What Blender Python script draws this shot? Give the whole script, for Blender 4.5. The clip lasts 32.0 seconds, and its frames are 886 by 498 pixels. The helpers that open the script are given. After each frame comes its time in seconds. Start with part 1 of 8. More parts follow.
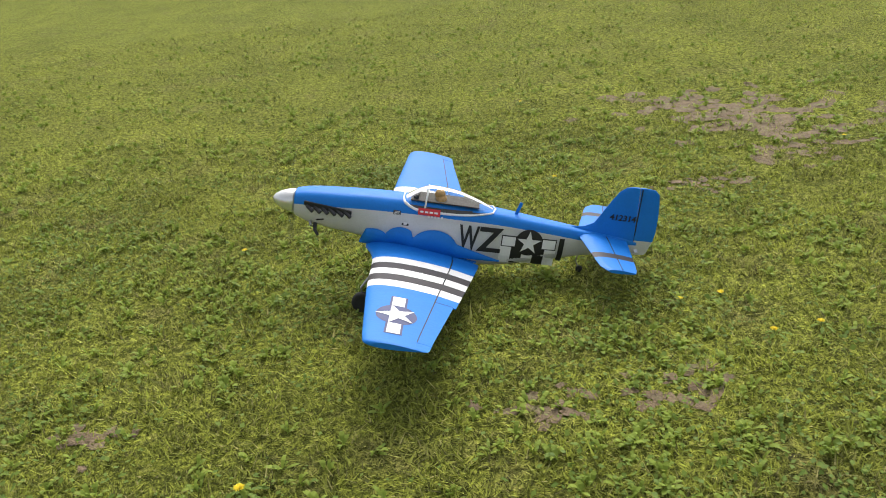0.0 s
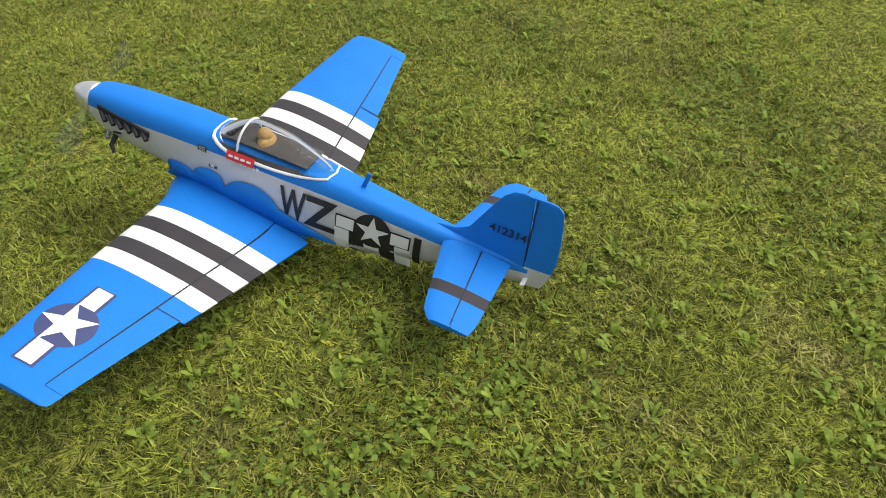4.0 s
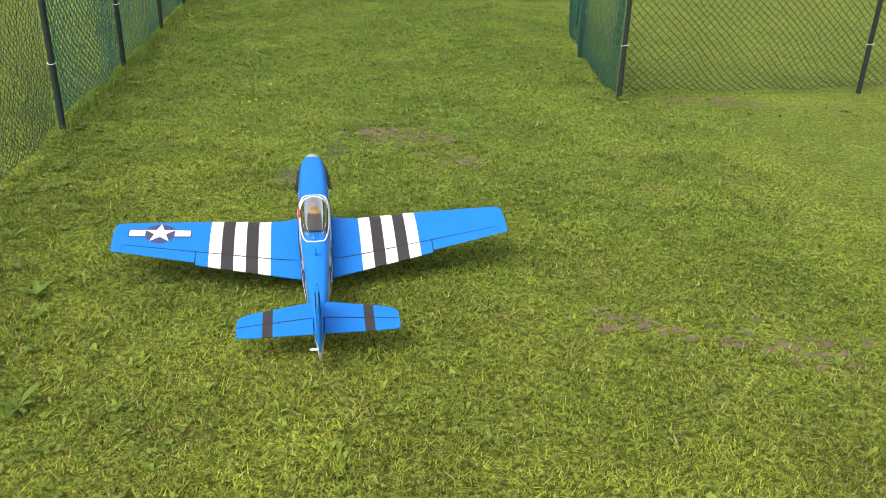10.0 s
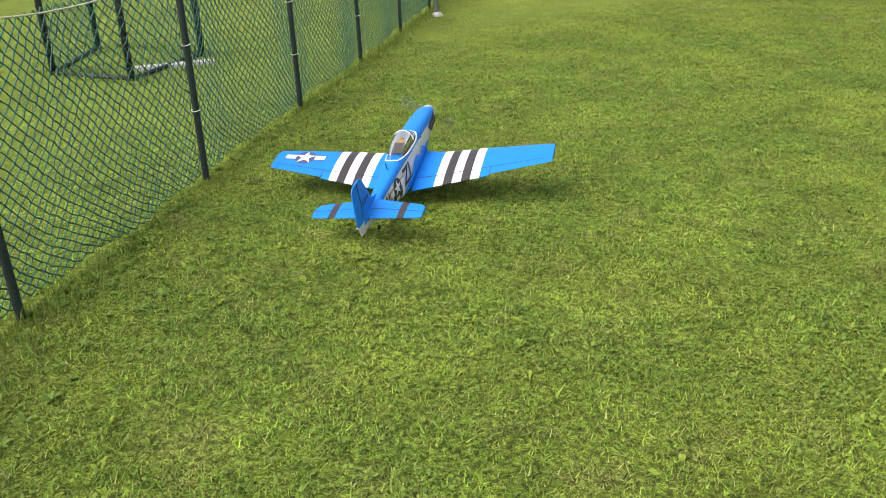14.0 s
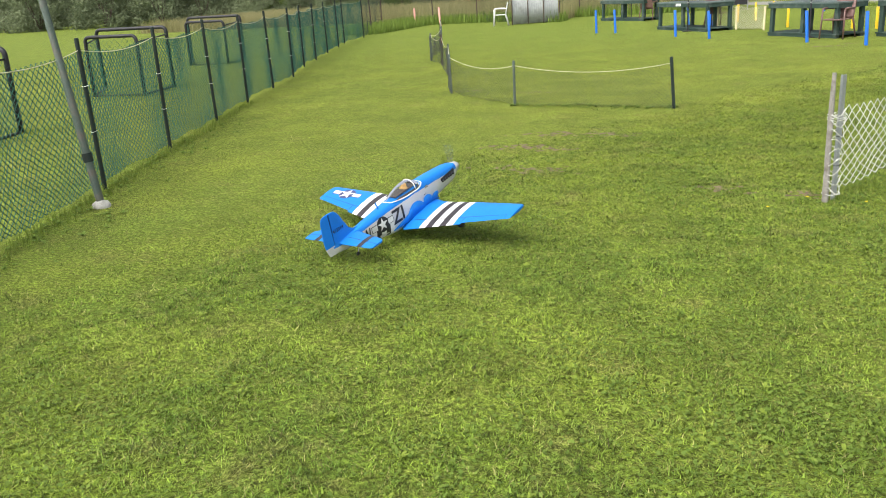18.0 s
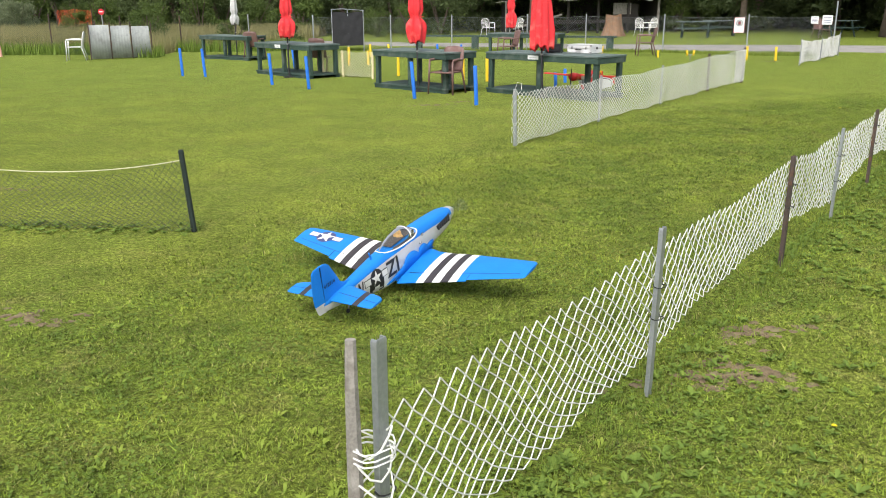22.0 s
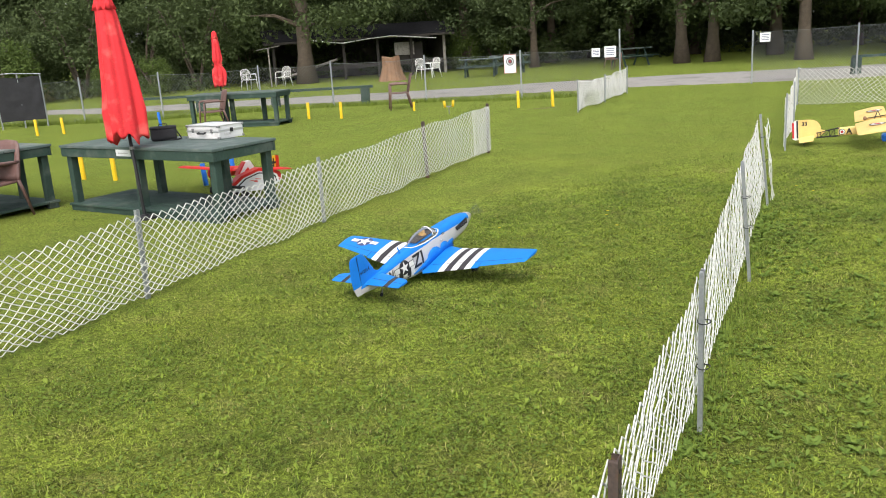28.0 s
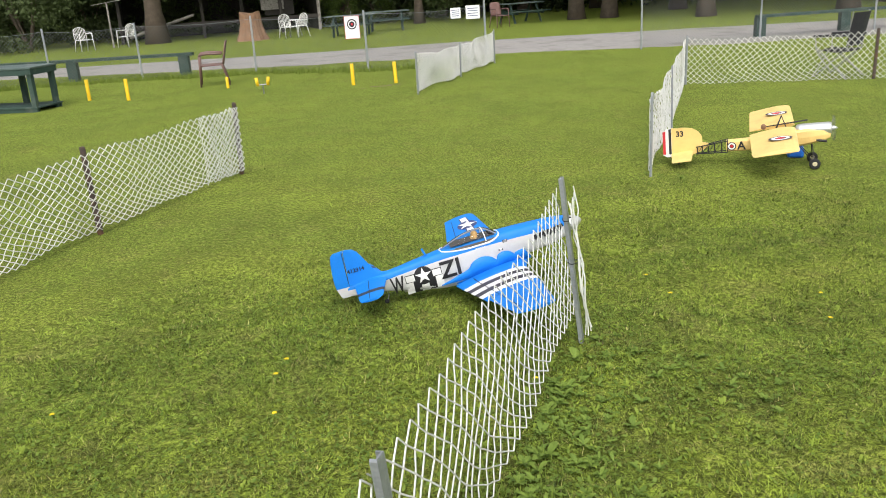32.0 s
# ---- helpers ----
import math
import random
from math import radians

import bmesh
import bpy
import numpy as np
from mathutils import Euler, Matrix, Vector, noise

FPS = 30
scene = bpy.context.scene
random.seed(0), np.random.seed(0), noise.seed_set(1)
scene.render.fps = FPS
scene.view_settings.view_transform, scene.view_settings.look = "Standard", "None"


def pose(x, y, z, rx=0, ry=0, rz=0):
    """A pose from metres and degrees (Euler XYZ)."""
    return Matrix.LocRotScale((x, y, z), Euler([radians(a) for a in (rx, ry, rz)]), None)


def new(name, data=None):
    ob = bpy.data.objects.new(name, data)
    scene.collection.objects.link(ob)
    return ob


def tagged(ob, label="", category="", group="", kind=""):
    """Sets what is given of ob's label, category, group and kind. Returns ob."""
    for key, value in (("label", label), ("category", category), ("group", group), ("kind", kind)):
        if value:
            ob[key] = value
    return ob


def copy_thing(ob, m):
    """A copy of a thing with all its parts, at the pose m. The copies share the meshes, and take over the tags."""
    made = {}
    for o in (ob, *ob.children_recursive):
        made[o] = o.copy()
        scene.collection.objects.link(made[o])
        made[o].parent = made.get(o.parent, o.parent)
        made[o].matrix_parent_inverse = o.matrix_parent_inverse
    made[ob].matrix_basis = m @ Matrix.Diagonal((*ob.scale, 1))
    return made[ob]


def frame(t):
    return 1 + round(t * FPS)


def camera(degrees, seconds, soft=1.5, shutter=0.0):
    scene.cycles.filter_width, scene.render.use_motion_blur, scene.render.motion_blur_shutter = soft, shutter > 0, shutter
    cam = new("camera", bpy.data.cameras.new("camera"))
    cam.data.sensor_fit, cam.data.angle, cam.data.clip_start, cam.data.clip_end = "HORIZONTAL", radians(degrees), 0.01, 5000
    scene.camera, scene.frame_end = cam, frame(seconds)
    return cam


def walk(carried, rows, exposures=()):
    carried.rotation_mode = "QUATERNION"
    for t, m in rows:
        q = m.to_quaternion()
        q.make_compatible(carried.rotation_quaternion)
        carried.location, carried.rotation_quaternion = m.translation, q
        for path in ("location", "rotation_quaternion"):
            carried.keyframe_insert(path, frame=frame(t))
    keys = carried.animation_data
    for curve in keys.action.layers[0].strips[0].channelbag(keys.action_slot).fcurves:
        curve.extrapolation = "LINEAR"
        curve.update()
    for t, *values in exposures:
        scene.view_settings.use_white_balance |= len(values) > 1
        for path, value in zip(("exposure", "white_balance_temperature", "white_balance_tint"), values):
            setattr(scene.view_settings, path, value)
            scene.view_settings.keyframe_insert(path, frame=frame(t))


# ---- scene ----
# camera: one lens, carried by hand at chest height
cam = camera(56.3, 32.0, soft=0.95, shutter=0.05)
walk(cam, [(r[0], pose(*r[1:])) for r in (
    (0.0, -4.778, -13.662, 1.521, 64.54, 4.60, 168.65),
    (0.5, -4.635, -14.075, 1.551, 62.49, 2.69, 179.95),
    (1.0, -4.353, -14.354, 1.537, 60.89, 3.00, -176.71),
    (1.5, -4.106, -14.569, 1.474, 60.11, 4.42, -171.49),
    (2.0, -3.853, -14.854, 1.502, 56.82, 3.59, -154.53),
    (2.5, -3.497, -14.894, 1.492, 52.71, -0.58, -148.51),
    (4.5, -2.619, -15.496, 1.455, 53.12, 2.41, -95.79),
    (5.0, -2.262, -15.498, 1.510, 54.30, 1.16, -78.46),
    (5.5, -1.636, -15.709, 1.608, 57.35, -0.36, -55.70),
    (6.0, -1.132, -15.611, 1.590, 56.92, -4.16, -47.38),
    (6.5, -0.664, -15.481, 1.591, 56.86, -2.79, -34.11),
    (7.0, -0.140, -15.357, 1.618, 56.97, -4.07, -19.71),
    (7.5, 0.401, -15.064, 1.639, 58.99, -6.02, -12.98),
    (8.0, 0.925, -14.779, 1.609, 62.32, -3.49, -4.15),
    (8.5, 1.366, -14.353, 1.570, 63.86, -3.47, 1.62),
    (9.0, 1.706, -13.923, 1.633, 64.93, -2.47, 8.08),
    (9.5, 1.960, -13.414, 1.628, 65.57, -1.57, 12.79),
    (10.0, 2.044, -12.769, 1.662, 65.81, -1.68, 13.78),
    (10.5, 2.077, -12.172, 1.662, 65.90, -0.76, 20.53),
    (11.0, 1.958, -11.532, 1.653, 65.79, -0.15, 23.11),
    (11.5, 1.861, -10.890, 1.622, 64.72, 0.35, 24.19),
    (12.0, 1.659, -10.290, 1.608, 64.37, 0.74, 26.51),
    (12.5, 1.414, -9.679, 1.625, 63.34, 1.20, 27.37),
    (13.0, 1.226, -9.100, 1.639, 63.33, 2.48, 30.34),
    (13.5, 0.979, -8.466, 1.655, 63.17, 2.27, 30.72),
    (14.0, 0.841, -7.853, 1.703, 66.52, 2.00, 31.65),
    (14.5, 0.627, -7.248, 1.708, 66.53, 1.79, 31.67),
    (15.0, 0.463, -6.595, 1.806, 68.82, 2.37, 29.86),
    (15.5, 0.372, -6.027, 1.851, 68.75, 2.12, 29.04),
    (17.5, -0.180, -3.333, 1.666, 71.39, 4.46, 23.57),
    (18.0, -0.310, -2.653, 1.681, 72.28, 3.49, 22.03),
    (18.5, -0.455, -2.055, 1.729, 73.68, 4.39, 18.41),
    (19.0, -0.453, -1.468, 1.718, 73.72, 5.14, 16.52),
    (19.5, -0.481, -0.881, 1.691, 73.16, 4.39, 13.58),
    (20.0, -0.362, -0.313, 1.714, 73.60, 3.27, 10.77),
    (20.5, -0.221, 0.256, 1.720, 73.65, 3.17, 9.73),
    (21.0, -0.148, 0.815, 1.753, 73.63, 1.27, 2.93),
    (21.5, 0.033, 1.358, 1.741, 73.84, 0.68, 0.75),
    (22.0, 0.166, 1.936, 1.714, 73.39, 0.37, -1.37),
    (22.5, 0.355, 2.481, 1.732, 73.15, 2.15, -3.15),
    (23.0, 0.592, 3.010, 1.743, 72.91, 2.64, -3.79),
    (23.5, 0.738, 3.517, 1.762, 72.83, 2.53, -4.45),
    (24.0, 1.028, 4.001, 1.757, 73.36, 3.30, -5.71),
    (24.5, 1.319, 4.550, 1.733, 73.75, 3.42, -6.57),
    (25.0, 1.626, 5.031, 1.771, 74.03, 4.68, -7.93),
    (25.5, 1.987, 5.504, 1.783, 74.38, 4.76, -8.56),
    (26.0, 2.268, 6.032, 1.778, 76.31, 2.80, -9.46),
    (26.5, 2.631, 6.526, 1.751, 76.52, 2.68, -11.68),
    (28.5, 4.065, 8.425, 1.736, 75.28, 3.65, -13.24),
    (29.0, 4.501, 8.872, 1.741, 74.98, 3.68, -13.84),
    (29.5, 4.874, 9.310, 1.737, 74.61, 3.66, -14.23),
    (30.0, 5.188, 9.784, 1.779, 74.29, 3.58, -14.86),
    (30.5, 5.587, 10.153, 1.776, 74.03, 3.47, -15.30),
    (31.0, 5.850, 10.573, 1.761, 73.01, 3.48, -15.61),
    (31.5, 6.124, 10.939, 1.787, 72.31, 3.58, -16.73),
    (32.0, 6.452, 11.250, 1.798, 71.97, 3.45, -18.44),
)], exposures=[(0.0, 0.66), (1.0, 0.70), (2.0, 0.60), (4.0, 0.47), (5.0, 0.40), (6.0, 0.28), (7.0, 0.28), (8.0, 0.53), (9.0, 0.62), (11.0, 0.74), (12.0, 0.70), (13.0, 0.80), (14.0, 0.94), (15.0, 0.91),
                (18.0, 1.00), (19.0, 1.03), (20.0, 0.94), (22.0, 0.84), (24.0, 0.82), (28.0, 0.74), (32.0, 0.65)])

# bright overcast sky with one wide, weak sun
world = bpy.data.worlds.new("overcast_sky")
scene.world = world
world.use_nodes = True
sky = world.node_tree.nodes.new("ShaderNodeTexSky")
sky.sky_type, sky.sun_disc = "NISHITA", False
sky.sun_elevation, sky.sun_rotation = radians(52), radians(200)
sky.air_density, sky.dust_density, sky.ozone_density = 1.0, 4.0, 1.0
desat = world.node_tree.nodes.new("ShaderNodeHueSaturation")
desat.inputs["Saturation"].default_value = 0.35
world.node_tree.links.new(sky.outputs[0], desat.inputs["Color"])
back = world.node_tree.nodes["Background"]
back.inputs[1].default_value = 0.15
world.node_tree.links.new(desat.outputs[0], back.inputs[0])
sun_data = bpy.data.lights.new("sun", "SUN")
sun_data.energy, sun_data.angle, sun_data.color = 1.1, radians(40), (1.0, 0.95, 0.87)
sun = new("sun", sun_data)
sun.rotation_euler = (radians(38), 0, radians(-20))

# ---- materials ----
MATS = {}


def material(name, color, rough=0.6, metal=0.0, vary=0.15, scale=8.0, bump=0.0, bscale=60.0, random=0.0, spec=0.5, dirt=None, dscale=3.0):
    """A surface with colour variation at two scales, fine relief and, if asked, stains of a second colour."""
    if name in MATS:
        return MATS[name]
    m = bpy.data.materials.new(name)
    m.use_nodes = True
    nt = m.node_tree
    n, l = nt.nodes, nt.links
    b = n["Principled BSDF"]
    b.inputs["Roughness"].default_value, b.inputs["Metallic"].default_value = rough, metal
    b.inputs["Specular IOR Level"].default_value = spec
    co = n.new("ShaderNodeTexCoord")
    big = n.new("ShaderNodeTexNoise")
    big.inputs["Scale"].default_value, big.inputs["Detail"].default_value = scale, 4.0
    l.new(co.outputs["Object"], big.inputs["Vector"])
    fine = n.new("ShaderNodeTexNoise")
    fine.inputs["Scale"].default_value, fine.inputs["Detail"].default_value = scale * 9, 3.0
    l.new(co.outputs["Object"], fine.inputs["Vector"])
    add = n.new("ShaderNodeMath")
    add.operation = "ADD"
    l.new(big.outputs["Fac"], add.inputs[0])
    l.new(fine.outputs["Fac"], add.inputs[1])
    if random:
        inf = n.new("ShaderNodeObjectInfo")
        mul = n.new("ShaderNodeMath")
        mul.operation = "MULTIPLY_ADD"
        mul.inputs[1].default_value = random
        l.new(inf.outputs["Random"], mul.inputs[0])
        l.new(add.outputs[0], mul.inputs[2])
        add = mul
    ramp = n.new("ShaderNodeMapRange")
    ramp.inputs["From Min"].default_value, ramp.inputs["From Max"].default_value = 0.6, 1.4 + random
    ramp.inputs["To Min"].default_value, ramp.inputs["To Max"].default_value = 1 - vary, 1 + vary
    l.new(add.outputs[0], ramp.inputs["Value"])
    hsv = n.new("ShaderNodeHueSaturation")
    hsv.inputs["Color"].default_value = (*color, 1)
    l.new(ramp.outputs[0], hsv.inputs["Value"])
    out = hsv.outputs[0]
    if dirt:
        st = n.new("ShaderNodeTexNoise")
        st.inputs["Scale"].default_value, st.inputs["Detail"].default_value = dscale, 6.0
        l.new(co.outputs["Object"], st.inputs["Vector"])
        r2 = n.new("ShaderNodeMapRange")
        r2.inputs["From Min"].default_value, r2.inputs["From Max"].default_value = 0.52, 0.68
        l.new(st.outputs["Fac"], r2.inputs["Value"])
        mx = n.new("ShaderNodeMixRGB")
        mx.inputs[2].default_value = (*dirt, 1)
        l.new(r2.outputs[0], mx.inputs[0])
        l.new(out, mx.inputs[1])
        out = mx.outputs[0]
    l.new(out, b.inputs["Base Color"])
    if bump:
        bt = n.new("ShaderNodeTexNoise")
        bt.inputs["Scale"].default_value, bt.inputs["Detail"].default_value = bscale, 4.0
        l.new(co.outputs["Object"], bt.inputs["Vector"])
        bp = n.new("ShaderNodeBump")
        bp.inputs["Strength"].default_value, bp.inputs["Distance"].default_value = bump, 0.01
        l.new(bt.outputs["Fac"], bp.inputs["Height"])
        l.new(bp.outputs[0], b.inputs["Normal"])
    MATS[name] = m
    return m


def lawn_colour(nt, dark, mid, light, dry):
    """Colour of mown grass by place: clumps of dark and light green, yellow drifts and dry spots, shared by turf and blades."""
    n, l = nt.nodes, nt.links
    geo = n.new("ShaderNodeNewGeometry")

    def noise_at(scale, detail, rough=0.6):
        t = n.new("ShaderNodeTexNoise")
        t.inputs["Scale"].default_value, t.inputs["Detail"].default_value, t.inputs["Roughness"].default_value = scale, detail, rough
        l.new(geo.outputs["Position"], t.inputs["Vector"])
        return t.outputs["Fac"]

    def spread(src, lo, hi, top=1.0):
        r = n.new("ShaderNodeMapRange")
        r.inputs["From Min"].default_value, r.inputs["From Max"].default_value, r.inputs["To Max"].default_value = lo, hi, top
        l.new(src, r.inputs["Value"])
        return r.outputs[0]

    def mix(fac, a, b):
        m = n.new("ShaderNodeMixRGB")
        l.new(fac, m.inputs[0])
        for k, c in ((1, a), (2, b)):
            if isinstance(c, tuple):
                m.inputs[k].default_value = (*c, 1)
            else:
                l.new(c, m.inputs[k])
        return m.outputs[0]
    col = mix(spread(noise_at(8.0, 6.0, 0.72), 0.42, 0.62), dark, mid)
    col = mix(spread(noise_at(0.75, 4.0), 0.42, 0.66, 0.75), col, light)
    # the far end of the lawn, towards -y, takes more of the dry colour
    pos = n.new("ShaderNodeSeparateXYZ")
    l.new(geo.outputs["Position"], pos.inputs[0])
    dr = n.new("ShaderNodeMath")
    dr.operation = "ADD"
    l.new(spread(noise_at(2.3, 7.0, 0.68), 0.54, 0.71, 0.62), dr.inputs[0])
    l.new(spread(pos.outputs["Y"], -9.0, -14.0, 0.24), dr.inputs[1])
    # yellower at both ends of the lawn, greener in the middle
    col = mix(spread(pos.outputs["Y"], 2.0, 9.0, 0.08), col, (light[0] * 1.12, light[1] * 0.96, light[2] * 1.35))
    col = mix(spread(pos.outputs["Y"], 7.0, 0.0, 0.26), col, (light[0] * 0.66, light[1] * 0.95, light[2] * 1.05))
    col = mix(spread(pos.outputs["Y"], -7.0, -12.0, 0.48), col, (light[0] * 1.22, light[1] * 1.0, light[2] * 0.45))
    # greener towards the road
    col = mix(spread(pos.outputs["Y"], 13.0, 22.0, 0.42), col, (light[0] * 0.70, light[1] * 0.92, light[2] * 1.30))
    col = mix(dr.outputs[0], col, dry)
    # soft lighter and darker patches, a pace or two across
    patch = n.new("ShaderNodeMapRange")
    patch.inputs["From Min"].default_value, patch.inputs["From Max"].default_value = 0.34, 0.66
    patch.inputs["To Min"].default_value, patch.inputs["To Max"].default_value = 0.74, 1.22
    l.new(noise_at(1.7, 5.0, 0.62), patch.inputs["Value"])
    tone = n.new("ShaderNodeHueSaturation")
    l.new(patch.outputs[0], tone.inputs["Value"])
    l.new(col, tone.inputs["Color"])
    return tone.outputs[0]


def turf_material():
    """The felt of short blades and straw between the upright grass, the shade among them painted in: strokes laid every
    way, cell by cell.
    """
    m = bpy.data.materials.new("turf")
    m.use_nodes = True
    nt = m.node_tree
    n, l = nt.nodes, nt.links
    b = n["Principled BSDF"]
    b.inputs["Roughness"].default_value = 0.95
    b.inputs["Specular IOR Level"].default_value = 0.08
    # the soft sheen of blade edges, seen along the ground
    b.inputs["Sheen Weight"].default_value, b.inputs["Sheen Roughness"].default_value = 0.36, 0.5
    b.inputs["Sheen Tint"].default_value = (0.62, 0.74, 0.14, 1)
    # darker than the blades' own colours, to stand for shade beneath them
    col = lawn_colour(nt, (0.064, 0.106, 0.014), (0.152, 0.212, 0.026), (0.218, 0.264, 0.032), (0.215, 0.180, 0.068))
    geo = n.new("ShaderNodeNewGeometry")
    strokes, straw = [], None
    for cell, wide, long in ((30.0, 190.0, 30.0), (46.0, 280.0, 44.0)):
        vor = n.new("ShaderNodeTexVoronoi")
        vor.inputs["Scale"].default_value = cell
        l.new(geo.outputs["Position"], vor.inputs["Vector"])
        sep = n.new("ShaderNodeSeparateColor")
        l.new(vor.outputs["Color"], sep.inputs[0])
        ang = n.new("ShaderNodeMath")
        ang.operation = "MULTIPLY"
        ang.inputs[1].default_value = 6.283
        l.new(sep.outputs[0], ang.inputs[0])
        rot = n.new("ShaderNodeVectorRotate")
        rot.rotation_type = "Z_AXIS"
        l.new(geo.outputs["Position"], rot.inputs["Vector"])
        l.new(ang.outputs[0], rot.inputs["Angle"])
        size = n.new("ShaderNodeVectorMath")
        size.operation = "MULTIPLY"
        size.inputs[1].default_value = (wide, long, 60.0)
        l.new(rot.outputs[0], size.inputs[0])
        tex = n.new("ShaderNodeTexNoise")
        tex.inputs["Scale"].default_value, tex.inputs["Detail"].default_value = 1.0, 2.0
        l.new(size.outputs[0], tex.inputs["Vector"])
        strokes.append(tex.outputs["Fac"])
        straw = sep.outputs[1]
    top = n.new("ShaderNodeMath")
    top.operation = "MAXIMUM"
    l.new(strokes[0], top.inputs[0])
    l.new(strokes[1], top.inputs[1])
    tint = n.new("ShaderNodeMapRange")
    tint.inputs["From Min"].default_value, tint.inputs["From Max"].default_value, tint.inputs["To Max"].default_value = 0.74, 0.90, 0.34
    l.new(straw, tint.inputs["Value"])
    dry = n.new("ShaderNodeMixRGB")
    dry.inputs[2].default_value = (0.26, 0.225, 0.085, 1)
    l.new(tint.outputs[0], dry.inputs[0])
    l.new(col, dry.inputs[1])
    # strokes drop almost to black: painted shade in the gaps between blades
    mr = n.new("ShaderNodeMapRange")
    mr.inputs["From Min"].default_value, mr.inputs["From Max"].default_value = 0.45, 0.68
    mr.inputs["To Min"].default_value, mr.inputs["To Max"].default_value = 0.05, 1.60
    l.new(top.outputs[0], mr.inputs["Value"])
    # shade in the hollows between the tufts, painted as darker turf colour
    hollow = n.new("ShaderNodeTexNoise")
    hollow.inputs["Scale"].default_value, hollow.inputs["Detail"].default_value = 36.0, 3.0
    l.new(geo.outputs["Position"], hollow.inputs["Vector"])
    hollow_shade = n.new("ShaderNodeMapRange")
    hollow_shade.inputs["From Min"].default_value, hollow_shade.inputs["From Max"].default_value = 0.36, 0.60
    hollow_shade.inputs["To Min"].default_value, hollow_shade.inputs["To Max"].default_value = 0.22, 1.20
    l.new(hollow.outputs["Fac"], hollow_shade.inputs["Value"])
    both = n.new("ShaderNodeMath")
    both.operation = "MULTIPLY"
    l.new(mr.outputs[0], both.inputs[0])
    l.new(hollow_shade.outputs[0], both.inputs[1])
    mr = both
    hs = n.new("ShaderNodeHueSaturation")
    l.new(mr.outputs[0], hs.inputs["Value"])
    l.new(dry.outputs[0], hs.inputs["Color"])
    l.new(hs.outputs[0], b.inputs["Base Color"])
    bp = n.new("ShaderNodeBump")
    bp.inputs["Strength"].default_value, bp.inputs["Distance"].default_value = 0.8, 0.012
    l.new(top.outputs[0], bp.inputs["Height"])
    l.new(bp.outputs[0], b.inputs["Normal"])
    return m


def blade_material(name, dark, mid, light, dry, trans=0.35):
    m = bpy.data.materials.new(name)
    m.use_nodes = True
    nt = m.node_tree
    n, l = nt.nodes, nt.links
    b = n["Principled BSDF"]
    b.inputs["Roughness"].default_value = 0.6
    b.inputs["Specular IOR Level"].default_value = 0.25
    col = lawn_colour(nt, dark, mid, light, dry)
    geo = n.new("ShaderNodeNewGeometry")
    mr = n.new("ShaderNodeMapRange")
    mr.inputs["To Min"].default_value, mr.inputs["To Max"].default_value = 0.16, 1.46
    l.new(geo.outputs["Random Per Island"], mr.inputs["Value"])
    # one blade in seven is straw, picked by a second draw from the same number
    draw = n.new("ShaderNodeMath")
    draw.operation, draw.inputs[1].default_value = "MULTIPLY", 977.0
    l.new(geo.outputs["Random Per Island"], draw.inputs[0])
    cut = n.new("ShaderNodeMath")
    cut.operation = "FRACT"
    l.new(draw.outputs[0], cut.inputs[0])
    pick = n.new("ShaderNodeMapRange")
    pick.inputs["From Min"].default_value, pick.inputs["From Max"].default_value, pick.inputs["To Max"].default_value = 0.88, 0.91, 0.7
    l.new(cut.outputs[0], pick.inputs["Value"])
    dead = n.new("ShaderNodeMixRGB")
    dead.inputs[2].default_value = (0.42, 0.37, 0.16, 1)
    l.new(pick.outputs[0], dead.inputs[0])
    l.new(col, dead.inputs[1])
    hs = n.new("ShaderNodeHueSaturation")
    l.new(mr.outputs[0], hs.inputs["Value"])
    l.new(dead.outputs[0], hs.inputs["Color"])
    l.new(hs.outputs[0], b.inputs["Base Color"])
    tr = n.new("ShaderNodeBsdfTranslucent")
    l.new(hs.outputs[0], tr.inputs["Color"])
    mx = n.new("ShaderNodeMixShader")
    mx.inputs[0].default_value = trans
    l.new(b.outputs[0], mx.inputs[1])
    l.new(tr.outputs[0], mx.inputs[2])
    l.new(mx.outputs[0], n["Material Output"].inputs[0])
    return m


def glass_material(name, tint, rough=0.05, ior=1.5):
    m = bpy.data.materials.new(name)
    m.use_nodes = True
    nt = m.node_tree
    n, l = nt.nodes, nt.links
    n.remove(n["Principled BSDF"])
    tr = n.new("ShaderNodeBsdfTransparent")
    tr.inputs[0].default_value = (*tint, 1)
    gl = n.new("ShaderNodeBsdfGlossy")
    gl.inputs["Roughness"].default_value = rough
    fr = n.new("ShaderNodeFresnel")
    fr.inputs["IOR"].default_value = ior
    mx = n.new("ShaderNodeMixShader")
    l.new(fr.outputs[0], mx.inputs[0])
    l.new(tr.outputs[0], mx.inputs[1])
    l.new(gl.outputs[0], mx.inputs[2])
    l.new(mx.outputs[0], n["Material Output"].inputs[0])
    return m


BLUE = material("blue_paint", (0.010, 0.190, 0.64), 0.50, vary=0.07, scale=14, bump=0.05, bscale=90, spec=0.28)
SILVER = material("silver_paint", (0.60, 0.60, 0.61), 0.42, 0.22, vary=0.08, scale=18, bump=0.04, bscale=70)
WHITE = material("white_paint", (0.80, 0.80, 0.79), 0.5, vary=0.05, scale=20, dirt=(0.62, 0.62, 0.60), dscale=9)
CHARCOAL = material("charcoal_paint", (0.044, 0.039, 0.042), 0.5, vary=0.12, scale=20, spec=0.3)
BLACK = material("black_paint", (0.014, 0.014, 0.017), 0.5, vary=0.2, scale=20)
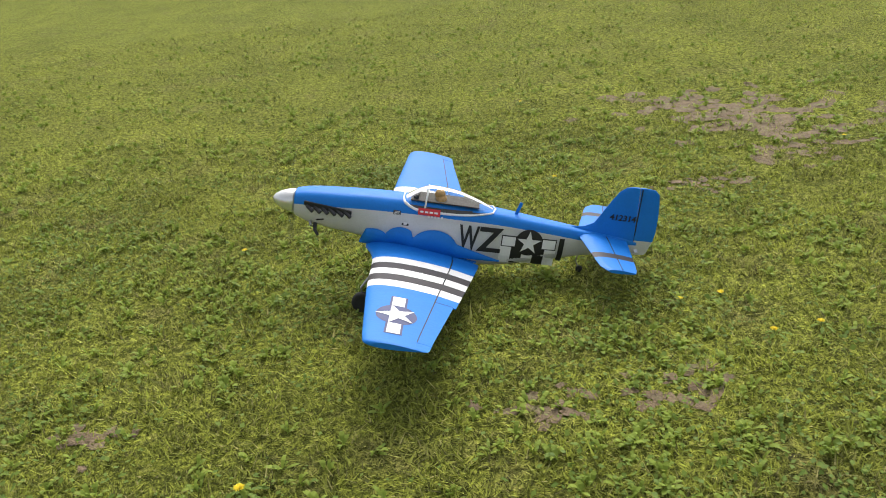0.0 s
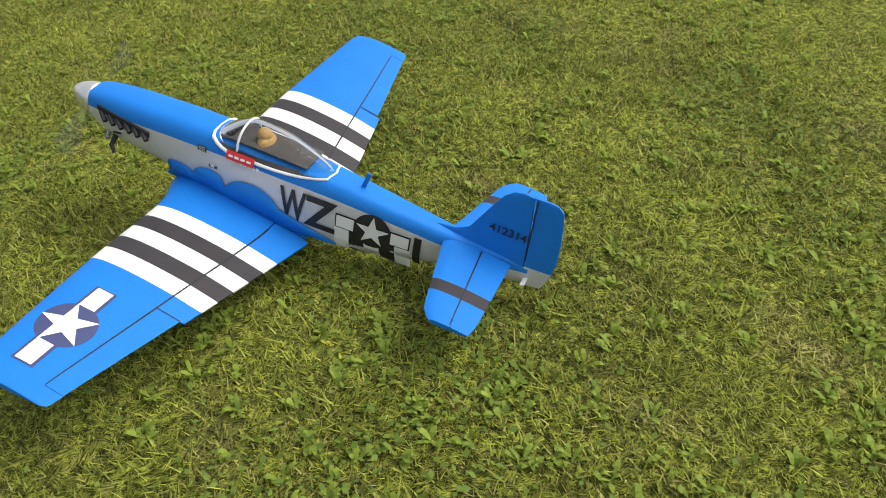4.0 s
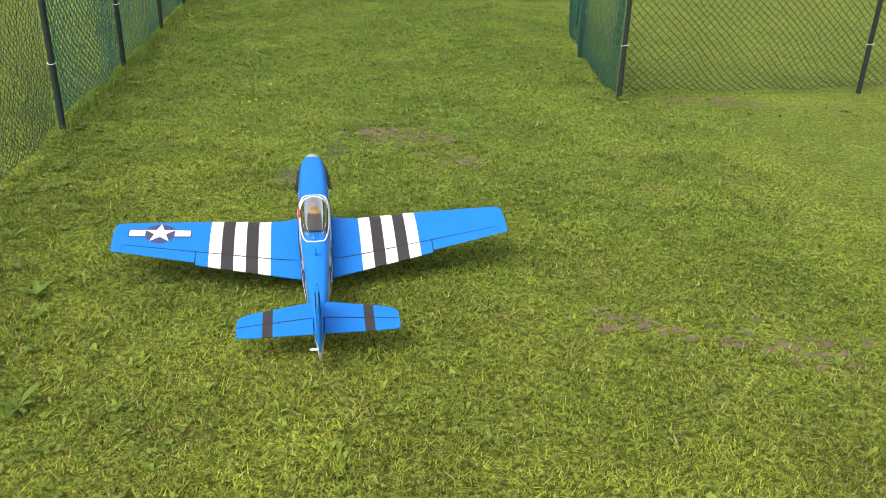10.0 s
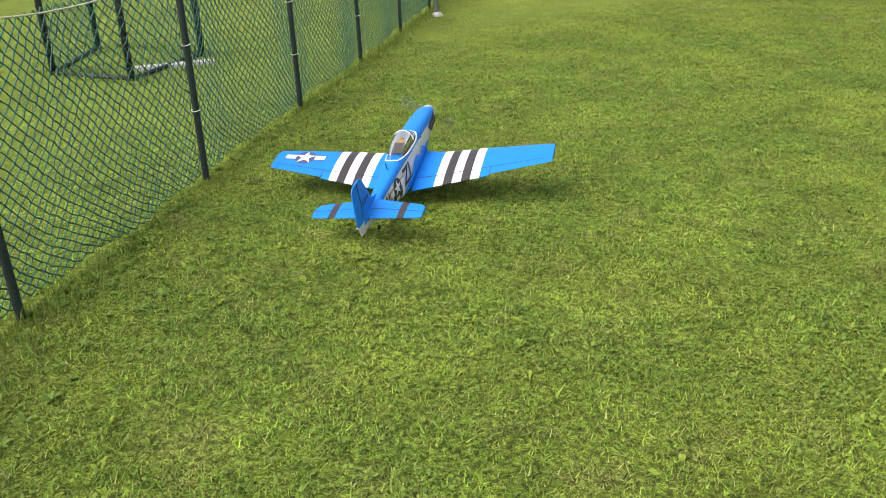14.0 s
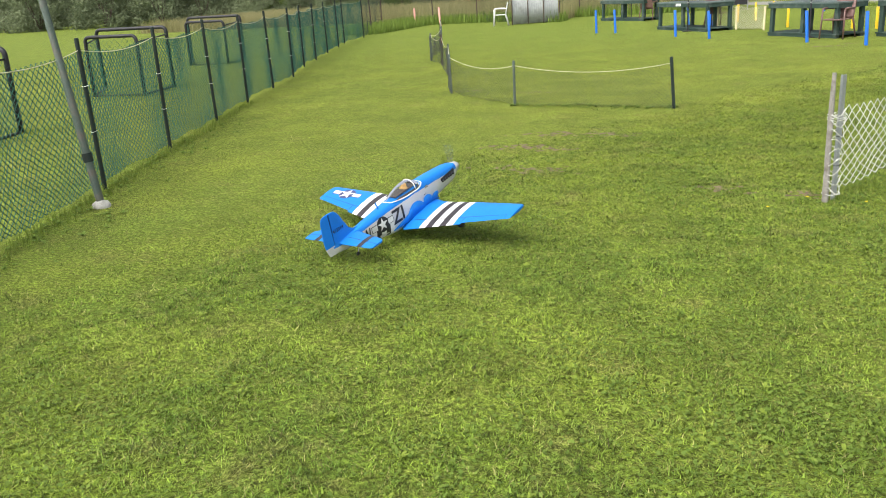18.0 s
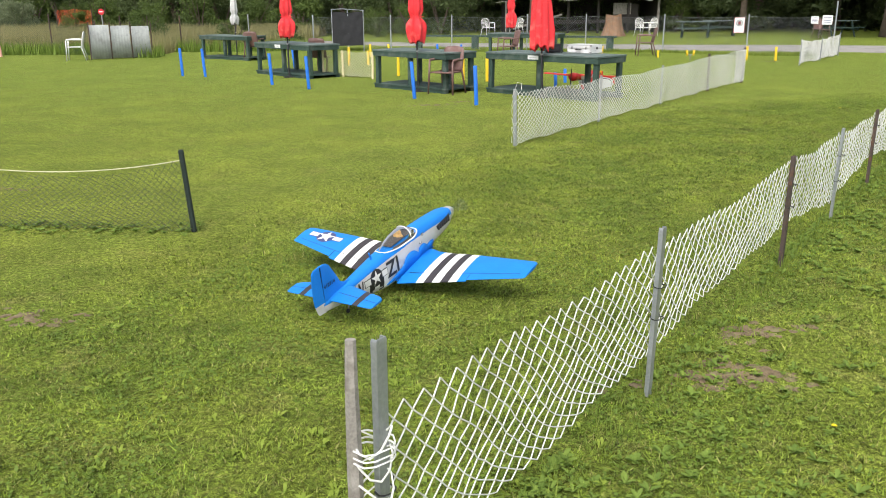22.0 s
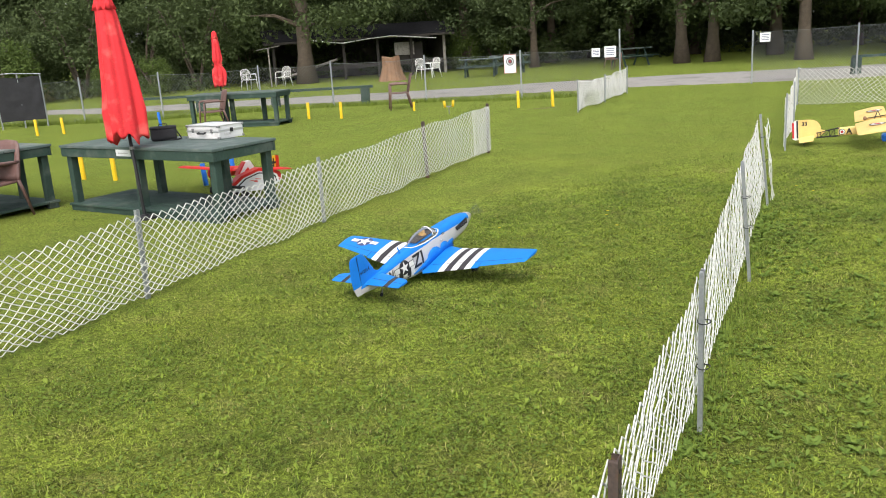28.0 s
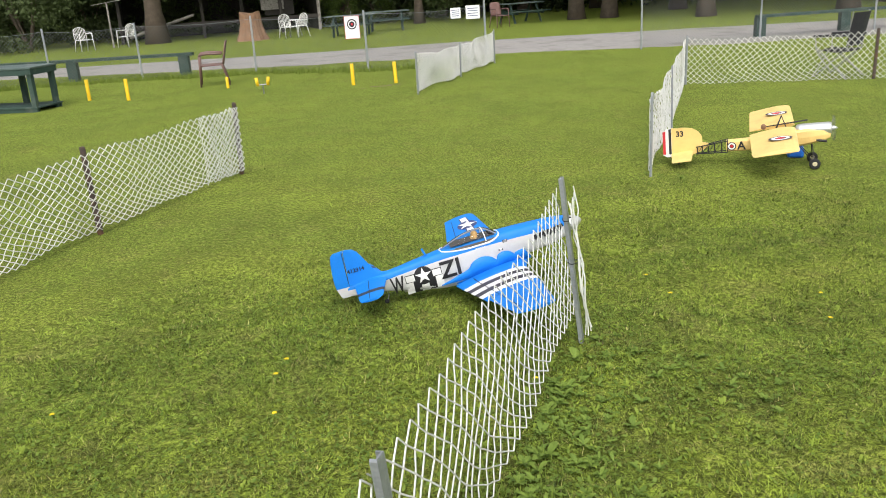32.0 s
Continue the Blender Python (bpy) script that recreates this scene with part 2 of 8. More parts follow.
NAVY = material("faded_navy_paint", (0.050, 0.060, 0.16), 0.55, vary=0.12, scale=20)
REDLABEL = material("red_label", (0.62, 0.03, 0.04), 0.5, vary=0.06)
ALUMINIUM = material("spinner_aluminium", (0.72, 0.72, 0.70), 0.28, 0.7, vary=0.06, scale=30)
STEEL = material("dull_steel", (0.35, 0.35, 0.35), 0.4, 0.8, vary=0.15, scale=30)
RUBBER = material("black_rubber", (0.02, 0.02, 0.02), 0.8, vary=0.2)
PERSPEX = glass_material("canopy_perspex", (0.88, 0.88, 0.86), 0.12, 1.24)
COCKPIT = material("cockpit_grey", (0.075, 0.070, 0.066), 0.7, vary=0.4, scale=40)
SPINNING = bpy.data.materials.new("spinning_blade")
SPINNING.use_nodes = True
_n, _l = SPINNING.node_tree.nodes, SPINNING.node_tree.links
_n["Principled BSDF"].inputs["Base Color"].default_value = (0.16, 0.16, 0.17, 1)
_n["Principled BSDF"].inputs["Roughness"].default_value = 0.6
_clear, _mix = _n.new("ShaderNodeBsdfTransparent"), _n.new("ShaderNodeMixShader")
_mix.inputs[0].default_value = 0.24
_l.new(_clear.outputs[0], _mix.inputs[1])
_l.new(_n["Principled BSDF"].outputs[0], _mix.inputs[2])
_l.new(_mix.outputs[0], _n["Material Output"].inputs[0])
GREENWOOD = material("dark_green_wood", (0.028, 0.058, 0.046), 0.7, vary=0.3, scale=5, bump=0.3, bscale=35, random=0.35, dirt=(0.075, 0.10, 0.085), dscale=4)
GREENTOP = material("worn_green_tabletop", (0.085, 0.12, 0.11), 0.65, vary=0.25, scale=4, bump=0.3, bscale=30, random=0.3, dirt=(0.17, 0.19, 0.18), dscale=3)
REDCLOTH = material("red_canvas", (0.72, 0.032, 0.042), 0.85, vary=0.14, scale=7, bump=0.25, bscale=160, dirt=(0.80, 0.11, 0.10), dscale=6)
GREYCLOTH = material("pale_grey_canvas", (0.50, 0.50, 0.50), 0.85, vary=0.25, scale=9, bump=0.2, bscale=150)
NETGREEN = material("green_plastic_net", (0.006, 0.088, 0.060), 0.5, vary=0.2, scale=3)
NETDARK = material("dark_green_net", (0.012, 0.032, 0.022), 0.6, vary=0.25, scale=3)
NETWHITE = material("white_plastic_net", (0.74, 0.74, 0.70), 0.5, vary=0.10, scale=2, dirt=(0.55, 0.55, 0.50), dscale=2)
NETORANGE = material("orange_plastic_net", (0.86, 0.115, 0.030), 0.55, vary=0.15, scale=3)
NETGREY = material("grey_wire_net", (0.060, 0.068, 0.062), 0.5, 0.3, vary=0.2, scale=3)
GALV = material("galvanised_steel", (0.36, 0.38, 0.40), 0.42, 0.55, vary=0.2, scale=9, bump=0.1, bscale=60)
POSTGREEN = material("dark_green_steel", (0.012, 0.0228, 0.018), 0.75, vary=0.3, scale=12, bump=0.1, bscale=80)
POSTBROWN = material("rusty_brown_steel", (0.070, 0.050, 0.042), 0.7, 0.1, vary=0.35, scale=10, bump=0.2, bscale=60, dirt=(0.13, 0.065, 0.035), dscale=14)
ROPE = material("pale_rope", (0.55, 0.52, 0.36), 0.9, vary=0.2, scale=30)
TIE = material("white_cable_tie", (0.75, 0.75, 0.72), 0.6, vary=0.05)
BLUEPIPE = material("blue_plastic_pipe", (0.015, 0.15, 0.62), 0.42, vary=0.10, scale=9)
YELLOWPIPE = material("yellow_plastic_pipe", (0.80, 0.52, 0.015), 0.45, vary=0.10, scale=9)
PINKPIPE = material("faded_pink_post", (0.75, 0.38, 0.32), 0.7, vary=0.15, scale=9)
MAUVE = material("brown_resin", (0.155, 0.085, 0.075), 0.5, vary=0.10, scale=9, dirt=(0.20, 0.13, 0.12), dscale=8)
WHITEPLASTIC = material("white_resin", (0.72, 0.72, 0.70), 0.45, vary=0.08, scale=8, dirt=(0.5, 0.5, 0.46), dscale=6)
SOIL = material("bare_soil", (0.165, 0.118, 0.068), 0.95, vary=0.6, scale=18, bump=0.8, bscale=60, dirt=(0.20, 0.175, 0.085), dscale=14)
GRAVEL = material("grey_gravel", (0.285, 0.270, 0.255), 0.9, vary=0.18, scale=6, bump=0.5, bscale=45, dirt=(0.20, 0.19, 0.175), dscale=1.2)
BARK = material("grey_brown_bark", (0.115, 0.088, 0.066), 0.9, vary=0.35, scale=6, bump=0.8, bscale=18)
STUMPWOOD = material("weathered_stump_wood", (0.235, 0.135, 0.080), 0.85, vary=0.5, scale=7, bump=0.6, bscale=22)
DARKWOOD = material("dark_weathered_boards", (0.040, 0.034, 0.030), 0.85, vary=0.4, scale=4, bump=0.4, bscale=25, random=0.5)
SHINGLE = material("black_roof_felt", (0.016, 0.016, 0.018), 0.95, vary=0.4, scale=5, bump=0.4, bscale=30, spec=0.1)

# ---- mesh tools ----
def mesh_object(name, verts, faces, mats, parent=None, label="", smooth=False, index=None):
    me = bpy.data.meshes.new(name)
    me.from_pydata([tuple(v) for v in verts], [], faces)
    for mt in (mats if isinstance(mats, (list, tuple)) else [mats]):
        me.materials.append(mt)
    if index is not None:
        me.polygons.foreach_set("material_index", index)
    if smooth:
        me.polygons.foreach_set("use_smooth", [True] * len(faces))
    me.update()
    ob = new(name, me)
    ob.parent = parent
    if label:
        tagged(ob, label)
    return ob


def part(name, bm, mat, parent, label="", smooth=False):
    """Links a bmesh as one mesh object under a thing or under a part."""
    me = bpy.data.meshes.new(name)
    bm.to_mesh(me)
    bm.free()
    me.materials.append(mat)
    if smooth:
        me.polygons.foreach_set("use_smooth", [True] * len(me.polygons))
    ob = new(name, me)
    ob.parent = parent
    if label:
        tagged(ob, label)
    return ob


def thing(name, label, category, group="", kind="", m=None):
    ob = tagged(new(name), label, category, group, kind)
    if m is not None:
        ob.matrix_world = m
    return ob


def box(bm, size, m, bevel=0.0):
    r = bmesh.ops.create_cube(bm, size=1.0, matrix=m @ Matrix.Diagonal((*size, 1)))
    if bevel:
        edges = list({e for v in r["verts"] for e in v.link_edges})
        bmesh.ops.bevel(bm, geom=edges, offset=bevel, segments=2, affect="EDGES", profile=0.5)
    return bm


def beam(size, m, bevel=0.004):
    return box(bmesh.new(), size, m, bevel)


def tube(bm, pts, radii, sides=10, cap=True):
    """A round bar through pts; radii one for all or one a point."""
    pts = [Vector(p) for p in pts]
    if not isinstance(radii, (list, tuple)):
        radii = [radii] * len(pts)
    rings = []
    side = None
    for i, p in enumerate(pts):
        d = (pts[min(i + 1, len(pts) - 1)] - pts[max(i - 1, 0)]).normalized()
        if side is None:
            side = d.orthogonal().normalized()
        side = (side - d * side.dot(d)).normalized()
        up = d.cross(side)
        rings.append([bm.verts.new(p + radii[i] * (math.cos(a) * side + math.sin(a) * up))
                      for a in (2 * math.pi * k / sides for k in range(sides))])
    for a, b in zip(rings, rings[1:]):
        for k in range(sides):
            bm.faces.new((a[k], a[(k + 1) % sides], b[(k + 1) % sides], b[k]))
    if cap:
        bm.faces.new(rings[0][::-1])
        bm.faces.new(rings[-1])
    return bm


def rod(pts, radii, sides=10):
    return tube(bmesh.new(), pts, radii, sides)


def lathe(profile, sides=24, m=Matrix()):
    """A turned body: profile of (radius, height) about z."""
    bm = bmesh.new()
    rings = [[bm.verts.new(m @ Vector((r * math.cos(a), r * math.sin(a), z)))
              for a in (2 * math.pi * k / sides for k in range(sides))] for r, z in profile]
    for a, b in zip(rings, rings[1:]):
        for k in range(sides):
            bm.faces.new((a[k], a[(k + 1) % sides], b[(k + 1) % sides], b[k]))
    bm.faces.new(rings[0][::-1])
    bm.faces.new(rings[-1])
    return bm


def curve_at(table, x):
    """Smooth look-up in rows (x, a, b, ...), in rising x."""
    if x <= table[0][0]:
        return table[0][1:]
    if x >= table[-1][0]:
        return table[-1][1:]
    i = next(k for k in range(len(table) - 1) if x <= table[k + 1][0])
    p, q = table[i], table[i + 1]
    before, after = table[max(i - 1, 0)], table[min(i + 2, len(table) - 1)]
    w = q[0] - p[0]
    f = (x - p[0]) / w
    h = (2 * f ** 3 - 3 * f ** 2 + 1, f ** 3 - 2 * f ** 2 + f, 3 * f ** 2 - 2 * f ** 3, f ** 3 - f ** 2)
    out = []
    for k in range(1, len(p)):
        m0 = (q[k] - before[k]) / max(q[0] - before[0], 1e-6) * w
        m1 = (after[k] - p[k]) / max(after[0] - p[0], 1e-6) * w
        out.append(h[0] * p[k] + h[1] * m0 + h[2] * q[k] + h[3] * m1)
    return tuple(out)

# ---- ground ----
def hump(x, y):
    """Gentle unevenness of the lawn."""
    swell = 0.060 * math.exp(-((x + 2.2) / 1.5) ** 2 - ((y + 2.2) / 2.6) ** 2) + 0.048 * math.exp(-((x - 7.5) / 1.5) ** 2 - ((y - 15.4) / 1.3) ** 2)
    return swell + 0.012 * noise.noise((x * 0.55, y * 0.55, 0.0)) + 0.006 * noise.noise((x * 2.1, y * 2.1, 4.0))


def axis(near0, near1, step, far):
    a, d = [], step
    x = near0
    while x > -far:
        d *= 1.35
        x -= d
        a.append(x)
    a = a[::-1] + list(np.arange(near0, near1, step))
    x, d = near1, step
    while x < far:
        a.append(x)
        d *= 1.35
        x += d
    return a


gx, gy = axis(-16, 22, 0.35, 420), axis(-25, 36, 0.35, 420)
gv = [(x, y, hump(x, y) if -18 < x < 24 and -27 < y < 38 else 0.0) for y in gy for x in gx]
gf = [(j * len(gx) + i, j * len(gx) + i + 1, (j + 1) * len(gx) + i + 1, (j + 1) * len(gx) + i)
      for j in range(len(gy) - 1) for i in range(len(gx) - 1)]
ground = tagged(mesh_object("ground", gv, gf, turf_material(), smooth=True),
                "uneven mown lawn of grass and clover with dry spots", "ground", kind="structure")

WAY = [(-6.8, -15.6), (-4.92, -15.7), (-3.13, -16.0), (-1.24, -15.3), (-0.16, -14.5), (0.97, -12.8), (1.22, -10.8), (0.48, -8.5), (-0.77, -5.5), (-1.35, -3.1),
       (-1.71, 0.5), (-1.06, 3.0), (0.15, 5.0), (1.25, 7.05), (2.87, 9.7), (4.83, 12.0), (6.0, 13.0), (7.6, 13.8), (9.2, 14.6)]
SOIL_SPOTS = [(-7.3, -18.1, .40, .22), (-7.45, -17.4, .36, .16), (-6.7, -17.1, .22, .10), (-5.34, -15.6, .14, .08), (-4.0, -15.9, .10, .07),
              (-0.65, -15.7, .10, .07), (1.13, -12.05, .09, .06), (2.2, -12.25, .34, .09), (2.56, -9.66, .38, .12), (2.05, -9.62, .14, .07),
              (0.3, -7.36, .16, .10), (1.0, -7.84, .12, .07), (0.55, -7.2, .10, .08), (-2.6, -6.68, .22, .10), (2.0, 6.0, .26, .15), (1.75, 5.58, .16, .12),
              (2.7, -5.55, .6, .10), (0.35, 16.4, .3, .14), (0.85, 16.9, .18, .09), (-5.0, 10.2, .3, .1), (-3.9, 9.9, .22, .08), (10.2, 26.3, .3, .15)]
SOIL_SPOTS += [(-2.75, 5.58, 0.50, 0.14), (-2.47, 4.58, 0.35, 0.12), (-0.74, 4.12, 0.20, 0.10), (-0.10, 3.98, 0.14, 0.09), (1.54, 5.50, 0.40, 0.14), (-2.45, 6.40, 0.60, 0.12), (-7.28, -18.33, 0.50, 0.30), (-7.50, -17.76, 0.50, 0.35), (-5.74, -15.60, 0.16, 0.10), (0.55, -7.38, 0.34, 0.16), (0.96, -7.75, 0.16, 0.09)]


def lawn_blades():
    """Grass blades over the walked lawn, dense near the way and thinning out."""
    rng = np.random.default_rng(5)
    pts = []
    way = np.array(WAY)
    for x0 in np.arange(-10.0, 13.0, 1.0):
        for y0 in np.arange(-20.0, 19.0, 1.0):
            if min(np.hypot(way[:, 0] - x0 - 0.5, way[:, 1] - y0 - 0.5)) > 5.5:
                continue
            dense = 12500 if y0 < -8 else 10500
            q = np.array([x0, y0]) + rng.random((dense, 2))
            gap2 = np.full(dense, 99.0)
            for a, b in zip(way, way[1:]):
                d = b - a
                f = np.clip(((q - a) @ d) / (d @ d), 0, 1)
                gap2 = np.minimum(gap2, np.hypot(*(q - a - f[:, None] * d).T))
            pts.append(q[rng.random(dense) < np.clip((3.4 - gap2) / 1.5, 0, 1)])
    n_far, n_start = 420000, 240000
    pts.append(np.stack([rng.uniform(-12, 15, n_far), rng.uniform(-22, 30, n_far)], 1))
    pts.append(np.stack([rng.uniform(-10.5, 1.5, n_start), rng.uniform(-23, -14, n_start)], 1))
    p = np.concatenate(pts)
    keep = np.ones(len(p), bool)
    for x, y, rx, ry in SOIL_SPOTS:
        far2 = ((p[:, 0] - x) / rx) ** 2 + ((p[:, 1] - y) / ry) ** 2
        keep &= rng.random(len(p)) > 0.62 * np.clip(1.3 - far2, 0, 1)
    gap = np.array([noise.noise((x * 17, y * 17, 3.0)) + 0.5 * noise.noise((x * 41, y * 41, 7.0)) for x, y in p])
    keep &= gap + rng.normal(0, 0.16, len(p)) > -0.20
    p = p[keep]
    n = len(p)
    z = np.array([hump(x, y) for x, y in p]) - 0.002
    tuft = np.array([noise.noise((x * 7.5, y * 7.5, 9.0)) for x, y in p])
    tall = (0.008 + 0.015 * rng.random(n)) * (1 + 1.2 * np.clip(tuft, -0.45, 1)) + 0.010 * (rng.random(n) < 0.02)
    wide = 0.0013 + 0.0018 * rng.random(n) + 0.003 * (rng.random(n) < 0.04)
    az, lean = rng.uniform(0, 2 * np.pi, n), rng.uniform(0.3, 2.1, n) * tall
    d = np.stack([np.cos(az), np.sin(az)], 1)
    s = np.stack([-d[:, 1], d[:, 0]], 1)
    v = np.zeros((n, 3, 3))
    v[:, 0, :2], v[:, 1, :2] = p - s * wide[:, None], p + s * wide[:, None]
    v[:, 2, :2] = p + d * lean[:, None]
    v[:, 0, 2], v[:, 1, 2], v[:, 2, 2] = z, z, z + tall
    me = bpy.data.meshes.new("grass")
    me.vertices.add(3 * n)
    me.vertices.foreach_set("co", v.ravel())
    me.loops.add(3 * n)
    me.loops.foreach_set("vertex_index", np.arange(3 * n, dtype=np.int32))
    me.polygons.add(n)
    me.polygons.foreach_set("loop_start", np.arange(0, 3 * n, 3, dtype=np.int32))
    me.update(calc_edges=True)
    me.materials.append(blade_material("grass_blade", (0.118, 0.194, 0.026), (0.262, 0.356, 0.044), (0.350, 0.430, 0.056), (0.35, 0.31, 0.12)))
    return tagged(new("grass", me), "short yellow-green mown grass blades", "grass", kind="stuff")


def soil_patch(x, y, rx, ry, seed):
    """Worn ground: a scatter of ragged bare scraps between the tufts."""
    rng = random.Random(seed)
    vs, fs = [], []
    count = 12 + int(60 * rx)
    for i in range(count):
        px, py = x + rng.gauss(0, 0.62) * rx, y + rng.gauss(0, 0.62) * ry
        r = rng.uniform(0.08, 0.24) * min(rx, ry) + 0.008
        long, turn, k = rng.uniform(1.0, 1.9), rng.uniform(0, 6.28), 11
        base = len(vs)
        top = 0.0022 + 0.0006 * (i % 9)
        vs.append((px, py, hump(px, py) + top))
        for q in range(k):
            a = 2 * math.pi * q / k
            w = r * rng.uniform(0.45, 1.25)
            dx, dy = w * long * math.cos(a), w * math.sin(a)
            qx, qy = px + dx * math.cos(turn) - dy * math.sin(turn), py + dx * math.sin(turn) + dy * math.cos(turn)
            vs.append((qx, qy, hump(qx, qy) + top - 0.0025))
        fs += [(base, base + 1 + q, base + 1 + (q + 1) % k) for q in range(k)]
    return tagged(mesh_object("soil_patch", vs, fs, SOIL, smooth=True), "bare brown soil worn through the lawn", "soil", kind="structure")


grass = lawn_blades()
for i, spot in enumerate(SOIL_SPOTS):
    soil_patch(*spot, i)

# ---- blue model fighter aeroplane (origin on the ground below the wing's front edge, x forward) ----
TILT = radians(11.5)


def tilt(p):
    """From the aeroplane's own axes to its stance on three wheels."""
    x, y, z = p
    return (x * math.cos(TILT) - z * math.sin(TILT), y, x * math.sin(TILT) + z * math.cos(TILT))


# x, top, bottom, half width, height of the colour line
HULL = [(-0.945, 0.318, 0.262, 0.010, 0.300), (-0.88, 0.325, 0.254, 0.019, 0.298), (-0.75, 0.336, 0.234, 0.033, 0.300),
        (-0.62, 0.347, 0.199, 0.046, 0.312), (-0.50, 0.359, 0.168, 0.056, 0.322), (-0.39, 0.370, 0.147, 0.063, 0.328),
        (-0.25, 0.378, 0.146, 0.069, 0.330), (-0.10, 0.381, 0.166, 0.071, 0.332), (0.0, 0.380, 0.186, 0.071, 0.330),
        (0.10, 0.376, 0.203, 0.069, 0.326), (0.25, 0.366, 0.220, 0.064, 0.316), (0.33, 0.357, 0.234, 0.057, 0.310), (0.375, 0.347, 0.252, 0.047, 0.305)]


def hull_ring(x, n_up=14, n_low=18):
    top, bot, hw, line = curve_at(HULL, x)
    mid, half = (top + bot) / 2, (top - bot) / 2
    # a rounded-box section, split at the colour line
    a0 = math.asin(max(-0.98, min(0.98, (line - mid) / half)))

    def at(a):
        c, s = math.cos(a), math.sin(a)
        e = 0.46
        return (x, hw * math.copysign(abs(c) ** e, c), mid + half * math.copysign(abs(s) ** 0.92, s))
    up = [at(a0 + (math.pi - 2 * a0) * k / n_up) for k in range(n_up)]
    low = [at(math.pi - a0 + (math.pi + 2 * a0) * k / n_low) for k in range(n_low)]
    return up + low


def side_y(x, z, side):
    """Where the hull's side lies at that place."""
    top, bot, hw, _ = curve_at(HULL, x)
    mid, half = (top + bot) / 2, (top - bot) / 2
    s = max(-0.97, min(0.97, (z - mid) / half))
    s = math.copysign(abs(s) ** (1 / 0.92), s)
    return side * hw * (1 - s * s) ** 0.23


LE = [(0.0, 0.095), (0.06, 0.090), (0.12, 0.062), (0.2, 0.046), (0.43, 0.036), (0.70, 0.014), (0.80, 0.005), (0.84, 0.000), (0.856, -0.012), (0.862, -0.034)]
TE = [(0.0, -0.350), (0.12, -0.338), (0.51, -0.268), (0.80, -0.212), (0.84, -0.206), (0.856, -0.200), (0.862, -0.185)]


def wing_point(y, c, upper, lift=0.0):
    """Upper or lower wing skin at span y and chord fraction c."""
    a = abs(y)
    f, b = curve_at(LE, a)[0], curve_at(TE, a)[0]
    ch = f - b
    t = 0.125 * ch * (0.2969 * math.sqrt(max(c, 0)) - 0.126 * c - 0.3516 * c * c + 0.2843 * c ** 3 - 0.1036 * c ** 4) * 5
    z = 0.166 + 0.097 * a + (0.025 - 0.0) * ch * (0.3 - c)
    return (f - ch * c, y, z + (t * 1.15 if upper else -t * 0.8) + (lift if upper else -lift))


def flap_point(y, c, upper):
    """The landing flap: a longer chord than the aileron's, let down a little."""
    x, yy, z = wing_point(y, 0.785 + (c - 0.785) * 0.72, upper)
    ch = curve_at(LE, abs(y))[0] - curve_at(TE, abs(y))[0]
    aft = (c - 0.785) * ch
    return (x - 0.28 * aft, yy, z - 0.10 * aft)


def wing_panel(name, y0, y1, c0, c1, side, parent, bands, label=""):
    """A closed piece of wing between two spans and two chord fractions; bands paint stripes across it."""
    cuts = sorted({y0, y1, *[b for b in bands if y0 < b < y1], *[y0 + (y1 - y0) * k / 12 for k in range(13)], *[e for e in (0.80, 0.84, 0.850, 0.856, 0.859) if y0 < e < y1]})
    cuts = [c for i, c in enumerate(cuts) if i == 0 or c - cuts[i - 1] > 1e-4]
    m = 14 if c0 == 0 else 6
    cs = [c0 + (c1 - c0) * (1 - math.cos(math.pi / 2 * k / m)) if c0 == 0 else c0 + (c1 - c0) * k / m for k in range(m + 1)]
    vs, fs, ix = [], [], []
    for y in cuts:
        at = flap_point if name == "flap" else wing_point
        vs += [tilt(at(side * y, c, True)) for c in cs[::-1]] + [tilt(at(side * y, c, False)) for c in cs]
    k = 2 * len(cs)

    def paint(y):
        if 0.197 < y < 0.457 and bands:
            return 1 + int((y - 0.197) / 0.052) % 2
        return 0
    for i in range(len(cuts) - 1):
        p = paint((cuts[i] + cuts[i + 1]) / 2)
        for j in range(k):
            a, b = i * k + j, i * k + (j + 1) % k
            f = (a, b, b + k, a + k)
            fs.append(f if side > 0 else f[::-1])
            ix.append(3 if c0 > 0 and j == len(cs) - 1 - len(cs) + k - 1 else p)
    for i, rev in ((0, True), (len(cuts) - 1, False)):
        f = tuple(range(i * k, i * k + k))
        fs.append(f[::-1] if rev == (side > 0) else f)
        ix.append(0)
    return mesh_object(name, vs, fs, [BLUE, WHITE, CHARCOAL, BLACK], parent, label, smooth=False, index=ix)


def soften(ob):
    me = ob.data
    bm = bmesh.new()
    bm.from_mesh(me)
    bmesh.ops.recalc_face_normals(bm, faces=bm.faces)
    for f in bm.faces:
        f.smooth = len(f.verts) == 4
    for e in bm.edges:
        if len(e.link_faces) == 2 and e.calc_face_angle() > radians(32):
            e.smooth = False
    bm.to_mesh(me)
    bm.free()


def star(r, turn=0.0):
    return [(r * (1 if k % 2 == 0 else 0.382) * math.cos(turn + math.pi / 2 + k * math.pi / 5),
             r * (1 if k % 2 == 0 else 0.382) * math.sin(turn + math.pi / 2 + k * math.pi / 5)) for k in range(10)]


def rect(w, h, cx=0.0, cy=0.0):
    return [(cx - w / 2, cy - h / 2), (cx + w / 2, cy - h / 2), (cx + w / 2, cy + h / 2), (cx - w / 2, cy + h / 2)]


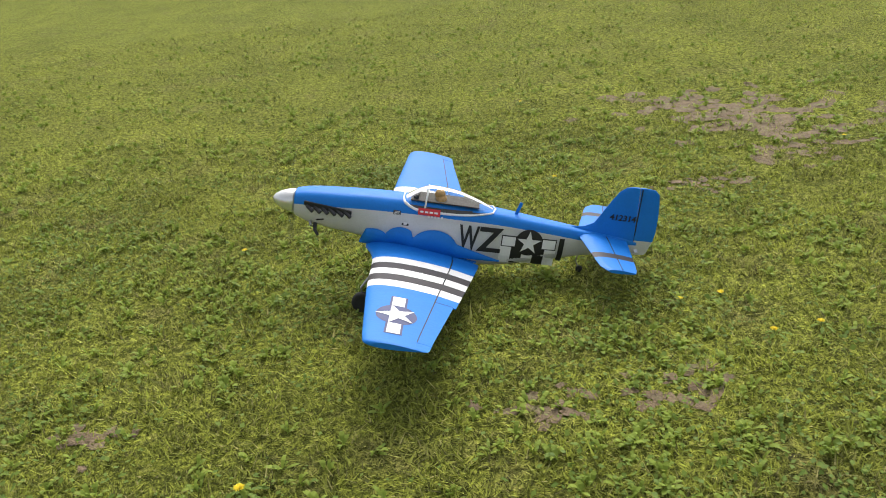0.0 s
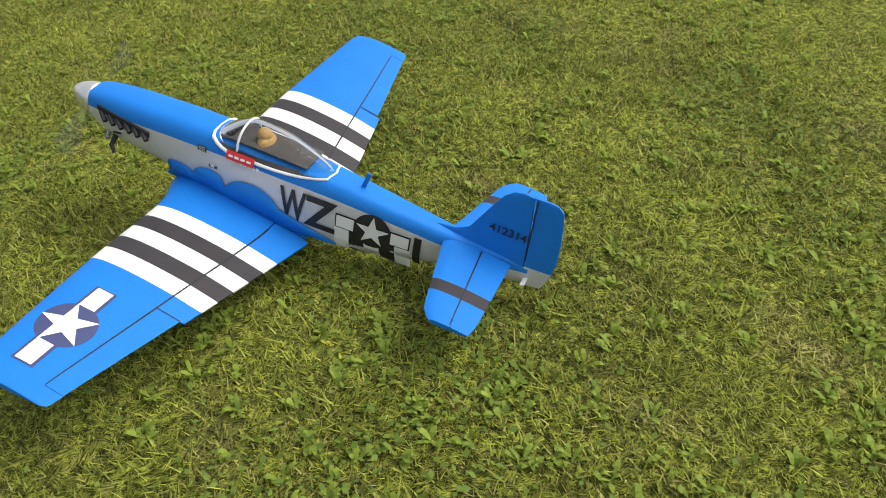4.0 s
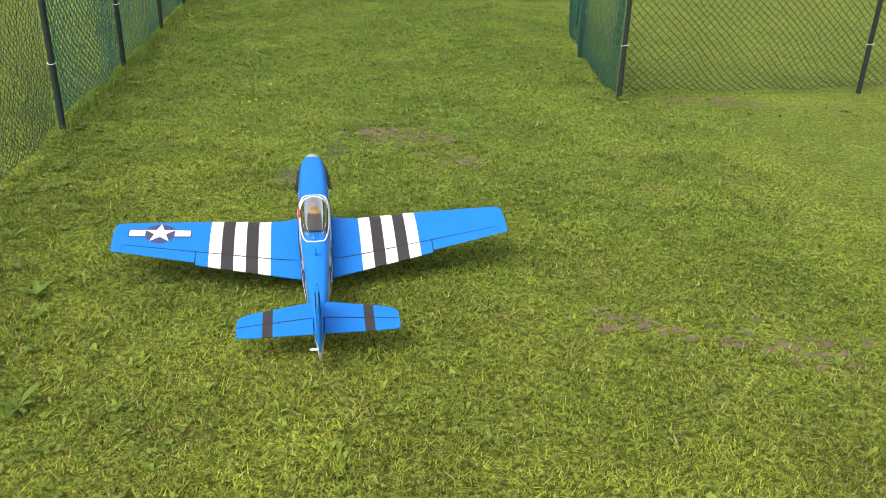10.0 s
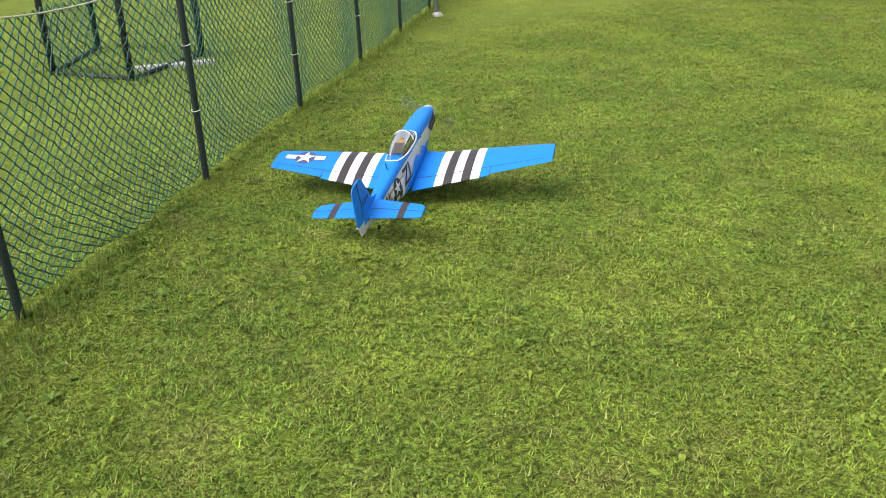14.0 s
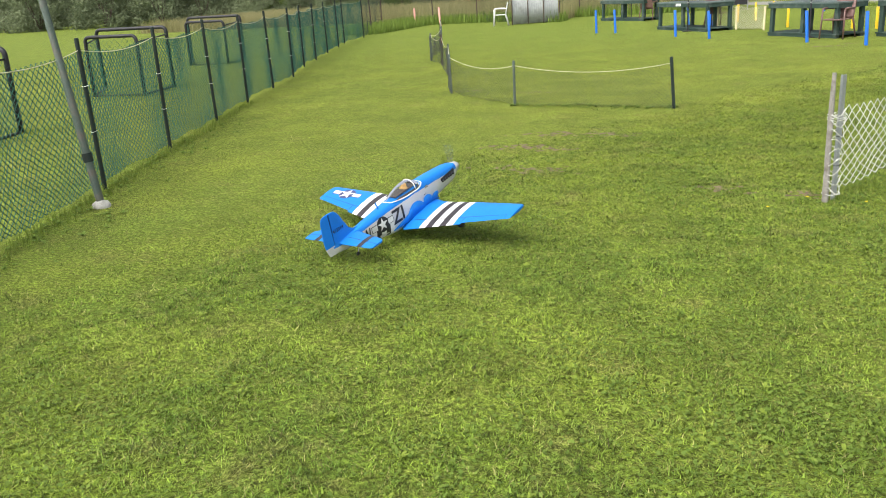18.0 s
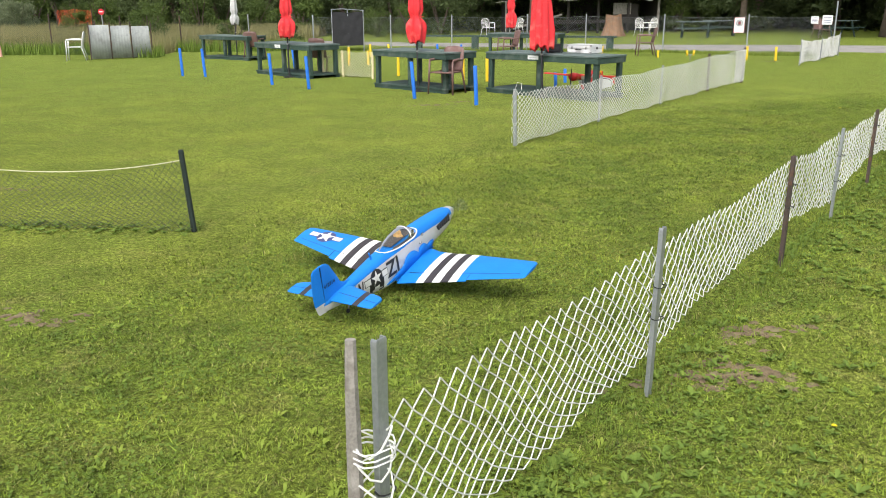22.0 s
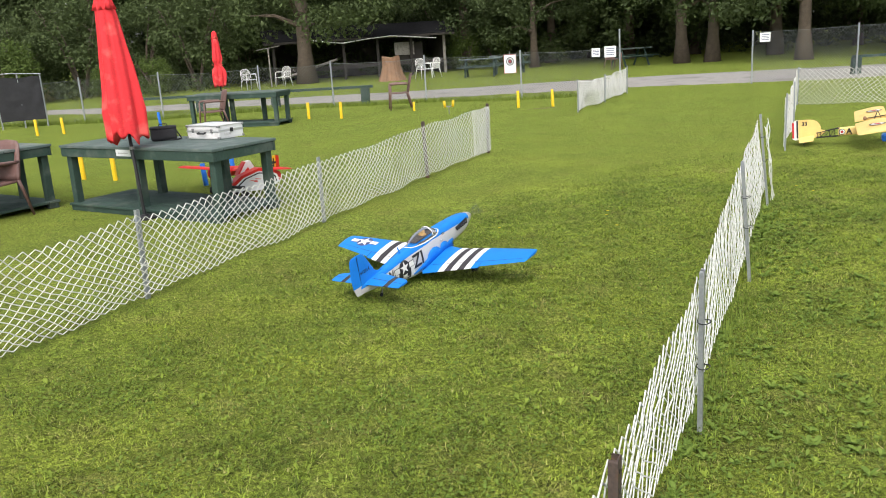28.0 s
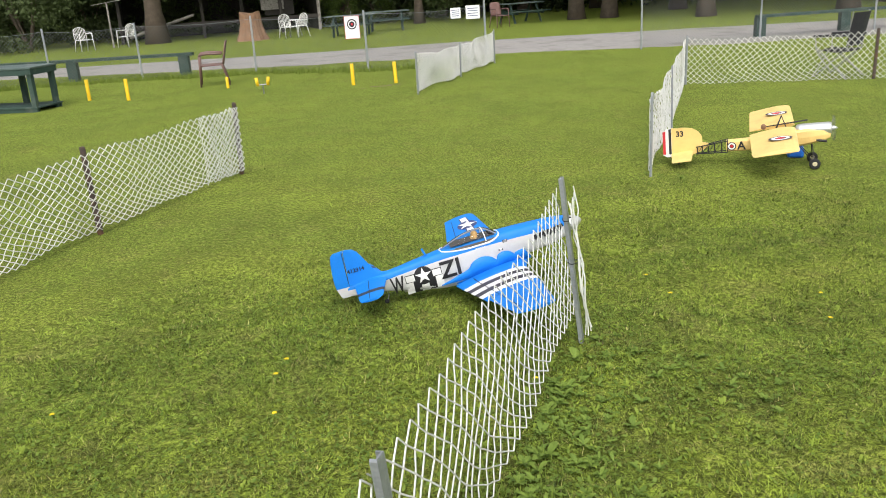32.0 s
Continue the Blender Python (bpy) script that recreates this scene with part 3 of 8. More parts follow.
def decal(name, outline, place, mat, parent, label="", fill=None):
    """A thin painted shape laid on a surface: place maps flat (u, v) to space."""
    bm = bmesh.new()
    f = bm.faces.new([bm.verts.new((u, v, 0)) for u, v in outline])
    bmesh.ops.triangulate(bm, faces=[f])
    bmesh.ops.subdivide_edges(bm, edges=bm.edges, cuts=2, use_grid_fill=True)
    for v in bm.verts:
        v.co = place(v.co.x, v.co.y)
    return part(name, bm, mat, parent, label)


def letters(name, text, size, place, mat, parent):
    cu = bpy.data.curves.new(name, "FONT")
    cu.body, cu.size, cu.align_x, cu.align_y = text, size, "CENTER", "CENTER"
    cu.resolution_u, cu.offset = 3, size * 0.022
    tmp = bpy.data.objects.new(name, cu)
    me = bpy.data.meshes.new_from_object(tmp)
    bpy.data.objects.remove(tmp)
    bm = bmesh.new()
    bm.from_mesh(me)
    bpy.data.meshes.remove(me)
    bmesh.ops.triangulate(bm, faces=bm.faces)
    bmesh.ops.subdivide_edges(bm, edges=bm.edges, cuts=3, use_grid_fill=True)
    for v in bm.verts:
        v.co = place(v.co.x, v.co.y)
    return part(name, bm, mat, parent)


def build_fighter():
    root = thing("model_airplane", "blue and silver model fighter plane with black and white stripes", "model airplane")
    # hull
    xs = [-0.945 + 1.32 * k / 66 for k in range(67)]
    rings = [hull_ring(x) for x in xs]
    k = len(rings[0])
    vs = [tilt(p) for r in rings for p in r]
    fs, ix = [], []
    for i in range(len(xs) - 1):
        for j in range(k):
            fs.append((i * k + j, i * k + (j + 1) % k, (i + 1) * k + (j + 1) % k, (i + 1) * k + j))
            ix.append(0 if j < 14 else 1)
    fs += [tuple(range(k))[::-1], tuple(range((len(xs) - 1) * k, len(xs) * k))]
    ix += [1, 2]
    hull = mesh_object("fuselage", vs, fs, [BLUE, SILVER, BLACK], root, "blue over silver painted fuselage", index=ix)
    soften(hull)
    # spinner and propeller
    hub = Vector(tilt((0.376, 0, 0.300)))
    prop = new("propeller")
    prop.parent = root
    prop.location = hub
    along = Matrix.Rotation(math.pi / 2 - TILT, 4, "Y")
    part("spinner", lathe([(0.046, 0.0), (0.0455, 0.014), (0.041, 0.036), (0.032, 0.058), (0.019, 0.078), (0.008, 0.087), (0.001, 0.089)], 28, along), ALUMINIUM, prop, "polished silver spinner", True)
    for s in (1, -1):
        # each blade sweeps a smoky fan as it spins
        vsb, fsb = [], []
        for i in range(9):
            r = 0.038 + 0.147 * i / 8
            for q in range(9):
                a = radians(16) * (q / 4 - 1) * (1 if i < 7 else 0.9)
                p = Vector((0.014 - 0.010 * (q / 4 - 1) * (1 - 0.6 * i / 8), s * r * math.sin(a), s * r * math.cos(a)))
                vsb.append(Matrix.Rotation(-TILT, 4, "Y") @ p)
        for i in range(8):
            for q in range(8):
                fsb.append((i * 9 + q, i * 9 + q + 1, i * 9 + q + 10, i * 9 + q + 9))
        mesh_object("blade", vsb, fsb, SPINNING, prop, "grey propeller blade blurred by its spin", smooth=True)
    # wings, flaps, ailerons
    for s in (1, -1):
        bands = [0.197 + 0.052 * i for i in range(6)]
        for nm, y0, y1, c0, c1, lb in (("wing", 0.0, 0.861, 0.0, 0.775, "blue wing with black and white stripes"),
                                       ("flap", 0.070, 0.510, 0.785, 1.022, "striped landing flap let down a little"),
                                       ("aileron", 0.513, 0.8175, 0.783, 0.995, "blue aileron"),
                                       ("wing_tip", 0.819, 0.861, 0.776, 0.995, ""), ("wing_root", 0.0, 0.068, 0.776, 0.995, "")):
            soften(wing_panel(nm, y0, y1, c0, c1, s, root, bands, lb))
        line = [(0.105 + (0.815 - 0.105) * i / 30) for i in range(31)]
        vsl = [tilt(wing_point(s * y, c, True, 0.0006)) for y in line for c in (0.774, 0.788)]
        mesh_object("hinge_gap", vsl, [(2 * i, 2 * i + 1, 2 * i + 3, 2 * i + 2) for i in range(30)], BLACK, root, "black hinge gap")
        vsl = [tilt(wing_point(s * y, c, True, 0.0006)) for c in (0.77, 0.84, 0.92, 0.99) for y in (0.5105, 0.5135)]
        mesh_object("hinge_gap", vsl, [(2 * i, 2 * i + 1, 2 * i + 3, 2 * i + 2) for i in range(3)], BLACK, root)
        # scalloped blue fillet over the wing root
        vs2, fs2 = [], []
        n = 72
        for i in range(n + 1):
            x = 0.115 - 0.545 * i / n
            f = i / n
            hi = 0.250 - 0.066 * max(0, f - 0.60) / 0.40
            for mid, half, peak in ((0.10, 0.12, 0.258), (0.29, 0.12, 0.279), (0.53, 0.16, 0.284)):
                if abs(f - mid) < half:
                    hi = max(hi if f > 0.6 else 0.243, 0.215 + (peak - 0.215) * (1 - ((f - mid) / half) ** 2) ** 0.5)
            hi = min(hi, 0.19 + 1.6 * f)
            lo = 0.184 - 0.004 * f
            for z in (lo, lo + (hi - lo) * 0.5, hi):
                yy = side_y(x, z, s) + s * (0.0034 + (0.014 * (1 - f * 0.6) if z == lo else 0.0))
                vs2.append(tilt((x, yy, z)))
        for i in range(n):
            for j in range(2):
                a = i * 3 + j
                fs2.append((a, a + 1, a + 4, a + 3) if s > 0 else (a + 3, a + 4, a + 1, a))
        fl = mesh_object("wing_fillet", vs2, fs2, BLUE, root, "blue fillet with a scalloped edge", smooth=True)
        md = fl.modifiers.new("thickness", "SOLIDIFY")
        md.thickness = 0.002
        # tailplane, elevator
        for nm, c0, c1 in (("tailplane", 0.0, 0.56), ("elevator", 0.575, 1.0)):
            vs3, fs3, ix3 = [], [], []
            ys = [0.0, 0.03, 0.08, 0.13, 0.168, 0.205, 0.24, 0.27, 0.288, 0.298]
            if nm == "elevator":
                ys = [0.022, 0.08, 0.13, 0.168, 0.205, 0.24, 0.27, 0.288, 0.298]
            cs = [c0 + (c1 - c0) * q / 6 for q in range(7)]
            for y in ys:
                r = max(0, (y - 0.255) / 0.045)
                f, b = -0.712 - 0.065 * y / 0.3 - 0.022 * r * r, -0.902 + 0.008 * r * r
                th = 0.0105 * (1 - 0.5 * y / 0.3)
                for up in (1, -1):
                    for c in (cs[::-1] if up > 0 else cs):
                        t = th * 4 * math.sqrt(max(c, 0.0)) * (1 - c) * 0.7 + 0.0012
                        vs3.append(tilt((f + (b - f) * c, s * y, 0.318 + up * t)))
            kk = 14
            for i in range(len(ys) - 1):
                mid = (ys[i] + ys[i + 1]) / 2
                for j in range(kk):
                    a, b = i * kk + j, i * kk + (j + 1) % kk
                    fs3.append((a, b, b + kk, a + kk) if s > 0 else (a + kk, b + kk, b, a))
                    ix3.append(1 if 0.168 < mid < 0.205 else 0)
            for i in (0, len(ys) - 1):
                fs3.append(tuple(range(i * kk, i * kk + kk)))
                ix3.append(0)
            soften(mesh_object(nm, vs3, fs3, [BLUE, CHARCOAL], root, "blue %s with a dark band" % nm, index=ix3))
        vsh = []
        for y in (0.026, 0.10, 0.18, 0.26, 0.292):
            f, b = -0.712 - 0.065 * y / 0.3, -0.902
            for c in (0.556, 0.580):
                t = 0.0105 * (1 - 0.5 * y / 0.3) * 4 * math.sqrt(c) * (1 - c) * 0.7 + 0.0019
                vsh.append(tilt((f + (b - f) * c, s * y, 0.318 + t)))
        mesh_object("hinge_gap", vsh, [(2 * i, 2 * i + 1, 2 * i + 3, 2 * i + 2) for i in range(4)], BLACK, root)
        # exhausts
        part("exhaust_panel", beam((0.185, 0.008, 0.020), Matrix.Translation(tilt((0.243, s * 0.0625, 0.313))) @ Matrix.Rotation(-TILT - 0.06, 4, "Y") @ Matrix.Rotation(-s * 0.1, 4, "Z"), 0.003), BLACK, root, "black exhaust panel")
        for i in range(6):
            part("exhaust_stub", rod([tilt((0.322 - 0.029 * i, s * (0.056 + 0.0022 * i), 0.309)), tilt((0.298 - 0.029 * i, s * (0.071 + 0.0022 * i), 0.295))], 0.0075, 8), BLACK, root)
        # wheels and legs
        cx, cy, r = 0.055, s * 0.235, 0.041
        part("gear_leg", rod([tilt((0.02, cy * 0.9, 0.18)), (0.055, cy, 0.10), (cx, cy, r)], 0.005, 8), STEEL, root, "steel wire undercarriage leg")
        wheel = new("wheel")
        wheel.parent = root
        wheel.location = (cx, cy + s * 0.012, r + 0.004)
        spin = Matrix.Rotation(math.pi / 2, 4, "X")
        part("tyre", lathe([(0.024, -0.012), (0.036, -0.012), (0.041, -0.006), (0.041, 0.006), (0.036, 0.012), (0.024, 0.012)], 24, spin), RUBBER, wheel, "black rubber tyre", True)
        part("rim", lathe([(0.004, -0.010), (0.023, -0.009), (0.023, 0.009), (0.004, 0.010)], 16, spin), ALUMINIUM, wheel, "silver wheel rim")
    # fin and rudder
    for nm, sect in (("fin", [(0.320, -0.600, -0.930), (0.334, -0.640, -0.929), (0.350, -0.735, -0.928), (0.37, -0.770, -0.926), (0.42, -0.795, -0.922), (0.47, -0.820, -0.918), (0.505, -0.840, -0.915), (0.525, -0.862, -0.913), (0.531, -0.885, -0.912)]),
                     ("rudder", [(0.262, -0.938, -0.984), (0.272, -0.936, -0.990), (0.32, -0.932, -1.004), (0.36, -0.930, -1.008), (0.42, -0.926, -1.004), (0.48, -0.921, -0.996), (0.515, -0.918, -0.988), (0.529, -0.916, -0.972), (0.532, -0.915, -0.945)])):
        vs4, fs4, ix4 = [], [], []
        for z, f, b in sect:
            for up in (1, -1):
                for c in ([1, .75, .5, .25, .08, 0] if up > 0 else [0, .08, .25, .5, .75, 1]):
                    t = (0.0095 if nm == "fin" else 0.0085 * (1 - 0.75 * c)) * (math.sqrt(c) if nm == "fin" else 1.0) * (1 - 0.45 * (z - 0.3) / 0.23) + 0.001
                    vs4.append(tilt((f + (b - f) * c, up * t, z)))
        for i in range(len(sect) - 1):
            for j in range(12):
                a, b = i * 12 + j, i * 12 + (j + 1) % 12
                fs4.append((a, a + 12, b + 12, b))
                ix4.append(1 if nm == "rudder" and sect[i + 1][0] < 0.325 else 0)
        fs4 += [tuple(range(12)), tuple(range((len(sect) - 1) * 12, len(sect) * 12))[::-1]]
        ix4 += [ix4[0], 0]
        soften(mesh_object(nm, vs4, fs4, [BLUE, SILVER], root, "blue %s" % nm, index=ix4))
    part("hinge_gap", beam((0.003, 0.0175, 0.215), Matrix.Translation(tilt((-0.9275, 0, 0.42))) @ Matrix.Rotation(-TILT + radians(2.6), 4, "Y"), 0), BLACK, root)
    part("control_horn", beam((0.012, 0.03, 0.004), Matrix.Translation(tilt((-0.945, 0.022, 0.283))), 0.001), WHITE, root, "white rudder horn")
    # tail wheel
    part("tail_leg", rod([tilt((-0.735, 0, 0.235)), (-0.755, 0, 0.05), (-0.765, 0, 0.02)], 0.003, 6), STEEL, root)
    part("tail_wheel", lathe([(0.004, -0.005), (0.012, -0.005), (0.014, 0.0), (0.012, 0.005), (0.004, 0.005)], 18, Matrix.Translation((-0.768, 0, 0.014)) @ Matrix.Rotation(math.pi / 2, 4, "X")), RUBBER, root, "small black tail wheel", True)
    # canopy
    cxs = [-0.045 - 0.335 * i / 20 for i in range(21)]
    CAN = [(-0.38, 0.3715, 0.008), (-0.36, 0.383, 0.024), (-0.30, 0.406, 0.042), (-0.24, 0.424, 0.051), (-0.18, 0.431, 0.055), (-0.14, 0.432, 0.056), (-0.115, 0.426, 0.055), (-0.085, 0.410, 0.053), (-0.06, 0.393, 0.047), (-0.045, 0.381, 0.036)]
    vs5, fs5 = [], []
    for x in cxs:
        top, hw = curve_at(CAN, x)
        base = 0.362
        for j in range(13):
            a = math.pi * j / 12
            vs5.append(tilt((x, hw * math.cos(a), base + (top - base) * math.sin(a) ** 0.8)))
    for i in range(20):
        for j in range(12):
            fs5.append((i * 13 + j, i * 13 + j + 1, (i + 1) * 13 + j + 1, (i + 1) * 13 + j))
    mesh_object("canopy", vs5, fs5, PERSPEX, root, "clear bubble canopy", smooth=True)
    fr = bmesh.new()

    def rim(x):
        """Height of the canopy's lower edge, dipping behind the windscreen."""
        return 0.350 + (0.022 * ((x + 0.12) / 0.075) ** 2 if x > -0.12 else 0.0) + (0.018 * ((-0.20 - x) / 0.18) ** 2 if x < -0.20 else 0.0)
    for s in (1, -1):
        rail, vs6 = [], []
        for x in cxs:
            hw, low = curve_at(CAN, x)[1], rim(x)
            y = max(hw + 0.003, s * side_y(x, low, s) + 0.001)
            rail.append(tilt((x, s * y, low)))
            vs6 += [tilt((x, s * y, low)), tilt((x, s * max(hw + 0.001, s * side_y(x, (low + 0.368) / 2, s) + 0.0016), (low + 0.368) / 2)), tilt((x, s * (hw + 0.001), 0.368))]
        heel = rail[-1]
        rail = [tilt((-0.036, 0, 0.376)), tilt((-0.038, s * 0.030, 0.376))] + rail + [Vector(heel).lerp(Vector(tilt((-0.388, 0, 0.372))), 0.6), tilt((-0.390, 0, 0.372))]
        tube(fr, rail, [0.0056 - 0.0026 * (i / (len(rail) - 1)) ** 1.5 for i in range(len(rail))], 8)
        mesh_object("cockpit_sill", vs6, [(3 * i + k, 3 * i + 3 + k, 3 * i + 4 + k, 3 * i + 1 + k) for i in range(20) for k in range(2)], COCKPIT, root, "dark cockpit side wall")
    for x in (-0.122,):
        top, hw = curve_at(CAN, x)
        tube(fr, [tilt((x - 0.006 * math.sin(math.pi * j / 12), (hw + .001) * math.cos(math.pi * j / 12), 0.362 + (top - 0.361) * math.sin(math.pi * j / 12) ** 0.8)) for j in range(13)], 0.0034, 8)
    part("canopy_frame", fr, WHITE, root, "white canopy frame")
    part("cockpit_floor", beam((0.26, 0.088, 0.004), Matrix.Translation(tilt((-0.195, 0, 0.3835))) @ Matrix.Rotation(-TILT, 4, "Y"), 0), COCKPIT, root, "dark grey cockpit tub")
    fig = bmesh.new()
    bmesh.ops.create_uvsphere(fig, u_segments=14, v_segments=10, radius=0.0205, matrix=Matrix.Translation(tilt((-0.172, 0, 0.403))))
    bmesh.ops.create_uvsphere(fig, u_segments=14, v_segments=10, radius=0.032, matrix=Matrix.Translation(tilt((-0.178, 0, 0.382))) @ Matrix.Diagonal((0.7, 1.1, 0.75, 1)))
    part("pilot_figure", fig, material("tan_figure", (0.50, 0.31, 0.12), 0.7, vary=0.5, scale=30), root, "small tan pilot bust", True)
    part("instrument_panel", beam((0.02, 0.07, 0.03), Matrix.Translation(tilt((-0.085, 0, 0.385))), 0.006), BLACK, root)
    part("antenna_mast", beam((0.012, 0.004, 0.058), Matrix.Translation(tilt((-0.476, 0, 0.383))) @ Matrix.Rotation(-TILT - 0.28, 4, "Y"), 0.001), BLUE, root, "blue aerial mast")
    part("carburettor", rod([tilt((0.29, 0.045, 0.237)), tilt((0.285, 0.075, 0.222)), tilt((0.27, 0.085, 0.205))], [0.008, 0.007, 0.005], 10), BLACK, root, "black engine exhaust pipe")
    part("needle_valve", rod([tilt((0.31, 0.05, 0.245)), tilt((0.30, 0.07, 0.235))], 0.006, 8), STEEL, root)
    part("vent", beam((0.03, 0.004, 0.006), Matrix.Translation(tilt((0.27, 0.0625, 0.262))), 0.002), BLACK, root)
    # wing insignia
    def on_wing(u, v):
        y = 0.668 + u
        f, b = curve_at(LE, y)[0], curve_at(TE, y)[0]
        x = -0.086 + v
        return Vector(tilt(wing_point(y, (f - x) / (f - b), True, LIFT[0])))
    LIFT = [0.0010]
    decal("insignia_bar", rect(0.262, 0.056), on_wing, NAVY, root, "navy insignia border")
    decal("insignia_disc", [(0.066 * math.cos(a), 0.066 * math.sin(a)) for a in (2 * math.pi * q / 36 for q in range(36))], on_wing, NAVY, root, "navy insignia disc")
    LIFT[0] = 0.0018
    decal("insignia_bar", rect(0.066, 0.042, 0.094), on_wing, WHITE, root, "white insignia bar")
    decal("insignia_bar", rect(0.066, 0.042, -0.094), on_wing, WHITE, root)
    LIFT[0] = 0.0026
    decal("insignia_star", star(0.068), on_wing, WHITE, root, "white five-pointed star")
    # side markings
    for s in (1, -1):
        def on_side(u, v, cx=-0.531 if s > 0 else -0.517, cz=0.273, lift=0.001, s=s):
            x, z = cx - s * u, cz + v
            return Vector(tilt((x, side_y(x, z, s) + s * lift, z)))
        for q in range(5):
            cxq = (-0.445 if s > 0 else -0.431) - 0.043 * q
            decal("invasion_stripe", rect(0.043, 0.096, 0, 0), lambda u, v, c=cxq: on_side(u, v, c, 0.224 + 0.0 * u, 0.0012), WHITE if q % 2 == 0 else BLACK, root)
        decal("insignia_bar", rect(0.212, 0.046), lambda u, v: on_side(u, v, lift=0.0020), BLACK, root)
        decal("insignia_disc", [(0.054 * math.cos(a), 0.054 * math.sin(a)) for a in (2 * math.pi * q / 32 for q in range(32))], lambda u, v: on_side(u, v, lift=0.0026), BLACK, root, "black insignia disc")
        for d in (0.077, -0.077):
            decal("insignia_bar", rect(0.050, 0.038, d), lambda u, v: on_side(u, v, lift=0.0032), WHITE, root)
        decal("insignia_star", star(0.049), lambda u, v: on_side(u, v, lift=0.0038), WHITE, root)
        for ch, cx, cz, wide in ((("W", -0.300, 0.263, 0.50), ("Z", -0.381, 0.263, 0.98), ("I", -0.656, 0.247, 1.0)) if s > 0 else
                                 (("W", -0.668, 0.249, 0.50), ("Z", -0.374, 0.264, 0.98), ("I", -0.312, 0.266, 1.0))):
            letters("letter", ch, 0.140, lambda u, v, c=cx, h=cz, w=wide: on_side(u * w, v, c, h, 0.0032), BLACK, root)
        if s > 0:
            decal("name_plate", rect(0.084, 0.024), lambda u, v: on_side(u, v, -0.140, 0.352, 0.010), REDLABEL, root, "red plate with pale writing bars")
            for q in range(4):
                decal("writing_bar", rect(0.013, 0.006), lambda u, v, q=q: on_side(u, v, -0.112 - 0.018 * q, 0.352, 0.0112), WHITE, root)
        for q in range(5):
            decal("mark_bar", rect(0.008, 0.009), lambda u, v, q=q: on_side(u, v, -0.140 - 0.0125 * q, 0.334, 0.002), WHITE, root)
        decal("data_plate", rect(0.028, 0.016), lambda u, v: on_side(u, v, -0.020, 0.334, 0.0016), BLACK, root, "black plate with pale bars")
        for q in range(3):
            decal("writing_bar", rect(0.020, 0.0016), lambda u, v, q=q: on_side(u, v, -0.020, 0.329 + 0.005 * q, 0.0026), WHITE, root)
        decal("switch_plate", rect(0.026, 0.009), lambda u, v: on_side(u, v, -0.055, 0.292, 0.002), BLACK, root)
        decal("switch", rect(0.012, 0.010), lambda u, v: on_side(u, v, -0.055, 0.296, 0.004), WHITE, root)
        letters("serial_number", "412314", 0.033, lambda u, v: Vector(tilt((-0.872 - s * u, s * (0.0108 - 0.012 * max(0, v)), 0.405 + v))), BLACK, root)
    return root, prop, [o for o in root.children if o.name.startswith("wheel")]


fighter, fighter_prop, fighter_wheels = build_fighter()

# ---- fences ----
def prisms(name, starts, ends, radius, mat, parent, label=""):
    """Many thin three-sided bars in one mesh."""
    p, q = np.asarray(starts, float), np.asarray(ends, float)
    n = len(p)
    d = q - p
    d /= np.maximum(np.linalg.norm(d, axis=1, keepdims=True), 1e-9)
    ref = np.where(np.abs(d[:, 2:3]) < 0.9, np.array([[0.0, 0, 1]]), np.array([[1.0, 0, 0]]))
    s = np.cross(d, ref)
    s /= np.linalg.norm(s, axis=1, keepdims=True)
    u = np.cross(s, d)
    v = np.zeros((n, 6, 3))
    for k in range(3):
        a = 2 * math.pi * k / 3
        off = radius * (math.cos(a) * s + math.sin(a) * u)
        v[:, k], v[:, k + 3] = p + off, q + off
    base = np.arange(n)[:, None] * 6
    quads = np.array([[0, 1, 4, 3], [1, 2, 5, 4], [2, 0, 3, 5]]).ravel()
    loops = (base + quads[None, :]).ravel().astype(np.int32)
    me = bpy.data.meshes.new(name)
    me.vertices.add(6 * n)
    me.vertices.foreach_set("co", v.ravel())
    me.loops.add(12 * n)
    me.loops.foreach_set("vertex_index", loops)
    me.polygons.add(3 * n)
    me.polygons.foreach_set("loop_start", np.arange(0, 12 * n, 4, dtype=np.int32))
    me.polygons.foreach_set("use_smooth", np.ones(3 * n, bool))
    me.update(calc_edges=True)
    me.materials.append(mat)
    ob = new(name, me)
    ob.parent = parent
    if label:
        tagged(ob, label)
    return ob


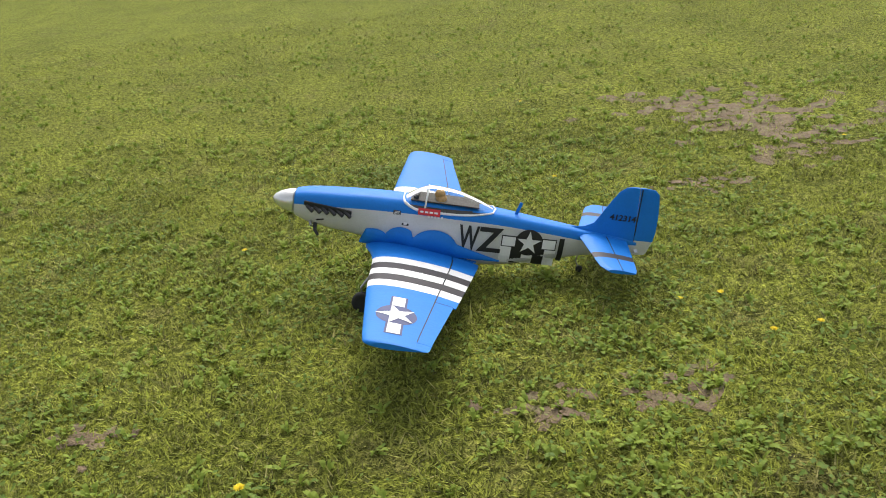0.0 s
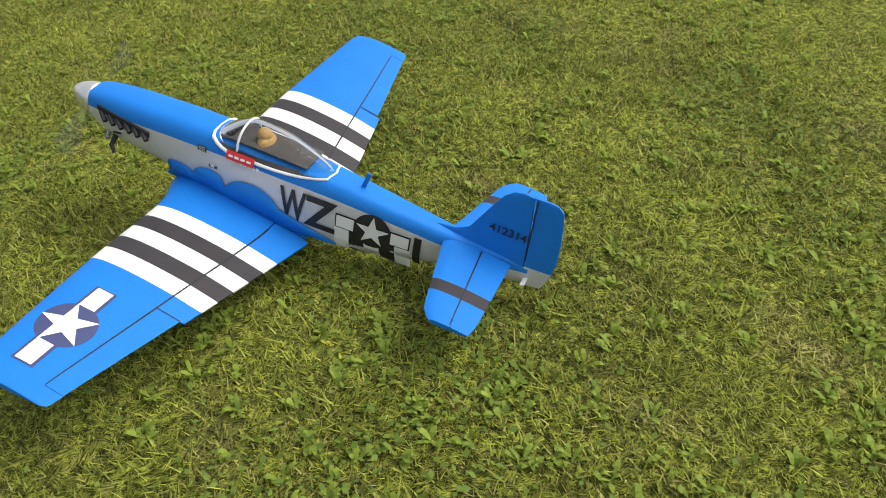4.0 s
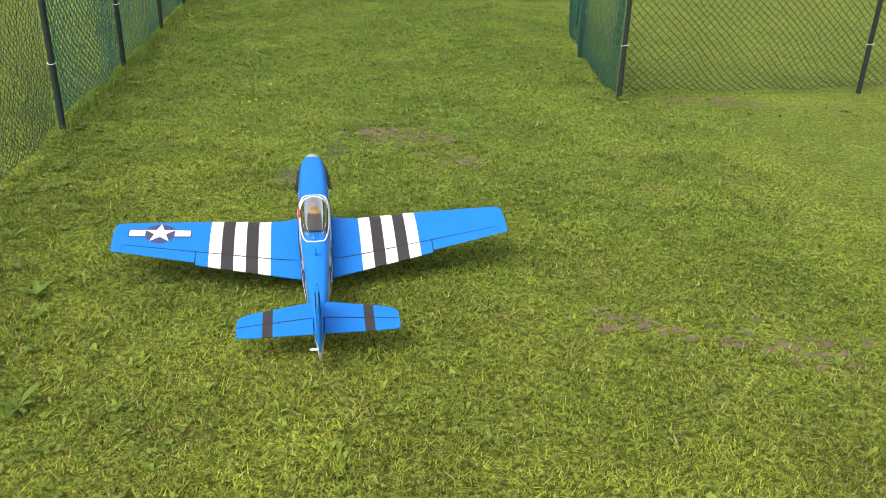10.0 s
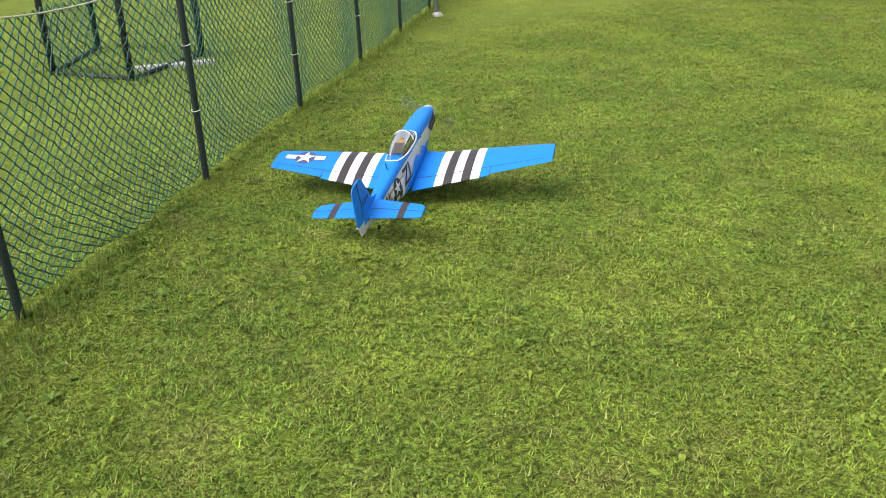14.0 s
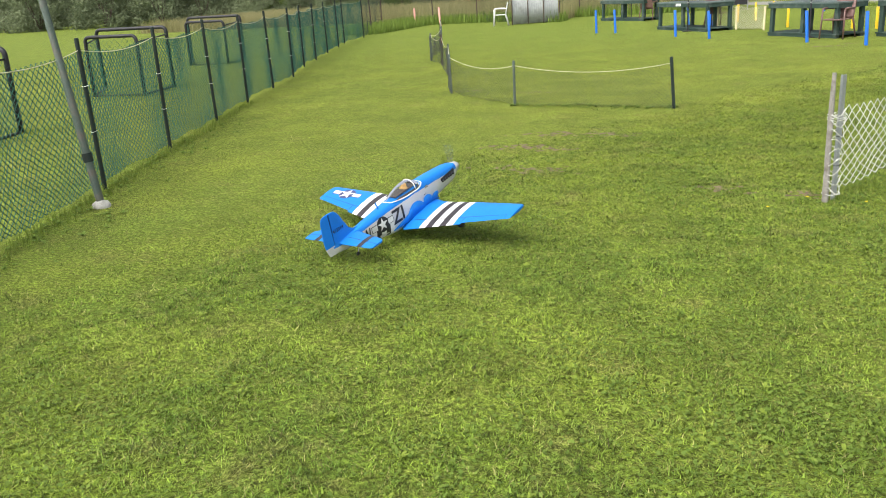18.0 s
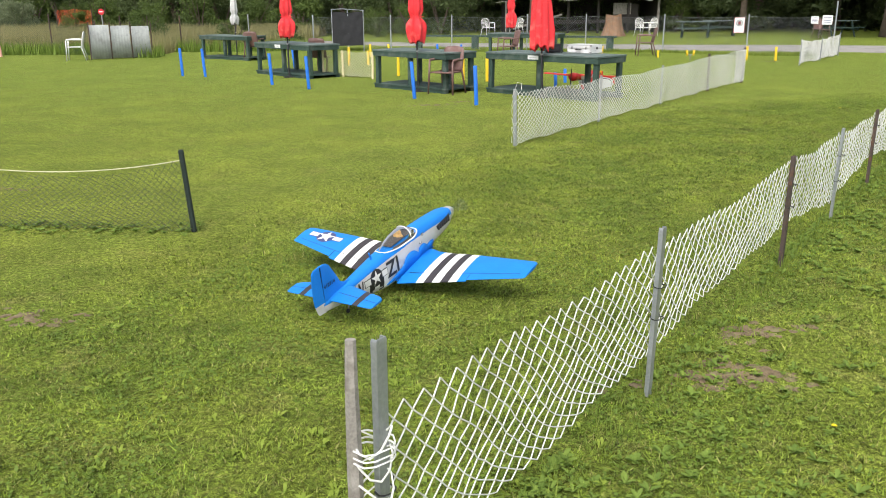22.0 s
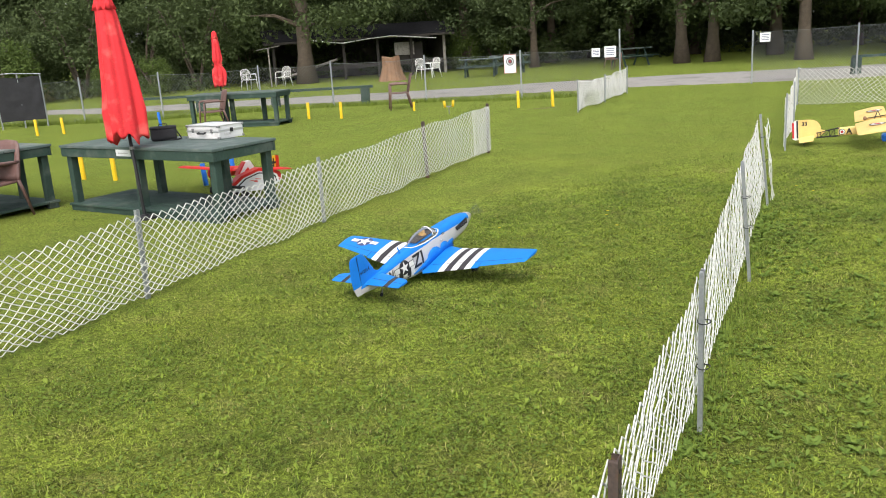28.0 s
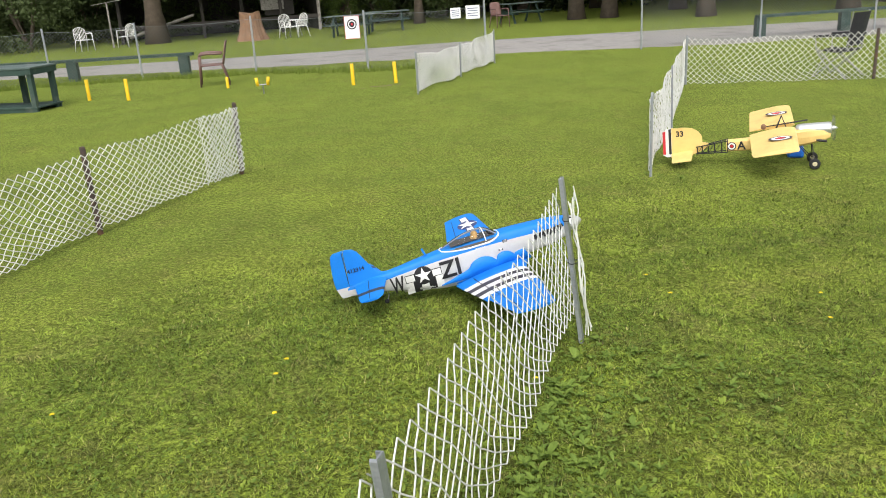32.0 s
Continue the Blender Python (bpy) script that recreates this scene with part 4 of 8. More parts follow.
def net_strands(bays, cw, ch, wobble, seed, bulge=0.05, shear=0.0):
    """Diamond netting hung between stations (x, y, bottom, top, lean of the top in x and y) with a sag of the top and a rise of the bottom."""
    ps, qs = [], []
    for bi, (a, b, sag, rise) in enumerate(bays):
        a, b = np.array((*a, 0, 0)[:6], float), np.array((*b, 0, 0)[:6], float)
        along = b[:2] - a[:2]
        length = np.hypot(*along)
        nrm = np.array([-along[1], along[0]]) / length
        cols = max(2, int(round(length / cw * 2)))
        tall = max(a[3] - a[2], b[3] - b[2])
        rows = max(2, int(round(tall / ch * 2)))
        i, j = np.meshgrid(np.arange(cols + 1), np.arange(rows + 1), indexing="ij")
        f, g = i / cols, j / rows
        g2 = g ** 1.12
        f2 = f + 0.012 * np.sin(9.0 * g + seed + bi) * np.sin(np.pi * f) + shear * np.sin(2 * np.pi * f) * (g - 0.5)
        low = a[2] + (b[2] - a[2]) * f2 + rise * 4 * f * (1 - f) + 0.012 * np.sin(f * 17 + seed + bi)
        top = a[3] + (b[3] - a[3]) * f2 - sag * 4 * f * (1 - f) + 0.012 * np.sin(f * 11 + 2 * seed + bi)
        z = low + (top - low) * g2
        out = bulge * np.sin(np.pi * f) * np.sin(2.2 * g + seed * 1.3 + bi) * np.sin(2.7 * f * length + bi + seed)
        x = a[0] + along[0] * f2 + nrm[0] * out + (a[4] + (b[4] - a[4]) * f2) * g
        y = a[1] + along[1] * f2 + nrm[1] * out + (a[5] + (b[5] - a[5]) * f2) * g
        rng = np.random.default_rng(seed * 100 + bi)
        pts = np.stack([x, y, z], -1) + rng.normal(0, wobble, x.shape + (3,))
        odd = (i + j) % 2 == 0
        for di in (1, -1):
            if di == 1:
                s, e, k = pts[:-1, :-1], pts[1:, 1:], odd[:-1, :-1]
            else:
                s, e, k = pts[1:, :-1], pts[:-1, 1:], odd[1:, :-1]
            ps.append(s[k])
            qs.append(e[k])
    return np.concatenate(ps), np.concatenate(qs)


def channel_post(h, mat, parent, m, web=0.040, flange=0.020, holes=False, label=""):
    """Folded steel post with two flanges, a chamfered top and, if asked, a row of bolt holes."""
    t = 0.004
    prof = [(-web / 2, 0), (web / 2, 0), (web / 2, flange), (web / 2 - t, flange), (web / 2 - t, t), (-web / 2 + t, t), (-web / 2 + t, flange), (-web / 2, flange)]
    vs = [m @ Vector((x, y, z)) for z in (-0.12, h - 0.006) for x, y in prof] + [m @ Vector((x * 0.9, y * 0.9 + 0.001, h)) for x, y in prof]
    k = len(prof)
    fs = [(r * k + i, r * k + (i + 1) % k, (r + 1) * k + (i + 1) % k, (r + 1) * k + i) for r in (0, 1) for i in range(k)]
    fs.append(tuple(range(2 * k, 3 * k)))
    ob = mesh_object("post", vs, fs, mat, parent, label)
    if holes:
        for c in np.arange(0.08, h - 0.02, 0.055):
            hv = [m @ Vector((0.007 * math.cos(a), dy, c + 0.007 * math.sin(a))) for dy in (-0.002, 0.001) for a in (math.pi * q / 4 for q in range(8))]
            mesh_object("bolt_hole", hv, [tuple(range(8))] + [(q, (q + 1) % 8, 8 + (q + 1) % 8, 8 + q) for q in range(8)], BLACK, ob)
    return ob


def round_post(h, r, mat, parent, m, label=""):
    bm = bmesh.new()
    tube(bm, [m @ Vector((0, 0, z)) for z in (-0.12, 0.0, h * 0.5, h - 0.01, h)], [r, r, r * 0.97, r * 0.96, r * 0.7], 12)
    return part("post", bm, mat, parent, label, smooth=False)


def tie_ring(m, r, z, parent, mat=None, tail=0.03):
    bm = bmesh.new()
    n = 10
    pts = [m @ Vector((r * math.cos(2 * math.pi * k / n), r * math.sin(2 * math.pi * k / n), z + 0.004 * math.sin(k))) for k in range(n + 1)]
    tube(bm, pts, 0.0028, 4)
    tube(bm, [pts[0], m @ Vector((r + tail * 0.6, 0.01, z + tail * 0.5))], 0.0022, 4)
    return part("cable_tie", bm, mat or TIE, parent)


def rope_line(pts, sag, r, mat, parent, name="rope", sides=5):
    line = []
    for (a, b) in zip(pts, pts[1:]):
        a, b = Vector(a), Vector(b)
        for k in range(12):
            f = k / 12
            line.append(a.lerp(b, f) - Vector((0, 0, sag * 4 * f * (1 - f))))
    line.append(Vector(pts[-1]))
    return part(name, rod(line, r, sides), mat, parent, smooth=True)


RNG = random.Random(11)


def fence(name, label, stations, net_mat, cw, ch, r, group="", sag=0.03, rise=0.0, rope=None, rope_sag=0.05, side=0.03, wobble=0.003,
          seed=1, bulge=0.05, ties=0, shear=0.0, net_label="", lean=1.2, tie_mat=None, coarse_from=99, coarse=1.0, far_r=None):
    """stations: (x, y, post height, post kind, net bottom, net top)."""
    th = thing(name, label, "fence", group)
    side_at = []
    tops = []
    for i, st in enumerate(stations):
        a, b = stations[max(i - 1, 0)], stations[min(i + 1, len(stations) - 1)]
        d = Vector((b[0] - a[0], b[1] - a[1], 0)).normalized()
        side_at.append(Vector((-d.y, d.x, 0)) * side)
        x, y, h, kind = st[:4]
        tip_x, tip_y = st[6:8] if len(st) > 6 else (RNG.uniform(-lean, lean) * 0.012, RNG.uniform(-lean, lean) * 0.012)
        z = hump(x, y)
        m = Matrix.Translation((x, y, z)) @ Vector((0, 0, 1)).rotation_difference(Vector((tip_x, tip_y, h))).to_matrix().to_4x4() @ Matrix.Rotation(math.atan2(d.y, d.x), 4, "Z")
        tops.append(m @ Vector((0, 0, st[5] + 0.01)))
        if kind == "galv":
            channel_post(h, GALV, th, m, label="galvanised steel channel post")
        elif kind == "brown":
            channel_post(h, POSTBROWN, th, m, 0.042, 0.025, True, "rusty brown perforated post")
        elif kind == "green":
            round_post(h, 0.0215, POSTGREEN, th, m)
        elif kind == "dark":
            round_post(h, 0.024, POSTBROWN, th, m, "dark brown steel post")
        elif kind == "slim":
            round_post(h, 0.014, POSTBROWN, th, m, "thin rusty brown steel post")
        elif kind == "grey":
            round_post(h, 0.019, GREYGREEN, th, m, "dull grey-green steel post")
        elif kind == "pipe":
            round_post(h, 0.024, GALV, th, m, "galvanised pipe post")
        elif kind == "cream":
            part("post", beam((0.05, 0.03, h + 0.1), m @ Matrix.Translation((0, 0, h / 2 - 0.05)), 0.004), CREAM, th, "cream wooden post")
        if kind != "none":
            for k in range(ties):
                tie_ring(m, 0.028, st[4] + (st[5] - st[4]) * (0.36 + 0.34 * k + RNG.uniform(-.05, .05)), th, tie_mat)
    near, far = [], []
    for i in range(len(stations) - 1):
        a, b = stations[i], stations[i + 1]
        bay = ((a[0] + side_at[i].x, a[1] + side_at[i].y, a[4], a[5], *a[6:8]), (b[0] + side_at[i].x, b[1] + side_at[i].y, b[4], b[5], *b[6:8]), sag, rise)
        (far if i >= coarse_from else near).append(bay)
    s, e = net_strands(near, cw, ch, wobble, seed, bulge, shear) if near else (np.zeros((0, 3)), np.zeros((0, 3)))
    if len(s):
        prisms("netting", s, e, r, net_mat, th, net_label)
    if far:
        s, e = net_strands(far, cw * coarse, ch * coarse, wobble, seed + 5, bulge, shear)
        prisms("netting", s, e, far_r or r, net_mat, th, net_label)
    if rope:
        rope_line(tops, rope_sag, 0.0042, rope, th)
    return th


CREAM = material("cream_paint", (0.62, 0.55, 0.34), 0.7, vary=0.12, scale=9)
GREYWOOD = material("weathered_grey_wood", (0.27, 0.25, 0.225), 0.9, vary=0.35, scale=14, bump=0.6, bscale=40, dirt=(0.15, 0.13, 0.11), dscale=12)
CONCRETE = material("pale_concrete", (0.42, 0.41, 0.37), 0.95, vary=0.25, scale=10, bump=0.6, bscale=40)
GREYGREEN = material("grey_green_paint", (0.085, 0.115, 0.095), 0.6, vary=0.25, scale=8, dirt=(0.13, 0.12, 0.10), dscale=8)

G2, B2 = 0.05, 1.30
fence("wire_fence", "sagging dark wire fence with frayed edge on rusty brown posts",
      [(-.34, -11.45, 1.34, "slim", .06, 1.26), (-1.0, -9.97, 1.40, "slim", .05, 1.28), (-1.72, -8.08, 1.36, "none", .05, 1.29)],
      NETDARK, .052, .054, .0021, sag=0.03, bulge=0.05, seed=3, ties=2, wobble=0.004)
LEFT = [(-1.77, -8.0), (-2.55, -6.08), (-3.22, -4.32), (-3.99, -2.49), (-4.79, -.55), (-5.56, 1.35), (-6.35, 3.3), (-7.17, 5.24), (-7.95, 7.2),
        (-8.66, 9.0), (-9.4, 10.9), (-10.05, 12.67), (-11.1, 14.85), (-11.8, 16.6), (-12.7, 18.8), (-13.5, 20.9), (-14.1, 22.4), (-14.82, 25.2)]
fence("green_net_fence", "long sagging green plastic net fence on dark green posts",
      [(x, y, 1.42 + 0.16 * (i == 17), "green", G2, B2) for i, (x, y) in enumerate(LEFT)],
      NETGREEN, .074, .068, .0040, sag=0.045, rise=0.0, rope=ROPE, rope_sag=0.07, seed=1, bulge=0.06, ties=2, coarse_from=6, far_r=.0048, shear=0.012)
fence("corner_fence", "dark wire fence corner on blackened steel posts", [(1.89, -5.71, 1.32, "green", .05, 1.24), (3.96, -4.73, 1.34, "green", .05, 1.25), (5.5, -4.0, 1.32, "green", .05, 1.24),
      (7.4, -3.1, 1.32, "green", .05, 1.24)], NETDARK, .070, .066, .0030, sag=0.02, seed=4, ties=2)
fence("green_net_fence", "short green plastic net fence running from the corner",
      [(1.89, -5.71, 1.3, "none", .04, 1.26), (1.41, -4.0, 1.36, "green", .04, 1.27), (1.19, -2.02, 1.40, "green", .04, 1.28)],
      NETGREEN, .056, .052, .0036, sag=0.03, rope=ROPE, seed=7, bulge=0.10, ties=1)
fence("orange_net_fence", "torn orange plastic safety net on a leaning brown post",
      [(3.26, -10.16, 1.0, "none", .04, .95), (3.8, -10.69, 1.05, "brown", .03, .98), (4.18, -11.24, 1.05, "brown", .03, .97), (5.5, -12.8, 1.1, "brown", .03, .98)],
      NETORANGE, .045, .040, .0064, sag=0.04, seed=8, bulge=0.06, ties=1)
lean_post = thing("leaning_post", "rusty brown steel post leaning beside orange netting", "post")
channel_post(1.22, POSTBROWN, lean_post, Matrix.Translation((3.26, -10.16, 0)) @ Matrix.Rotation(radians(9), 4, "Y") @ Matrix.Rotation(radians(-60), 4, "Z"), 0.028, 0.018, False)

fence("white_net_fence", "sagging white plastic diamond net on mixed steel posts",
      [(.05, 3.86, .91, "galv", .06, .70), (1.17, 5.31, .79, "galv", .19, .69), (2.56, 7.18, .75, "brown", .26, .71), (3.48, 8.40, .74, "galv", .13, .69),
       (4.43, 9.65, .72, "brown", .26, .68), (5.41, 10.94, .74, "galv", .12, .69), (6.83, 12.78, .83, "galv", .20, .78, -.066, .022), (8.22, 14.66, .85, "galv", .22, .82, -.08, .04)],
      NETWHITE, .086, .086, .0030, group="white net fences", sag=0.03, rise=0.02, seed=2, bulge=0.012, wobble=0.0022, shear=0.008, side=0.035, tie_mat=BLACK, ties=2)
old_post = thing("wooden_post", "split grey wooden post wired to a steel one", "post")
bm = bmesh.new()
tube(bm, [Vector((-.015 + 0.006 * math.sin(6 * q), 3.80 + 0.006 * math.cos(4 * q), .93 * q / 8 - 0.1 * (q == 0))) for q in range(9)],
     [.024, .023, .021, .022, .020, .021, .019, .017, .014], 7)
part("trunk", bm, GREYWOOD, old_post)
for z in (.60, .615, .635, .06):
    part("wire", rod([(.02 + .062 * math.cos(k * math.pi / 7), 3.83 + .062 * math.sin(k * math.pi / 7), z + .004 * math.sin(k * 1.7)) for k in range(15)], .0026, 4), TIE, old_post)
tuck = thing("net_end", "white net end looped round the first post", "net")
for k in range(9):
    part("strand", rod([(.02 + .055 * math.cos(a), 3.83 + .058 * math.sin(a), .09 + .07 * k + .03 * math.sin(2 * a + k)) for a in (math.pi * q / 6 for q in range(13))], .003, 4), NETWHITE, tuck)
fence("white_net_fence", "white plastic diamond net fence wrapped round its end post",
      [(1.29, 12.13, .70, "pipe", .03, .67), (2.76, 14.16, .67, "galv", .04, .63), (4.24, 16.20, .66, "galv", .04, .63), (5.74, 18.28, .72, "dark", .05, .68),
       (7.03, 19.95, .74, "dark", .05, .71)],
      NETWHITE, .089, .062, .0042, group="white net fences", sag=0.02, seed=5, bulge=0.04, side=-0.035, ties=1)
fence("white_net_fence", "doubled end of white net folded back from its last post", [(6.62, 19.42, .7, "none", .05, .70), (7.03, 19.95, .7, "none", .05, .71)],
      NETWHITE, .07, .062, .0046, group="white net fences", sag=0.01, seed=25, bulge=0.03, side=-0.05)
wrap = []
for k in range(6):
    z = .08 + .11 * k
    wrap += [[(1.29 + .045 * math.cos(a), 12.13 + .045 * math.sin(a), z + .05 * math.sin(2 * a + k)) for a in (math.pi * q / 6 for q in range(13))]]
roll = thing("net_end", "end of white plastic net wrapped round a pipe post", "net")
for w in wrap:
    part("strand", rod(w, .0026, 4), NETWHITE, roll)
hang = thing("net_end", "frayed bunched end of white net on last post", "net")
for k in range(6):
    ox, oy = RNG.uniform(-.02, .005), RNG.uniform(-.02, .005)
    part("strand", rod([(8.22 + ox * (1 - .3 * q) - .075 * q / 6 + .012 * math.sin(q * 1.9 + k), 14.60 + oy + .03 * q / 6 + .012 * math.cos(q * 1.6 + 2 * k), .10 + .02 * (k % 5) + (.64 + .008 * k) * q / 6) for q in range(7)], .003, 4), NETWHITE, hang)
part("strand", rod([(1.29, 12.17, .70), (1.31, 12.15, .77), (1.36, 12.10, .76), (1.35, 12.08, .68)], .0026, 4), NETWHITE, roll)
fence("white_net_fence", "short slack white net fence by the gate",
      [(10.39, 24.67, .70, "galv", .03, .67), (11.8, 26.5, .66, "galv", .05, .60), (13.27, 28.43, .72, "galv", .05, .68)],
      NETWHITE, .062, .070, .0068, group="white net fences", sag=0.05, seed=6, bulge=0.10, shear=0.05)
fence("white_net_fence", "white net fence bunched on posts beside yellow model plane",
      [(10.44, 17.6, .75, "galv", .05, .70), (11.76, 19.29, .75, "galv", .05, .72), (14.16, 22.59, .74, "galv", .00, .71), (16.45, 21.17, .74, "dark", .00, .70), (19.2, 19.4, .74, "dark", .00, .70)],
      NETWHITE, .066, .068, .0036, group="white net fences", sag=0.03, seed=9, bulge=0.03, coarse_from=2, coarse=1.4, far_r=.0044)
fence("rope_fence", "low grey wire net with a slack yellow rope",
      [(-1.65, 8.26, .65, "green", .02, .56, -.045, 0), (-3.85, 8.52, .62, "grey", .02, .54), (-5.35, 9.9, .62, "grey", .02, .56), (-6.2, 12.0, .62, "grey", .02, .58), (-7.37, 14.5, .64, "dark", .02, .58),
       (-8.05, 15.5, .62, "grey", .02, .58), (-9.0, 18.5, .62, "grey", .02, .58), (-10.7, 22.65, .62, "grey", .02, .58)],
      NETGREY, .056, .054, .0016, sag=0.12, rope=ROPE, rope_sag=0.10, seed=10, bulge=0.03)
fence("cream_net_fence", "small cream net fence between green stands", [(-2.27, 22.65, .67, "cream", .03, .64), (-1.75, 22.25, .62, "cream", .03, .62), (-1.02, 21.75, .62, "cream", .03, .62)],
      material("cream_net", (0.72, 0.68, 0.54), 0.6, vary=0.1), .085, .068, .0055, seed=12)

# tall leaning grey-green pole on a concrete foot
pole = thing("steel_pole", "tall leaning grey-green steel pole in a concrete foot", "pole")
tl = Vector((-.30, -.02, 2.6))
p0 = Vector((-5.85, 2.73, 0))
part("shaft", rod([p0 + Vector((0, 0, -.1)), p0, p0 + tl * .4, p0 + tl * .42, p0 + tl * .98, p0 + tl], [.034, .034, .033, .030, .030, .024], 14), GREYGREEN, pole, smooth=True)
part("clamp", rod([p0 + tl * .155, p0 + tl * .185], .043, 14), POSTGREEN, pole)
foot = bmesh.new()
bmesh.ops.create_icosphere(foot, subdivisions=3, radius=1.0, matrix=Matrix.Translation(p0) @ Matrix.Diagonal((.085, .075, .065, 1)))
for v in foot.verts:
    v.co += Vector((.012, .012, .008)) * noise.noise(v.co * 30)
part("concrete_foot", foot, CONCRETE, pole)


def goal(x, y):
    """Small training goal: a wide front arch and a narrower back arch of padded tube, with a thin net between."""
    g = thing("football_goal", "small goal with black padded frame and green net", "goal", "goals behind the fence")
    a = Vector((x, y, 0))
    d, back = Vector((-.99, -.10, 0)), Vector((-.30, .95, 0))
    z = Vector((0, 0, 1))
    b, A = a + d * 1.15, a + back * 1.45
    B = A + d * 1.70

    def arch(p, q, top, r, name):
        rr = .10
        pts = [p, p + z * (top - rr)]
        for k in range(1, 5):
            t = k * math.pi / 10
            pts.append(p + d * rr * (1 - math.cos(t)) + z * (top - rr + rr * math.sin(t)))
        for k in range(5, 0, -1):
            t = k * math.pi / 10
            pts.append(q - d * rr * (1 - math.cos(t)) + z * (top - rr + rr * math.sin(t)))
        pts += [q + z * (top - rr), q]
        part(name, rod(pts, r, 10), BLACK, g, smooth=True)
    arch(a, b, 1.13, .034, "back_frame")
    arch(A, B, 1.21, .037, "front_frame")
    for p, q in ((a, A), (b, B)):
        part("ground_bar", rod([p + z * .02, q + z * .02], .025, 8), BLACK, g, smooth=True)
        part("top_bar", rod([p + z * 1.0, q + z * 1.06], .014, 8), BLACK, g, smooth=True)
    part("ground_bar", rod([a + z * .02, b + z * .02], .025, 8), BLACK, g, smooth=True)
    # pale lashing wound round the padding
    for base in (a, b, A):
        wind = [base + Vector((.041 * math.cos(t), .041 * math.sin(t), .05 + t * .016)) for t in (k * .5 for k in range(118))]
        part("lashing", rod(wind, .004, 4), NETGREY, g)
    s, e = net_strands([((a.x, a.y, .03, 1.10), (b.x, b.y, .03, 1.10), .02, 0), ((a.x, a.y, .03, 1.05), (A.x, A.y, .03, 1.10), .02, 0),
                        ((b.x, b.y, .03, 1.05), (B.x, B.y, .03, 1.10), .02, 0)], .11, .11, .003, 21)
    prisms("net", s, e, .0024, NETGREEN, g)
    return g


GOALS = [(-6.43, -2.30), (-10.1, 4.69), (-11.7, 10.0), (-14.2, 16.1)]
for gx0, gy0 in GOALS:
    goal(gx0, gy0)
strip = bmesh.new()
box(strip, (.14, .85, .05), Matrix.Translation((-6.62, -1.55, .01)) @ Matrix.Rotation(radians(-38), 4, "Z"), .008)
tagged(part("kerb_stone", strip, CONCRETE, None), "pale concrete edging strip lying by the goal", "edging")

# ---- stands, umbrellas, chairs ----
CASEWHITE = material("white_case_panel", (0.72, 0.73, 0.73), 0.4, vary=0.06, scale=9, dirt=(0.60, 0.60, 0.60), dscale=5)
BAGBLACK = material("black_nylon", (0.018, 0.018, 0.022), 0.75, vary=0.3, scale=12, bump=0.3, bscale=120)
PAPER = material("white_laminated_paper", (0.78, 0.79, 0.80), 0.35, vary=0.05, scale=9)


def along(front_left, dx, dy):
    return pose(front_left[0], front_left[1], 0, 0, 0, math.degrees(math.atan2(dy, dx)))


def stand(m, length, depth, label, legs, name="work_stand", top=.78, sign=0.5):
    """Green timber stand: plank top with an apron, square legs and a low platform of boards."""
    s = thing(name, label, "stand", "green stands", m=m)
    n = max(4, int(round(depth / .145)))
    w = depth / n
    for k in range(n):
        part("top_board", beam((length, w - .005, .03), Matrix.Translation((length / 2, w * (k + .5), top - .015 + .002 * RNG.random())), .004), GREENTOP, s, "worn grey-green board")
    part("front_apron", beam((length - .02, .035, .10), Matrix.Translation((length / 2, .03, top - .082))), GREENWOOD, s)
    part("back_apron", beam((length - .02, .035, .10), Matrix.Translation((length / 2, depth - .03, top - .082))), GREENWOOD, s)
    for x in (.03, length - .03):
        part("side_apron", beam((.035, depth - .10, .10), Matrix.Translation((x, depth / 2, top - .082))), GREENWOOD, s)
    for fx, fy in legs:
        x, y = .09 + fx * (length - .18), .09 + fy * (depth - .18)
        part("leg", beam((.088, .088, top - .13), Matrix.Translation((x, y, (top - .13) / 2)) @ Matrix.Rotation(radians(RNG.uniform(-1.3, 1.3)), 4, "Y"), .006), GREENWOOD, s)
    for k in range(n):
        part("platform_board", beam((length - .03, w - .006, .028), Matrix.Translation((length / 2, w * (k + .5), .078 + .002 * RNG.random()))), GREENWOOD, s, "grey-green deck board")
    for y in (.04, depth - .04):
        part("platform_beam", beam((length - .06, .04, .064), Matrix.Translation((length / 2, y, .032))), GREENWOOD, s)
    if sign is not None:
        pl = part("name_plate", beam((.25, .006, .075), Matrix.Translation((length * sign, .007, top - .065)), .002), PAPER, s, "small white name plate")
        part("print", beam((.16, .003, .010), Matrix.Translation((length * sign, .0025, top - .068)), 0), GREYCLOTH, pl)
    return s


SIX = [(0, 0), (.48, .05), (1, 0), (.25, 1), (.72, 1), (1, 1)]
stand(along((1.38, 18.5), .70, -.714), 2.62, .92, "dark green wooden stand with case and bag on top", SIX, sign=.45)
stand(along((-.90, 19.72), .695, -.719), 2.15, .90, "dark green wooden stand with worn top beside armchair", SIX, sign=None)
stand(along((-4.10, 23.52), .66, -.75), 2.45, .90, "dark green wooden stand with white name plate", SIX, sign=.45)
stand(along((2.15, 28.45), .89, -.45), 2.3, .8, "dark green wooden stand near the gravel road", SIX, sign=None)
stand(along((-7.10, 29.8), .80, -.60), 2.3, .8, "dark green wooden stand before tall grass", SIX, sign=None, top=.74)


